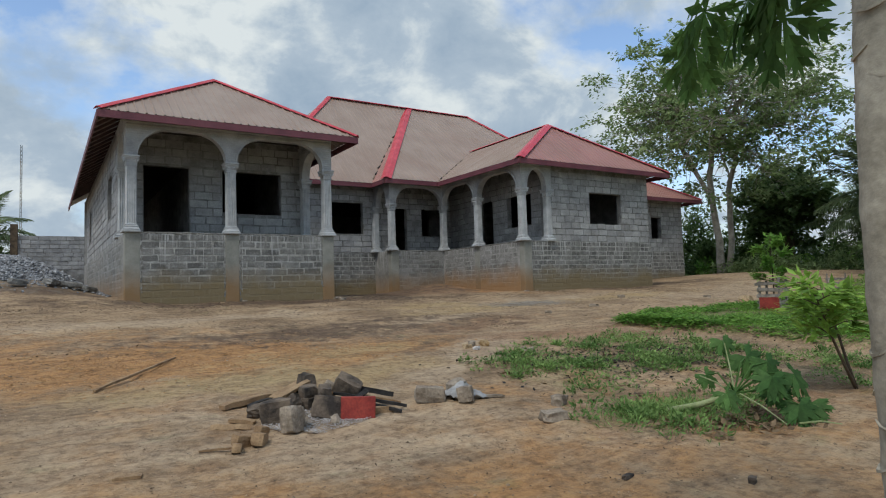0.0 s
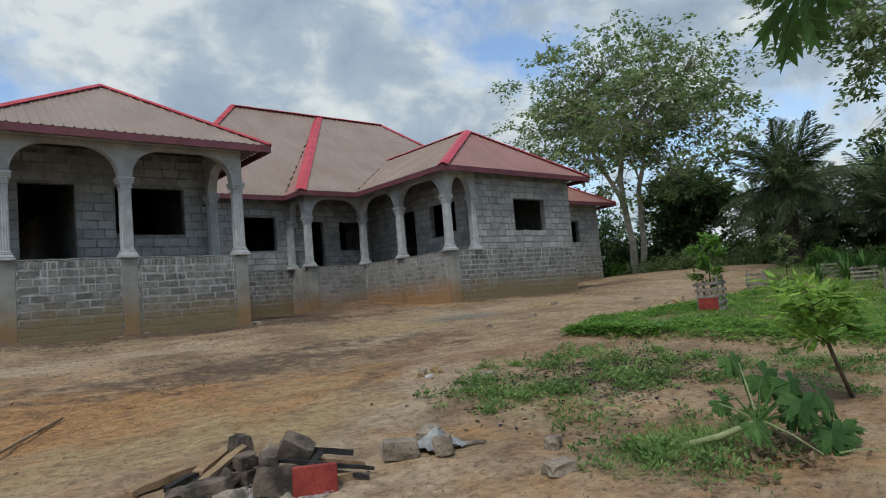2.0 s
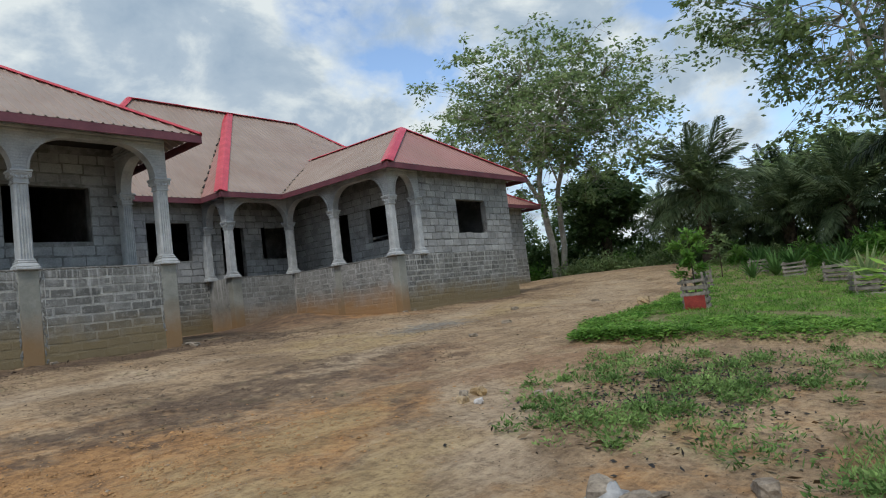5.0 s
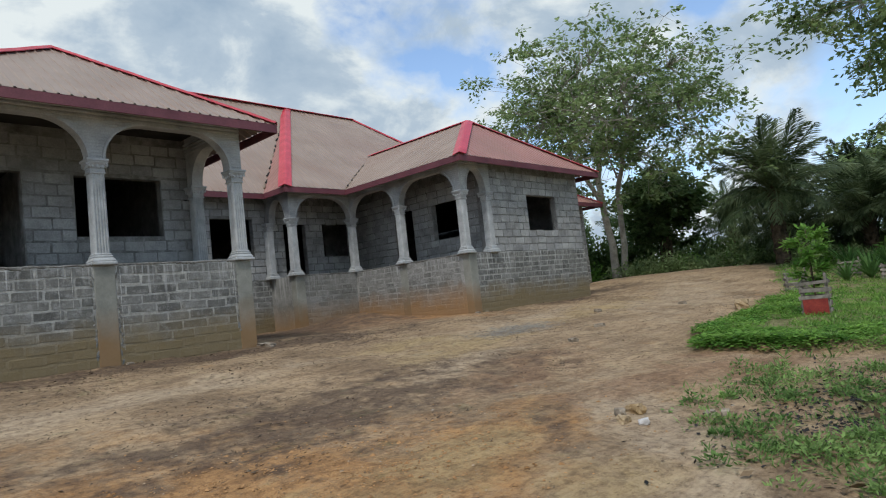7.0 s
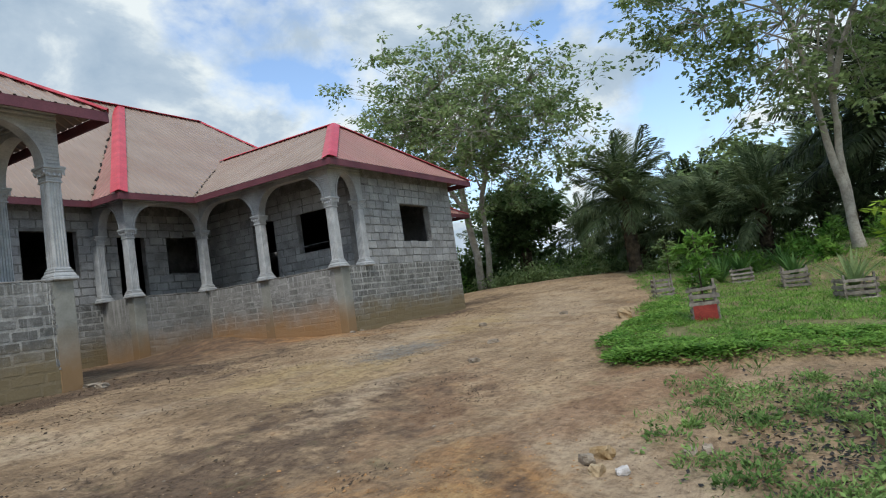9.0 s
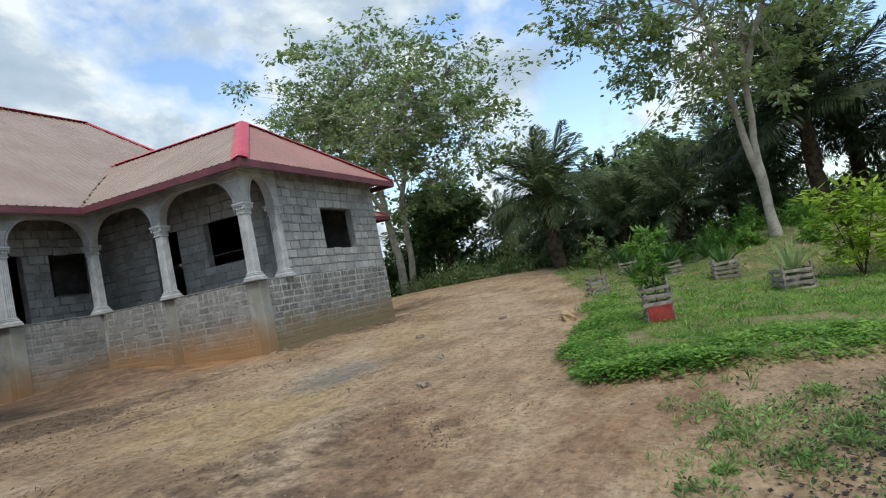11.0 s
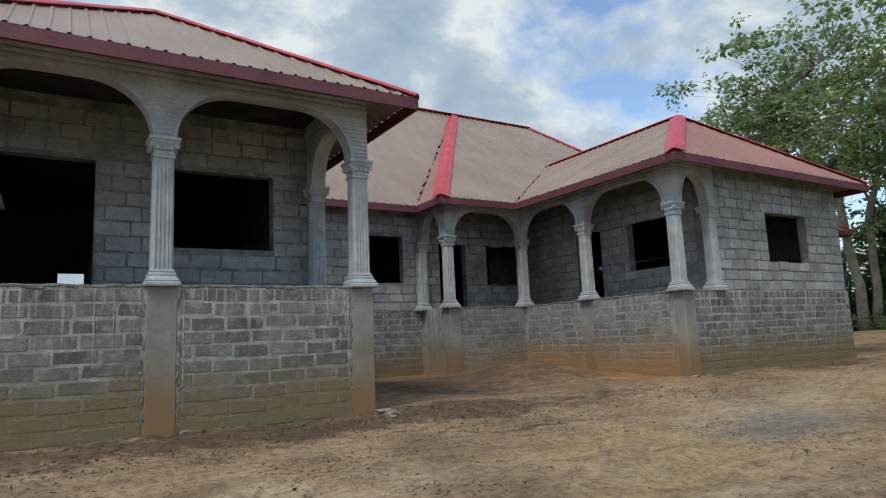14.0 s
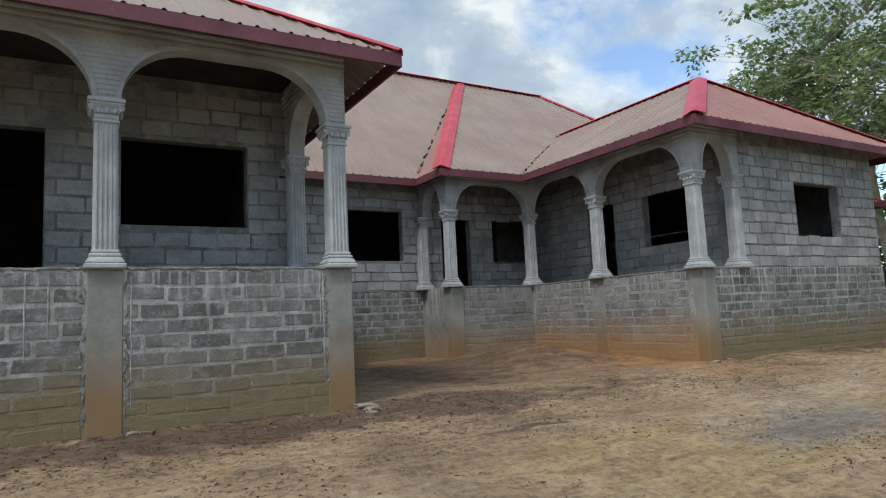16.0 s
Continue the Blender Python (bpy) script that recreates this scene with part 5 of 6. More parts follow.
def palms():
    oil_palm("oil palm with a rough dark trunk and arching fronds", 28.6, -2.3, 3.9, 1.0, 46, 1)
    oil_palm("tall oil palm with arching fronds coloured as in shade", 28.7, -14.8, 5.3, 1.45, 46, 2, FRONDS_SHADED)
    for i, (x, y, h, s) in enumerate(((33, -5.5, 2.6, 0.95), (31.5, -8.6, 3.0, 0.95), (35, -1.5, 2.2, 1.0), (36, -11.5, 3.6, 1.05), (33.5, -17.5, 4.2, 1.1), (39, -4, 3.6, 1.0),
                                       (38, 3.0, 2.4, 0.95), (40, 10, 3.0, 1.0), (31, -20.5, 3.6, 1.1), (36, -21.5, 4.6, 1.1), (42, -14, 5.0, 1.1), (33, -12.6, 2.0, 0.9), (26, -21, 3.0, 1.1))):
        oil_palm("oil palm in the thicket behind the garden", x, y, h, s, 32, 10 + i, FRONDS_SHADED if i in (4, 5, 8, 9, 10) else FRONDS)
    oil_palm("oil palm beyond the boundary wall", -10.5, 36, 2.4, 1.1, 26, 40)


palms()


def thicket(name, label, spots, count, size, leaf_len, material, seed):
    """Massed undergrowth, too tangled to count."""
    rng = random.Random(seed)
    t = Tubes()
    for x, y, r, h in spots:
        z = ground_z(x, y)
        for k in range(count):
            a, q = rng.uniform(0, 2 * math.pi), math.sqrt(rng.random())
            up = rng.random()
            rr = r * q * (1 - 0.35 * up) * (0.8 + 0.3 * math.sin(3 * a + x))
            p = (x + rr * math.cos(a), y + rr * math.sin(a), z + h * up * (0.75 + 0.25 * math.sin(2 * a + y)) * (1.05 - 0.4 * q))
            t.leaf(p, (rng.gauss(0, 1), rng.gauss(0, 1), rng.gauss(0.1, 0.7)), (rng.gauss(0, .5), rng.gauss(0, .5), 1), leaf_len * rng.uniform(0.6, 1.4), leaf_len * rng.uniform(0.25, 0.5))
    return tagged(t.ob(name, material), label, "shrubs", kind="stuff")


def undergrowth():
    rng = random.Random(5)
    far, low = [], []
    for k in range(46):
        s = k / 45
        a = radians(-42 + 72 * s)
        d = 46 + rng.uniform(-4, 6)
        far.append((-5 + d * math.cos(a), -9 + d * math.sin(a), rng.uniform(2.6, 3.8), rng.uniform(3.2, 5.6) * (1.0 if s < 0.72 else 0.75)))
    thicket("far_thicket", "dense dark green forest edge behind the palms", far, 1150, 1, 0.42, M_leaf_dark, 1)
    for k in range(40):
        s = k / 39
        a = radians(-34 + 58 * s)
        d = 36 + rng.uniform(-2.5, 2.5)
        x, y = -5 + d * math.cos(a), -9 + d * math.sin(a)
        low.append((x, y, rng.uniform(1.0, 1.8), rng.uniform(0.7, 1.7)))
    thicket("low_bushes", "mixed green undergrowth along the forest edge", low, 480, 1, 0.24, M_leaf, 2)
    thicket("dark_bushes", "dark shrubs beside the far wing", [(26.5, 10.5, 1.8, 3.6), (30, 13, 2.4, 6.5), (33.5, 12.5, 2.6, 7.0), (36.5, 10.5, 2.6, 6.5), (31, 9.5, 1.5, 3.0), (38, 15, 3.0, 8.0)], 2000, 1, 0.42, M_leaf_dark, 3)
    thicket("hedge_beyond_wall", "green trees beyond the boundary wall", [(-11.6, 34, 2.2, 3.4), (-9.7, 36, 1.4, 2.6), (-13, 44, 3, 5.0), (-9.5, 46, 2.0, 3.2), (-7.0, 45, 1.6, 2.6), (-17, 42, 4, 6)], 700, 1, 0.5, M_leaf_dark, 4)
    thicket("bright_bushes", "bright green low shrubs by the track's end", [(30, 3.2, 1.2, 1.3), (31.5, 1.2, 1.2, 1.1), (29.5, 9.0, 1.0, 1.4), (25.5, -4.6, 0.9, 1.2), (27, -7, 1.1, 1.3), (24, -8.2, 0.9, 1.0), (29, -10, 1.3, 1.6), (22.6, -9.9, 0.9, 1.1), (24.5, -11.4, 1.1, 1.5), (23.5, -13.2, 1.0, 1.2), (26.5, -13.6, 1.3, 1.8), (19.6, -12.9, 0.6, 0.9), (20.4, -10.9, 0.55, 0.8), (25, -16, 1.2, 1.7)], 320, 1, 0.3, M_grass, 6)


undergrowth()


def spike_plant(name, label, x, y, z, leaves, length, width, seed, material, splay=0.6):
    """A rosette of long strap leaves, each a part."""
    rng = random.Random(seed)
    root = empty(name, x, y, z, label, "plant")
    for k in range(leaves):
        t = Tubes()
        tilt = splay * (0.25 + 0.95 * rng.random())
        ln = length * rng.uniform(0.7, 1.1)
        for j in range(5):
            q = j / 4
            r, h = ln * q * math.sin(tilt) * (1 + 0.25 * q), ln * q * math.cos(tilt) * (1 - 0.3 * q * tilt)
            w = width * (1 - q ** 2.2) * 0.5 + 0.003
            t.v += [(r, w, h + 0.015), (r, 0, h), (r, -w, h + 0.015)]
            if j:
                i = 3 * j
                t.f += [(i - 3, i - 2, i + 1, i), (i - 2, i - 1, i + 2, i + 1)]
        ob = t.ob("leaf", material, root)
        ob.matrix_basis = pose(0, 0, 0, 0, 0, k * 137.5 + rng.uniform(-12, 12))
    return root


def sapling(name, label, x, y, z, height, spread, leaves, leaf_len, seed, material, stems=1, bark=None, base_clear=0.3):
    rng = random.Random(seed)
    root = empty(name, x, y, z, label, "shrub" if stems > 1 else "sapling")
    w, lf = Tubes(), Tubes()
    for s in range(stems):
        a = rng.uniform(0, 6.28) if stems > 1 else 0
        lean = spread * rng.uniform(0.4, 0.9) if stems > 1 else 0.04
        pts = [Vector((math.cos(a) * lean * q ** 0.8 + 0.03 * math.sin(5 * q), math.sin(a) * lean * q ** 0.8, height * q * (0.82 + 0.12 * rng.random()))) for q in (0, 0.25, 0.5, 0.75, 1.0)]
        w.tube(pts, [0.022, 0.018, 0.014, 0.01, 0.005], 5)
        for b in range(9):
            q = base_clear + (1 - base_clear) * b / 9
            i = min(3, int(q * 4))
            p = pts[i].lerp(pts[i + 1], q * 4 - i)
            aa = b * 2.4 + a
            e = p + Vector((math.cos(aa) * spread * 0.55, math.sin(aa) * spread * 0.55, 0.14)) * rng.uniform(0.5, 1.0)
            w.tube([p, p.lerp(e, 0.5) + Vector((0, 0, 0.03)), e], [0.009, 0.006, 0.003], 4)
            for k in range(max(3, leaves // (9 * stems))):
                q2 = p.lerp(e, rng.uniform(0.3, 1.1)) + Vector((rng.gauss(0, .05), rng.gauss(0, .05), rng.gauss(0, .04))) * spread * 1.6
                lf.leaf(q2, (rng.gauss(math.cos(aa), .7), rng.gauss(math.sin(aa), .7), rng.gauss(0.1, .45)), (rng.gauss(0, .3), rng.gauss(0, .3), 1), leaf_len * rng.uniform(0.6, 1.25), leaf_len * rng.uniform(0.28, 0.42))
    w.ob("stem", bark or M_twig, root, smooth=True)
    lf.ob("foliage", material, root)
    return root


def crate(label, x, y, rz, size, height, rows, seed, panel=False, broken=False):
    """A tree guard nailed from old slats."""
    rng = random.Random(seed)
    z = ground_h(x, y)
    root = empty("slatted_planter", x, y, z - 0.03, label, "planter", "slatted planters in the grass", rz)
    h = size / 2
    for sx, sy in ((-1, -1), (1, -1), (1, 1), (-1, 1)):
        bm = bmesh.new()
        hh = height * rng.uniform(0.95, 1.2)
        add_box(bm, sx * h - 0.022, sx * h + 0.022, sy * h - 0.022, sy * h + 0.022, 0, hh, 0.004)
        part("post", bm, M_grey_wood, root)
    for side in range(4):
        for r in range(rows):
            if broken and (side in (0, 1) and r > 1):
                continue
            if panel and side in (0,) and r < rows // 2:
                continue
            bm = bmesh.new()
            zc = height * (r + 0.55) / rows
            w = height / rows * rng.uniform(0.42, 0.62)
            add_box(bm, -h - 0.06, h + 0.06, -h - 0.04, -h - 0.022, zc - w / 2, zc + w / 2, 0.003)
            o = part("slat", bm, M_grey_wood, root)
            o.matrix_basis = pose(0, 0, 0, 0, rng.uniform(-3, 3), 90 * side)
    if panel:
        bm = bmesh.new()
        add_box(bm, -h + 0.0, h - 0.0, -h - 0.04, -h - 0.024, 0.02, height * 0.48, 0.003)
        part("panel", bm, M_red, root, "faded red painted board")
    return root


def garden():
    crate("grey slatted planter with a faded red board", 7.2, -8.42, -80, 0.42, 0.7, 5, 1, panel=True)
    sapling("citrus_sapling", "leafy green young tree inside a slatted planter", 7.2, -8.42, ground_h(7.2, -8.42), 1.9, 0.7, 900, 0.17, 3, M_grass, base_clear=0.34)
    crate("broken grey slatted planter leaning open", 14.6, -6.25, -70, 0.5, 0.6, 4, 2, broken=True)
    for i, (x, y, rz) in enumerate(((15.9, -9.85, -84), (11.4, -11.1, -74), (18.6, -8.2, -84), (20.5, -6.6, -80))):
        crate("weathered grey slatted planter holding a spiky plant", x, y, rz, 0.62, 0.56, 4, 5 + i)
        spike_plant("agave", "long-leaved green plant standing in a planter", x, y, ground_h(x, y) + 0.25, 24, 1.05, 0.1, 50 + i, M_leaf_papaya if i != 1 else M_leaf)
    for i, (x, y, n, l) in enumerate(((19.5, -7.4, 26, 1.2), (22.5, -7.2, 24, 1.2), (17.8, -7.0, 20, 0.9), (24, -6.0, 22, 1.2), (21.5, -9.4, 22, 1.1))):
        spike_plant("spiky_shrub", "clump of long green strap leaves in the grass", x, y, ground_h(x, y) - 0.02, n, l, 0.1, 70 + i, M_leaf_papaya, 0.75)
    sapling("young_tree", "slender young tree with drooping leaves", 18.0, -5.9, ground_h(18.0, -5.9), 2.0, 0.7, 420, 0.2, 8, M_leaf, base_clear=0.25)
    sapling("lime_shrub", "bright lime-green leafy shrub", 13.6, -12.9, ground_h(13.6, -12.9) - 0.02, 2.7, 1.25, 1000, 0.34, 9, M_leaf_lime, stems=7, base_clear=0.2)
    sapling("lime_shrub", "bright lime-green leafy shrub", 15.4, -14.6, ground_h(15.4, -14.6) - 0.02, 2.2, 1.2, 900, 0.26, 10, M_leaf_lime, stems=6, base_clear=0.2)
    sapling("garden_shrub", "lime-leaved shrub on bent dark stems", 0.62, -13.12, ground_h(0.62, -13.12) - 0.02, 1.36, 0.8, 620, 0.2, 12, M_leaf_shrub, stems=2, base_clear=0.55)


garden()


def palmate(t, origin, normal, ahead, size, rng, wide=1.0):
    """A papaya leaf: seven lobes, each cut into pointed fingers."""
    n, a = Vector(normal).normalized(), Vector(ahead)
    a = (a - n * a.dot(n)).normalized()
    s = n.cross(a)
    for k in range(-3, 4):
        ang = k * radians(40) + rng.uniform(-0.08, 0.08)
        d = a * math.cos(ang) + s * math.sin(ang)
        ln = size * (1.0 - 0.1 * abs(k)) * 0.6
        sag = -n * 0.45
        way = (d + sag * 0.6).normalized()
        t.leaf(origin, way, n, ln, ln * 0.26 * wide, 0.1)
        for q, g in ((0.28, 0.34), (0.46, 0.4), (0.64, 0.3)):
            for side in (-1, 1):
                side_d = d.cross(n) * side
                t.leaf(Vector(origin) + way * ln * q, d + side_d * 0.75 + sag * (0.8 + rng.random()), n, ln * g * 1.05, ln * 0.14 * wide, 0.12)


def papayas():
    rng = random.Random(4)
    # standing tree beside the start
    x, y = -4.62, -15.72
    z = ground_h(x, y)
    root = empty("papaya_tree", x, y, z - 0.05, "papaya tree with a ringed pale trunk and drooping leaves", "tree")
    t = Tubes()
    n = 60
    H = 4.1
    t.tube([(0.02 * math.sin(k * 0.2), 0.0, H * k / n) for k in range(n + 1)], [(0.105 - 0.035 * k / n) * (1.05 if k % 4 == 0 else 1.0) for k in range(n + 1)], 14)
    t.ob("trunk", M_papaya_bark, root, smooth=True)
    scars = Tubes()
    for k in range(70):
        a, h = k * 2.39, 0.2 + 3.2 * k / 70
        r = 0.105 - 0.035 * h / H
        c, s = math.cos(a), math.sin(a)
        pts = [((r + 0.004) * math.cos(a + q), (r + 0.004) * math.sin(a + q), h - 0.03 * math.cos(q * 1.9)) for q in (-0.75, -0.4, 0, 0.4, 0.75)]
        scars.tube(pts, [0.003, 0.006, 0.008, 0.006, 0.003], 4)
    scars.ob("leaf_scar", M_papaya_bark, root, "pale crescent leaf scars")
    for k in range(11):
        a = k * 2.399 + 0.5
        c, s = math.cos(a), math.sin(a)
        out, rise = 0.85 + 0.25 * rng.random(), 0.25 - 0.075 * k
        top = Vector((0.06 * c, 0.06 * s, 3.95 - 0.03 * k))
        end = Vector((out * c, out * s, 3.95 + rise * 0.9 - 0.2))
        mid = top.lerp(end, 0.5) + Vector((0, 0, 0.18))
        lf = Tubes()
        lf.tube([top, mid, end], [0.014, 0.012, 0.008], 5)
        palmate(lf, end, (c * 0.45, s * 0.45, 1), (c, s, -0.75), 0.62, rng)
        lf.ob("leaf", M_leaf_papaya, root)
    # hanging leaves near the walker
    for k, (px, py, pz, ax, ay) in enumerate(((-4.42, -15.15, 1.36, -0.4, 0.8), (-4.25, -15.2, 1.3, 0.3, 0.8), (-4.4, -15.3, 1.42, -0.2, 0.6), (-4.0, -14.6, 1.42, 0.3, 0.7), (-4.2, -14.8, 1.5, -0.1, 0.7))):
        lf = Tubes()
        lf.tube([(0.0, 0.05, 3.3), ((px - x) * 0.6, (py - y) * 0.6, 3.3), (px - x, py - y, pz - z + 0.0)], [0.014, 0.012, 0.009], 5)
        palmate(lf, Vector((px - x, py - y, pz - z)), (ax * 0.8, ay * 0.8, 0.55), (ax, ay, -1.0), 0.55, rng)
        lf.ob("leaf", M_leaf_papaya, root)
    # felled young papaya
    x, y = -2.06, -12.75
    z = ground_h(x, y)
    root = empty("fallen_papaya", x, y, z, "felled young papaya lying with limp green leaves", "plant")
    top = Vector((0.34, -0.45, 0.2))
    t = Tubes()
    t.tube([(0, 0, 0.025), (0.17, -0.22, 0.09), tuple(top)], [0.03, 0.027, 0.02], 8)
    t.ob("stem", M_stem, root, smooth=True)
    for dx, dy, dz, size in ((0.7, -0.12, 0.62, 0.4), (0.6, -0.42, 0.5, 0.56), (0.45, -0.74, 0.36, 0.5), (0.72, -0.78, 0.36, 0.54), (0.08, -0.55, 0.24, 0.42), (0.62, -0.6, 0.46, 0.5),
                             (0.62, -0.86, 0.12, 0.5), (0.9, -0.82, 0.1, 0.5), (0.8, -0.55, 0.2, 0.44), (0.3, -0.2, 0.34, 0.34)):
        lf = Tubes()
        e = Vector((dx, dy, dz))
        lf.tube([top, top.lerp(e, 0.55) + Vector((0, 0, 0.09)), e], [0.009, 0.008, 0.005], 5)
        palmate(lf, e, (-0.45 + rng.gauss(0, .15), -0.6 + rng.gauss(0, .15), 0.45), (rng.gauss(0.15, .2), rng.gauss(-0.2, .2), -1.0), size * 0.8, rng, 1.3)
        lf.ob("leaf", M_leaf_papaya, root)
    for p, q in (((0.36, -0.44, 0.2), (0.46, -0.3, 0.62)), ((0.3, -0.46, 0.2), (0.1, -0.28, 0.36)), ((0.34, -0.5, 0.2), (0.42, -0.86, -0.02)), ((0.45, -0.95, 0.0), (0.62, -1.2, 0.01))):
        lf = Tubes()
        lf.tube([p, tuple((Vector(p) + Vector(q)) / 2 + Vector((0, 0, 0.02))), q], [0.008, 0.007, 0.005], 5)
        lf.ob("leaf_stalk", M_stem, root, "bare pale leaf stalk")


papayas()

# ---- hearth, timber and stones ----


def lump(bm, m, sx, sy, sz, rng, jag=0.12, cuts=2):
    """A broken block: a box with knocked-off corners and uneven faces."""
    r = bmesh.ops.create_cube(bm, size=1.0)
    bmesh.ops.subdivide_edges(bm, edges=list({e for v in r["verts"] for e in v.link_edges}), cuts=cuts, use_grid_fill=True)
    vs = {v for v in bm.verts if v.tag is False}
    for v in bm.verts:
        if v.tag:
            continue
        c = v.co.copy()
        edge = sum(abs(q) > 0.49 for q in c)
        if edge >= 2:
            v.co *= 1 - (0.05 + 0.05 * rng.random()) * (edge - 1)
        v.co += Vector((rng.uniform(-1, 1), rng.uniform(-1, 1), rng.uniform(-1, 1))) * jag * 0.3
        v.co = m @ Vector((v.co.x * sx, v.co.y * sy, v.co.z * sz))
        v.tag = True


def stone(name, label, category, x, y, lift, sx, sy, sz, rot, material, seed, jag=0.12, group=""):
    rng = random.Random(seed)
    bm = bmesh.new()
    if name in ("hearth_block", "concrete_lump", "rock"):
        sx, sy, sz, lift = sx * 0.86, sy * 0.86, sz * 0.86, lift * 0.86
    lump(bm, Matrix.Identity(4), sx, sy, sz, rng, jag)
    ob = part(name, bm, material)
    ob.matrix_world = pose(x, y, ground_h(x, y) + lift, *rot)
    return tagged(ob, label, category, group)


def plank(name, label, p, q, width, thick, material, seed, lift=(0.02, 0.02), roll=0.0):
    rng = random.Random(seed)
    a = Vector((p[0], p[1], ground_h(*p) + lift[0]))
    b = Vector((q[0], q[1], ground_h(*q) + lift[1]))
    bm = bmesh.new()
    n = 6
    rows = []
    for k in range(n + 1):
        s = k / n - 0.5
        bend = 0.012 * noise.noise(Vector((k * 0.6, seed, 0)))
        rows.append([bm.verts.new((s, (u * width + bend), (w * thick + bend * 0.5) * (0.6 if k in (0, n) and w > 0 else 1))) for u, w in ((-.5, -.5), (.5, -.5), (.5, .5), (-.5, .5))])
    for r0, r1 in zip(rows, rows[1:]):
        for i in range(4):
            j = (i + 1) % 4
            bm.faces.new((r0[i], r0[j], r1[j], r1[i]))
    bm.faces.new(rows[0]); bm.faces.new(rows[-1])
    ob = part(name, bm, material)
    d = b - a
    ob.matrix_world = Matrix.Translation((a + b) / 2) @ d.to_track_quat("X", "Z").to_matrix().to_4x4() @ pose(0, 0, 0, roll) @ Matrix.Diagonal((d.length, 1, 1, 1))
    return tagged(ob, label, "timber")


def hearth():
    g = "blocks of the cooking hearth"
    sooty = "soot-blackened broken concrete block at the hearth"
    stone("hearth_block", sooty, "block", -5.22, -11.24, 0.11, 0.32, 0.15, 0.24, (4, -6, -20), M_hearth, 1, group=g)
    stone("hearth_block", "rounded pale concrete block standing on end", "block", -5.19, -11.56, 0.12, 0.22, 0.15, 0.25, (-8, 8, 35), M_pale_block, 2, group=g)
    stone("hearth_block", sooty, "block", -4.76, -11.3, 0.11, 0.36, 0.08, 0.24, (-24, 6, -28), M_hearth, 3, group=g)
    stone("hearth_block", sooty, "block", -4.45, -11.0, 0.2, 0.3, 0.18, 0.2, (24, 28, -30), M_hearth, 4, group=g)
    stone("hearth_block", sooty, "block", -4.68, -10.5, 0.14, 0.18, 0.16, 0.3, (0, 6, 10), M_hearth, 5, group=g)
    stone("hearth_block", sooty, "block", -4.84, -10.98, 0.06, 0.18, 0.15, 0.13, (0, 4, 30), M_hearth, 6, group=g)
    stone("hearth_block", sooty, "block", -4.83, -10.96, 0.19, 0.17, 0.15, 0.12, (6, -5, 10), M_hearth, 7, group=g)
    stone("hearth_block", "sooty concrete chunk propped in the ash", "block", -4.6, -10.85, 0.12, 0.18, 0.12, 0.26, (0, 34, -20), M_pale_block, 8, group=g)
    bm = bmesh.new()
    add_box(bm, -0.15, 0.15, -0.045, 0.045, -0.1, 0.1, 0.006)
    p = part("red_panel", bm, M_red)
    p.matrix_world = pose(-4.56, -11.46, ground_h(-4.56, -11.46) + 0.095, -6, 2, -24)
    tagged(p, "dull red painted block end beside the hearth", "block")
    rng = random.Random(3)
    t = Tubes()
    for k in range(3600):
        a, r = rng.uniform(0, 6.28), 0.42 * math.sqrt(rng.random())
        x, y = -4.86 + r * 1.2 * math.cos(a), -11.34 + r * 0.75 * math.sin(a)
        t.leaf((x, y, ground_h(x, y) + 0.006 + 0.012 * rng.random()), (rng.gauss(0, 1), rng.gauss(0, 1), 0.05), (rng.gauss(0, .15), rng.gauss(0, .15), 1), rng.uniform(0.008, 0.024), 0.014)
    tagged(t.ob("wood_ash", M_ash), "pale grey wood ash scattered in the hearth", "ash", kind="stuff")
    w = "split length of pale firewood by the hearth"
    plank("firewood", w, (-5.52, -10.6), (-5.02, -10.42), 0.09, 0.05, M_wood, 1, (0.04, 0.05))
    plank("firewood", w, (-5.3, -10.7), (-4.9, -10.5), 0.06, 0.05, M_char, 2, (0.03, 0.05))
    plank("firewood", w, (-5.05, -10.6), (-4.6, -10.25), 0.09, 0.04, M_wood, 3, (0.05, 0.12))
    plank("firewood", w, (-5.1, -10.85), (-4.7, -10.5), 0.08, 0.05, M_wood, 4, (0.04, 0.12))
    plank("charred_stick", "charred stick poking out of the hearth", (-4.62, -11.05), (-4.05, -11.42), 0.03, 0.028, M_char, 5, (0.16, 0.03))
    plank("charred_stick", "charred stick poking out of the hearth", (-4.5, -11.2), (-4.15, -11.5), 0.03, 0.03, M_char, 6, (0.1, 0.02))
    plank("charred_stick", "charred stick poking out of the hearth", (-4.6, -10.9), (-4.02, -11.25), 0.04, 0.035, M_wood, 7, (0.14, 0.03))
    plank("firewood", "short pale offcut of wood on the earth", (-4.42, -11.4), (-4.2, -11.4), 0.07, 0.06, M_wood, 8, (0.03, 0.03))
    plank("firewood", "short pale offcut of wood on the earth", (-5.56, -11.05), (-5.38, -11.16), 0.08, 0.03, M_wood, 9, (0.02, 0.02))
    for i, (x, y, s, rz) in enumerate(((-5.62, -11.7, 0.13, 20), (-5.5, -11.72, 0.14, 60), (-5.55, -11.55, 0.09, 5), (-5.42, -11.5, 0.1, 40), (-5.7, -11.82, 0.1, 75))):
        stone("wood_offcut", "chunky pale wood offcut near the hearth", "timber", x, y, s * 0.3, s * 1.3, s * 0.7, s * 0.7, (8, 12, rz), M_wood, 20 + i, 0.05, "wood offcuts")
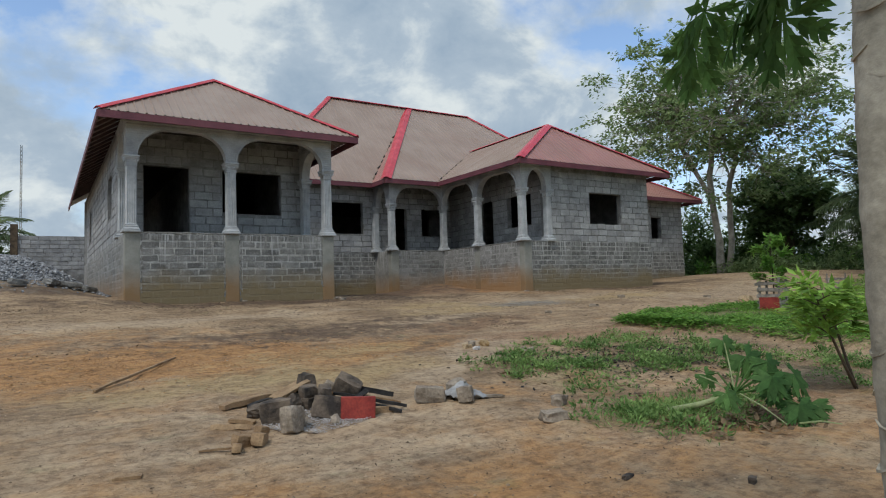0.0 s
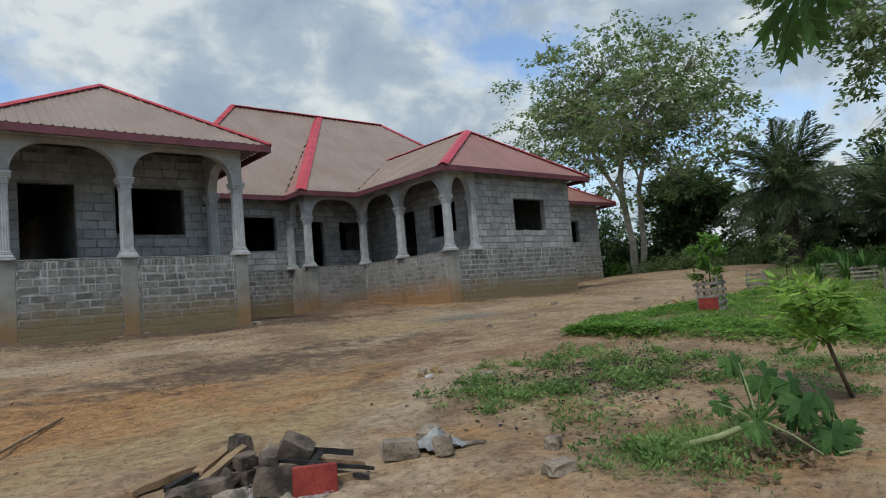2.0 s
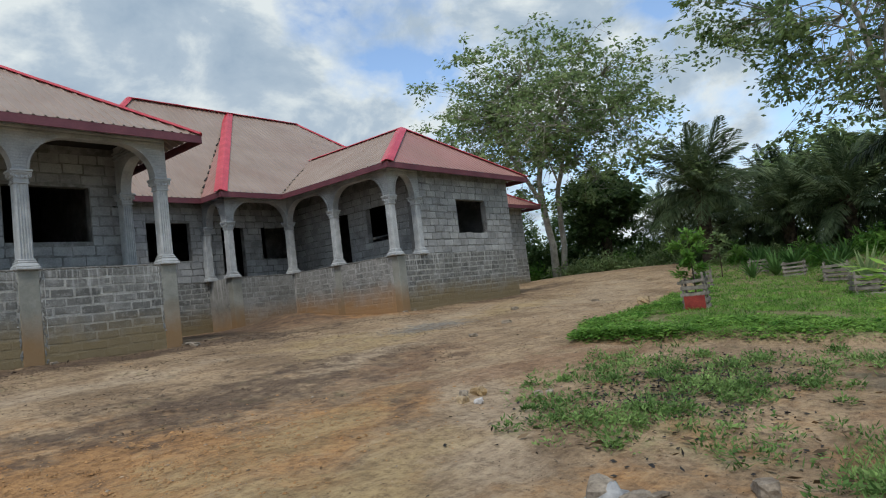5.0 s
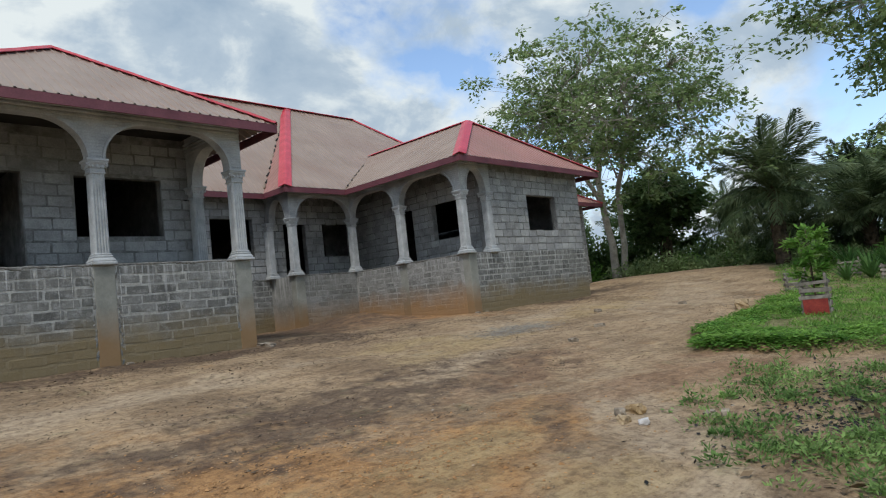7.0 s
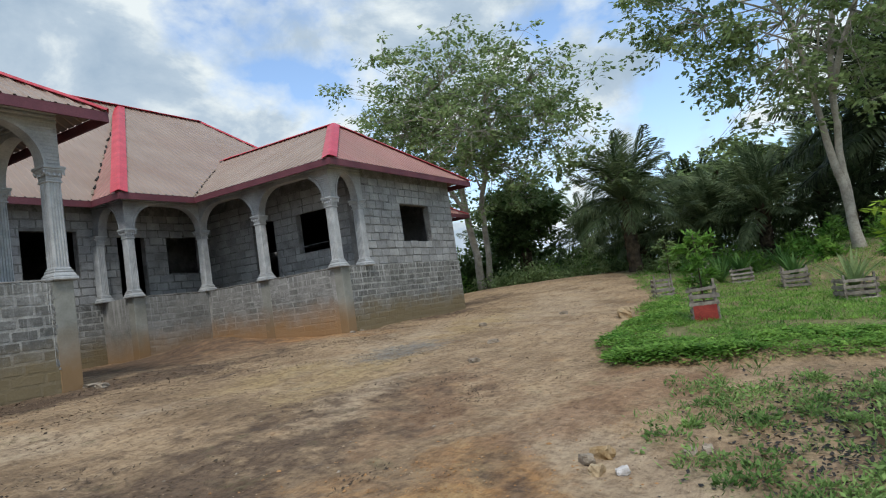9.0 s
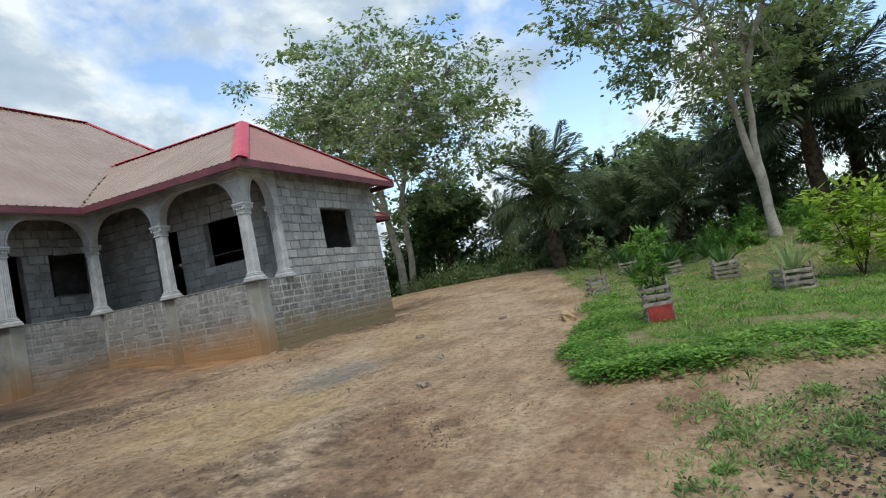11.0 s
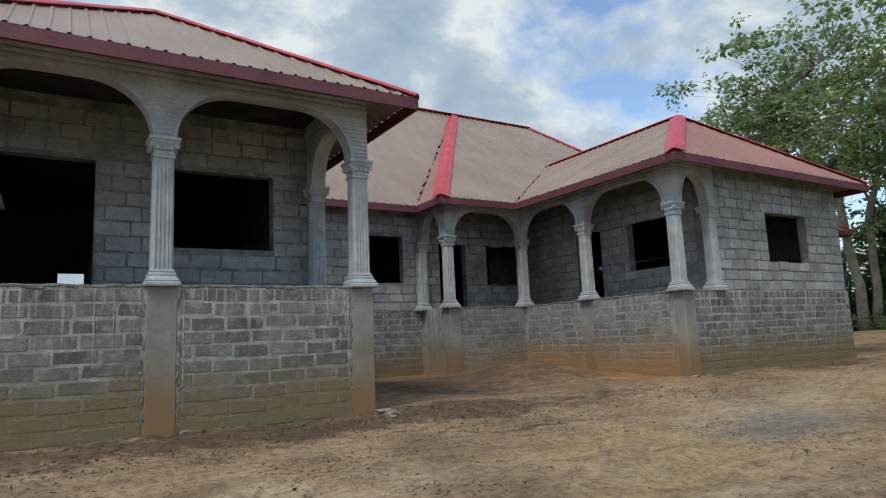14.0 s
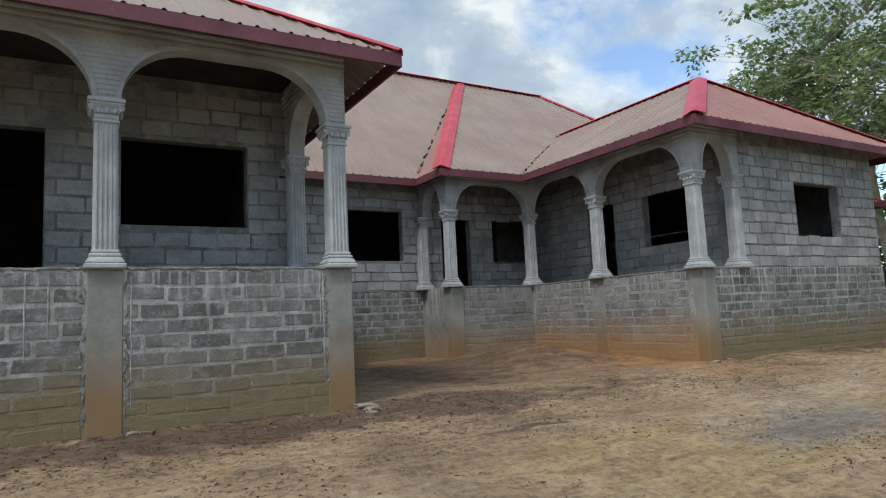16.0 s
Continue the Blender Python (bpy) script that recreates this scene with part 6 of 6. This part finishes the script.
    plank("stick", "thin pale stick on the earth", (-5.95, -11.75), (-5.68, -11.8), 0.018, 0.015, M_wood, 11, (0.012, 0.03))
    plank("firewood", "flat wooden offcut lying on the earth", (-6.52, -12.02), (-6.36, -12.06), 0.07, 0.02, M_wood, 12, (0.012, 0.012))
    plank("long_stick", "long thin bamboo pole lying on the clay", (-6.46, -9.32), (-5.42, -7.63), 0.028, 0.026, M_wood, 13, (0.025, 0.03))
    for i, (x, y, s, up, m) in enumerate(((-5.02, -11.02, 0.15, 0.07, M_hearth), (-4.98, -10.86, 0.17, 0.06, M_hearth), (-4.72, -11.1, 0.14, 0.17, M_hearth), (-4.55, -11.2, 0.13, 0.06, M_hearth),
                                          (-5.32, -11.0, 0.13, 0.05, M_hearth), (-4.38, -11.22, 0.11, 0.05, M_hearth), (-5.05, -11.42, 0.09, 0.04, M_pale_block), (-4.8, -11.52, 0.07, 0.03, M_pale_block), (-4.3, -10.92, 0.12, 0.05, M_hearth))):
        stone("hearth_rubble", "small sooty chunk of rubble in the hearth", "rubble", x, y, up, s * 1.2, s * 0.8, s * 0.8, (20 - i * 9, i * 13 - 40, i * 37), m, 120 + i, 0.3, "rubble in the hearth")
    for i, (p, q, m, up) in enumerate((((-5.35, -10.95), (-4.85, -10.8), M_char, (0.04, 0.14)), ((-5.2, -11.1), (-4.75, -10.75), M_wood, (0.14, 0.2)), ((-4.7, -11.35), (-4.3, -11.1), M_char, (0.06, 0.14)), ((-5.75, -11.2), (-5.45, -11.3), M_wood, (0.015, 0.02)), ((-4.5, -11.0), (-4.0, -11.05), M_char, (0.2, 0.06)))):
        plank("firewood", "half-burnt stick of firewood in the hearth", p, q, 0.045, 0.035, m, 140 + i, up, 20.0 * i)
    # second heap of blocks and rocks
    g2 = "pale blocks beside the hearth"
    stone("concrete_lump", "pale broken concrete block on bare earth", "block", -3.74, -11.32, 0.07, 0.34, 0.2, 0.17, (3, 4, -25), M_pale_block, 31, group=g2)
    stone("concrete_lump", "pale broken concrete block on bare earth", "block", -3.36, -11.22, 0.09, 0.24, 0.18, 0.22, (10, -12, 20), M_pale_block, 32, group=g2)
    stone("concrete_lump", "pale broken concrete block on bare earth", "block", -3.45, -11.5, 0.08, 0.22, 0.18, 0.18, (-8, 6, 50), M_pale_block, 33, group=g2)
    plank("cloth_strip", "pale strip lying on the earth", (-3.2, -11.4), (-2.95, -11.45), 0.05, 0.02, M_pale_block, 34)
    stone("rock", "rounded brown rock half sunk in earth", "rock", -2.66, -11.95, 0.04, 0.22, 0.16, 0.14, (0, 5, 30), M_pale_block, 35, 0.25)
    stone("rock", "rounded brown rock half sunk in earth", "rock", -3.15, -12.42, 0.03, 0.27, 0.17, 0.13, (4, 0, -10), M_pale_block, 36, 0.25)
    stone("rock", "dark stone lying on the earth", "rock", -3.1, -14.2, 0.02, 0.07, 0.06, 0.05, (0, 0, 30), M_hearth, 37, 0.3)
    stone("rock", "dark flat stone on the earth", "rock", -3.67, -13.69, 0.01, 0.11, 0.05, 0.035, (0, 0, 10), M_hearth, 38, 0.3)
    for i, (x, y, s, m) in enumerate(((-1.55, -8.78, 0.12, M_stone), (-1.38, -8.66, 0.12, M_pale_block), (-1.2, -8.72, 0.16, M_stone), (-1.5, -8.95, 0.09, M_ash), (-0.9, -9.3, 0.1, M_pale_block), (-0.85, -9.42, 0.1, M_pale_block))):
        stone("stone", "ochre stone lying on the path", "stone", x, y, s * 0.22, s, s * 0.75, s * 0.65, (5, 9, i * 40), m, 50 + i, 0.3, "stones on the path")
    for i, (x, y, sx, sy) in enumerate(((0.1, -0.1, 0.26, 0.14), (-2.5, -0.12, 0.12, 0.08), (7.0, 0.02, 0.24, 0.12), (7.5, 0.1, 0.16, 0.1))):
        stone("cement_splash", "pale splash of set cement at a pier foot", "cement", x, y, 0.012, sx, sy, 0.05, (0, 0, i * 13), M_pale_block, 80 + i, 0.3, "cement at the pier feet")
    stone("boulder", "rounded tan boulder at the grass edge", "rock", 9.6, -6.25, 0.09, 0.42, 0.3, 0.3, (0, 4, 20), M_stone, 60, 0.3)
    for i, (x, y) in enumerate(((8.0, -3.2), (3.0, -5.5), (5.2, -4.8), (10.5, -4.4), (0.1, -0.35))):
        stone("stone", "small grey stone on the track", "stone", x, y, 0.02, 0.2, 0.15, 0.09, (0, 0, i * 50), M_pale_block, 70 + i, 0.3, "stones on the track")


hearth()


def plastic_sheet():
    """A torn pale plastic sack crumpled over the concrete lumps."""
    cx, cy = -3.36, -11.3
    n = 16
    v, f = [], []
    for j in range(n + 1):
        for i in range(n + 1):
            u, w = i / n - 0.5, j / n - 0.5
            x, y = cx + 0.4 * u, cy + 0.34 * w
            fold = 0.035 * noise.noise(Vector((u * 7, w * 7, 2.0))) + 0.02 * abs(noise.noise(Vector((u * 15, w * 4, 5.0))))
            v.append((x + fold, y, ground_h(x, y) + 0.03 + 0.14 * math.exp(-(u * u + w * w) * 9) + fold))
    f = [(j * (n + 1) + i, j * (n + 1) + i + 1, (j + 1) * (n + 1) + i + 1, (j + 1) * (n + 1) + i) for j in range(n) for i in range(n)]
    ob = link_mesh("plastic_sack", v, f, M_sack, smooth=True)
    thick = ob.modifiers.new("thickness", "SOLIDIFY")
    thick.thickness = 0.004
    tagged(ob, "crumpled pale grey plastic sack over concrete lumps", "sack")


plastic_sheet()


def gravel_heap():
    rng = random.Random(8)
    cx, cy = -8.3, 4.4
    v, f = [], []

    def height(x, y):
        d = math.hypot((x - cx) / 2.9, (y - cy) / 2.0)
        return max(0.0, 1 - d) * 0.5 * (1 + 0.25 * noise.noise(Vector((x, y, 0)) * 0.9))
    n = 40
    for j in range(n + 1):
        for i in range(n + 1):
            x, y = cx - 3.2 + 6.4 * i / n, cy - 2.3 + 4.6 * j / n
            v.append((x, y, ground_z(x, y) + height(x, y) - 0.06))
    f = [(j * (n + 1) + i, j * (n + 1) + i + 1, (j + 1) * (n + 1) + i + 1, (j + 1) * (n + 1) + i) for j in range(n) for i in range(n)]
    for k in range(5200):
        x, y = cx + rng.gauss(0, 1.3), cy + rng.gauss(-0.3, 0.95)
        s = rng.uniform(0.02, 0.055) * (1.9 if rng.random() < 0.06 else 1)
        z = ground_z(x, y) + height(x, y) + s * 0.2
        b = len(v)
        v += [(x + s * rng.uniform(.6, 1.2) * dx, y + s * rng.uniform(.6, 1.2) * dy, z + s * rng.uniform(.5, 1.0) * dz) for dx, dy, dz in ((1, 0, 0), (0, 1, 0), (-1, 0, 0), (0, -1, 0), (0.1, 0, 1), (0, 0, -1))]
        f += [tuple(b + q for q in tri) for tri in ((0, 1, 4), (1, 2, 4), (2, 3, 4), (3, 0, 4), (1, 0, 5), (2, 1, 5), (3, 2, 5), (0, 3, 5))]
    ob = link_mesh("gravel_heap", v, f, M_gravel)
    tagged(ob, "heap of grey crushed gravel beside the wing", "gravel", kind="stuff")
    for i, (x, y, s, rz) in enumerate(((-6.3, 2.6, 0.6, 10), (-6.7, 2.1, 0.45, 60), (-7.4, 1.8, 0.4, 20), (-5.8, 2.9, 0.35, 40), (-8.0, 1.7, 0.5, -20))):
        stone("rubble_slab", "flat grey rubble slab by the gravel heap", "rubble", x, y, 0.1, s, s * 0.6, 0.14, (6, 8, rz), M_lip, 90 + i, 0.2, "rubble by the heap")


gravel_heap()


def boundary():
    y, x0, x1 = 24.0, -8.2, -4.0
    zt = 3.75
    wl = wall("boundary_wall", "grey block boundary wall at the back of the yard", "-y", y, x0, x1, 0.8, zt, 0.2, [], M_mortar)
    courses(wl, "-y", y, x0, -4.6, 1.9, zt, [], 0.46, 0.232, M_block, 30)
    bm = bmesh.new()
    add_box(bm, -8.35, -8.0, y - 0.12, y + 0.25, 0.8, 4.35, 0.02)
    tagged(part("gate_pier", bm, M_palm_bark), "dark narrow pier standing at the boundary wall", "pier")
    # lattice mast far away
    x, y, top, base = -10.55, 133.0, 31.5, 1.0
    root = empty("radio_mast", x, y, base, "slender red and white lattice mast in the distance", "mast")
    for s in range(10):
        t = Tubes()
        z0, z1 = (top - base) * s / 10, (top - base) * (s + 1) / 10
        for k in range(3):
            a = k * 2.094
            t.tube([(0.2 * math.cos(a), 0.2 * math.sin(a), z0), (0.2 * math.cos(a), 0.2 * math.sin(a), z1)], [0.06, 0.06], 4)
            b = a + 2.094
            for q in range(4):
                u0, u1 = z0 + (z1 - z0) * q / 4, z0 + (z1 - z0) * (q + 1) / 4
                t.tube([(0.2 * math.cos(a), 0.2 * math.sin(a), u0), (0.2 * math.cos(b), 0.2 * math.sin(b), u1)], [0.035, 0.035], 3)
        t.ob("mast_section", M_gravel if s % 2 else M_pale_block, root)


boundary()

# ---- weeds, grass and crumbs ----


def grass():
    rng = random.Random(12)
    t, low, dry = Tubes(), Tubes(), Tubes()

    def tuft(tt, x, y, n, length, width, spread):
        z = ground_h(x, y)
        for k in range(n):
            a = rng.uniform(0, 6.28)
            ln = length * rng.uniform(0.5, 1.3)
            up = rng.uniform(0.35, 1.5)
            tt.leaf((x + rng.gauss(0, spread), y + rng.gauss(0, spread), z), (math.cos(a), math.sin(a), up), (rng.gauss(0, .3), rng.gauss(0, .3), 1), ln, width * rng.uniform(0.7, 1.3))

    def broad(tt, x, y, n, size):
        z = ground_h(x, y)
        for k in range(n):
            a = rng.uniform(0, 6.28)
            r, h = size * rng.uniform(0.1, 0.9), size * rng.uniform(0.15, 1.0)
            p = (x + r * math.cos(a), y + r * math.sin(a), z + h * 0.8)
            tt.leaf(p, (math.cos(a), math.sin(a), rng.uniform(-0.4, 0.5)), (rng.gauss(0, .3), rng.gauss(0, .3), 1), size * rng.uniform(0.4, 0.8), size * rng.uniform(0.25, 0.45))

    made = 0
    while made < 11000:                        # planted grass
        d = 14 * rng.random() ** 1.5
        x, y = 2.3 + d * rng.random() * 1.9, -6.2 - rng.random() * (4 + d * 0.75)
        g = planted(x, y)
        if rng.random() > g:
            continue
        dist = math.hypot(x + 5, y + 10)
        edge = 1.0 if (x - bank_edge(y) < 1.6 or grass_edge(x) - y < 1.1) else 0.34
        if rng.random() > edge + 0.7 * noise.noise(Vector((x, y, 0)) * 0.7) - (0.15 if edge == 1.0 else 0.0):
            continue
        made += 1
        if edge == 1.0 or rng.random() < 0.4:
            broad(t, x, y, 8, rng.uniform(0.05, 0.17) * (0.8 + 0.5 * noise.noise(Vector((x, y, 9.0)) * 1.6)) if edge == 1.0 else 0.07)
        else:
            tuft(t, x, y, 7, 0.1, 0.012, 0.05)
    for k in range(18000):                     # farther lawn
        x, y = 7 + 23 * rng.random() ** 1.4, rng.uniform(-19, -3)
        if rng.random() < planted(x, y) * (0.75 + 0.6 * noise.noise(Vector((x, y, 3.0)) * 0.6)):
            if rng.random() < 0.3:
                broad(t, x, y, 4, rng.uniform(0.05, 0.11))
            else:
                tuft(t, x, y, 5, rng.uniform(0.08, 0.16), 0.02, 0.06)
    tagged(t.ob("grass", M_grass), "bright green grass and broadleaf weeds", "grass", kind="stuff")
    def mound(tt, x, y, r, h, n):
        """A fuzzy cushion of small leaves."""
        z = ground_h(x, y)
        for k in range(n):
            a, q = rng.uniform(0, 6.28), math.sqrt(rng.random())
            p = (x + r * q * math.cos(a), y + r * q * math.sin(a), z + h * (1 - q * q) * rng.uniform(0.25, 1.0) + 0.006)
            tt.leaf(p, (math.cos(a) + rng.gauss(0, .6), math.sin(a) + rng.gauss(0, .6), rng.uniform(0.0, 1.4)), (rng.gauss(0, .5), rng.gauss(0, .5), 1), rng.uniform(0.03, 0.075), rng.uniform(0.012, 0.03))

    made = 0
    while made < 270:                          # cushions of weed on the bare soil
        x, y = rng.uniform(-3, 3.5), rng.uniform(-13.6, -8.4)
        if rng.random() > weeds(x, y) ** 1.2 * max(0.1, 0.5 + 1.3 * noise.noise(Vector((x * 2.1, y * 2.1, 21.0)))):
            continue
        made += 1
        mound(low, x, y, rng.uniform(0.06, 0.2), rng.uniform(0.05, 0.15), rng.randint(22, 70))
    for k in range(46):                        # single weeds along the foot of the bank
        x = rng.uniform(2.6, 9.5)
        y = grass_edge(x) - 0.0 - rng.uniform(0.0, 0.2) if x > 9 else -8.0 - 0.35 * rng.random() + rng.uniform(-0.9, 0.1)
        tuft(low, x - 1.5, y - 0.6, 9, rng.uniform(0.1, 0.2), 0.02, 0.03)
    made = 0
    while made < 950:                         # thin weeds on the bare soil
        x, y = rng.uniform(-3, 3.5), rng.uniform(-13.6, -8.4)
        if rng.random() > weeds(x, y) ** 1.5 * max(0.16, 0.5 + 1.3 * noise.noise(Vector((x * 2.1, y * 2.1, 21.0)))):
            continue
        made += 1
        if rng.random() < 0.4:
            broad(low, x, y, rng.randint(4, 8), rng.uniform(0.03, 0.08))
        else:
            tuft(low, x, y, 8, rng.uniform(0.04, 0.11), 0.012, 0.05)
    for k in range(260):
        x, y = rng.gauss(-1.95, 0.35), rng.gauss(-12.75, 0.2)
        tuft(low, x, y, 7, 0.11, 0.008, 0.04)
    tagged(low.ob("weeds", M_weed), "scattered small dull green weeds on bare soil", "weeds", kind="stuff")
    for k in range(420):
        x, y = rng.gauss(-1.7, 0.5), rng.gauss(-13.3, 0.22)
        if rng.random() < 0.45:
            x, y = rng.uniform(-2.5, 2), rng.uniform(-12.4, -9.4)
        z = ground_h(x, y)
        dry.leaf((x, y, z + 0.012 + 0.02 * rng.random()), (rng.gauss(0, 1), rng.gauss(0, 1), 0.2), (rng.gauss(0, .5), rng.gauss(0, .5), 1), rng.uniform(0.05, 0.13), rng.uniform(0.03, 0.06))
    tagged(dry.ob("leaf_litter", M_dry), "dry brown fallen leaves on the soil", "litter", kind="stuff")


grass()


def crumbs():
    rng = random.Random(14)
    v, f = [], []
    for k in range(17000):
        if rng.random() < 0.55:
            x, y = rng.uniform(-9, 3), -14.5 + 13 * rng.random() ** 1.2
        else:
            x, y = rng.uniform(-8, 14), rng.uniform(-9, 0)
        if planted(x, y) > 0.5 or math.hypot(x + 6.5, y + 16) < 0.6:
            continue
        s = rng.uniform(0.004, 0.011) * (2.2 if rng.random() < 0.03 else 1)
        z = ground_h(x, y) + s * 0.1
        b = len(v)
        v += [(x + s * rng.uniform(.6, 1.3) * dx, y + s * rng.uniform(.6, 1.3) * dy, z + s * rng.uniform(.4, .9) * dz) for dx, dy, dz in ((1, 0, 0), (0, 1, 0), (-1, 0, 0), (0, -1, 0), (0.1, 0, 1))]
        f += [tuple(b + q for q in tri) for tri in ((0, 1, 4), (1, 2, 4), (2, 3, 4), (3, 0, 4))]
    for k in range(1500):                      # darker clods along the ruts
        x, y = rng.uniform(-9, 13), -8.5 + 8.2 * rng.random()
        if noise.noise(Vector((x * 0.5, y * 1.5, 5.0))) < 0.05 or planted(x, y) > 0.4:
            continue
        s = rng.uniform(0.005, 0.016)
        z = ground_h(x, y)
        b = len(v)
        v += [(x + s * rng.uniform(.6, 1.6) * dx, y + s * rng.uniform(.6, 1.3) * dy, z + s * rng.uniform(.3, .7) * dz) for dx, dy, dz in ((1, 0, 0), (0, 1, 0), (-1, 0, 0), (0, -1, 0), (0.1, 0, 1))]
        f += [tuple(b + q for q in tri) for tri in ((0, 1, 4), (1, 2, 4), (2, 3, 4), (3, 0, 4))]
    tagged(link_mesh("soil_crumbs", v, f, M_pebble), "loose clods and pebbles on trodden earth", "pebbles", kind="stuff")
    for name, label, mat, cx, cy, rx, ry, count in (("clay_clods", "loose orange clay clods on the dug patch", M_clod, -5.4, -7.9, 1.9, 0.7, 6500), ("track_gravel", "grey gravel trodden into the track", M_lip, 4.2, -3.45, 0.75, 0.28, 1100), ("damp_gravel", "dark damp gravel by the porch corner", M_flake, 1.3, -0.55, 0.55, 0.35, 1300),
                                                    ("track_gravel", "pale chips trodden into the earth", M_pale_block, -0.5, -4.5, 4.0, 2.4, 420)):
        v, f = [], []
        for k in range(count):
            x, y = rng.gauss(cx, rx), rng.gauss(cy, ry)
            s = rng.uniform(0.006, 0.016) * (2.0 if rng.random() < 0.05 else 1)
            z = ground_h(x, y)
            b = len(v)
            v += [(x + s * rng.uniform(.6, 1.4) * dx, y + s * rng.uniform(.6, 1.3) * dy, z + s * rng.uniform(.3, .7) * dz) for dx, dy, dz in ((1, 0, 0), (0, 1, 0), (-1, 0, 0), (0, -1, 0), (0.1, 0, 1))]
            f += [tuple(b + q for q in tri) for tri in ((0, 1, 4), (1, 2, 4), (2, 3, 4), (3, 0, 4))]
        tagged(link_mesh(name, v, f, mat), label, "gravel", kind="stuff")
    t = Tubes()
    for k in range(2200):
        x, y = rng.gauss(0.1, 1.1), rng.gauss(-10.6, 0.55)
        s = rng.uniform(0.014, 0.04)
        t.leaf((x, y, ground_h(x, y) + 0.01), (rng.gauss(0, 1), rng.gauss(0, 1), 0.2), (rng.gauss(0, .4), rng.gauss(0, .4), 1), s * 1.6, s)
    tagged(t.ob("charcoal_bits", M_char), "black charcoal bits among the weeds", "charcoal", kind="stuff")


crumbs()


def soil_flakes():
    """Dark crumbled litter pressed into the earth, thick along the walls and the ruts."""
    rng = random.Random(15)
    t = Tubes()
    made = 0
    while made < 15000:
        x, y = rng.uniform(-9, 14), -7.5 + 7.6 * rng.random() ** 0.75
        near = smooth01(-3.2, -0.8, y) * (0.9 if x < 5 else 0.4)
        if rng.random() > near + 1.6 * noise.noise(Vector((x * 0.45, y * 1.3, 2.0))):
            continue
        if planted(x, y) > 0.3:
            continue
        made += 1
        s = rng.uniform(0.006, 0.02) * (1.8 if rng.random() < 0.1 else 1)
        t.leaf((x, y, ground_h(x, y) + 0.004), (rng.gauss(0, 1.2), rng.gauss(0, .6), 0.1), (rng.gauss(0, .3), rng.gauss(0, .3), 1), s * 2.0, s, 0.3)
    for k in range(2400):
        x, y = rng.gauss(-3.4, 1.6), rng.gauss(-12.7, 1.2)
        s = rng.uniform(0.004, 0.012)
        t.leaf((x, y, ground_h(x, y) + 0.006), (rng.gauss(0, 1), rng.gauss(0, 1), 0.15), (rng.gauss(0, .3), rng.gauss(0, .3), 1), s * 2.0, s, 0.3)
    for k in range(340):                       # crusts of dried mud broken up by wheels and feet
        cx, cy = rng.uniform(-8, 7), -7.4 + 7.2 * rng.random()
        if noise.noise(Vector((cx * 0.4, cy * 0.9, 8.0))) < -0.05:
            continue
        for j in range(rng.randint(6, 26)):
            x, y = cx + rng.gauss(0, 0.22), cy + rng.gauss(0, 0.07)
            s = rng.uniform(0.012, 0.04)
            t.leaf((x, y, ground_h(x, y) + 0.005), (rng.gauss(1, .4), rng.gauss(0.2, .3), rng.uniform(0.0, 0.22)), (rng.gauss(0, .25), rng.gauss(0, .25), 1), s * 1.9, s * rng.uniform(0.25, 0.6), 0.3)
    tagged(t.ob("soil_litter", M_flake), "dark crumbled litter strewn over the earth", "litter", kind="stuff")


soil_flakes()

# ---- block courses on the walls ----
for job in PENDING:
    lay_courses(*job)
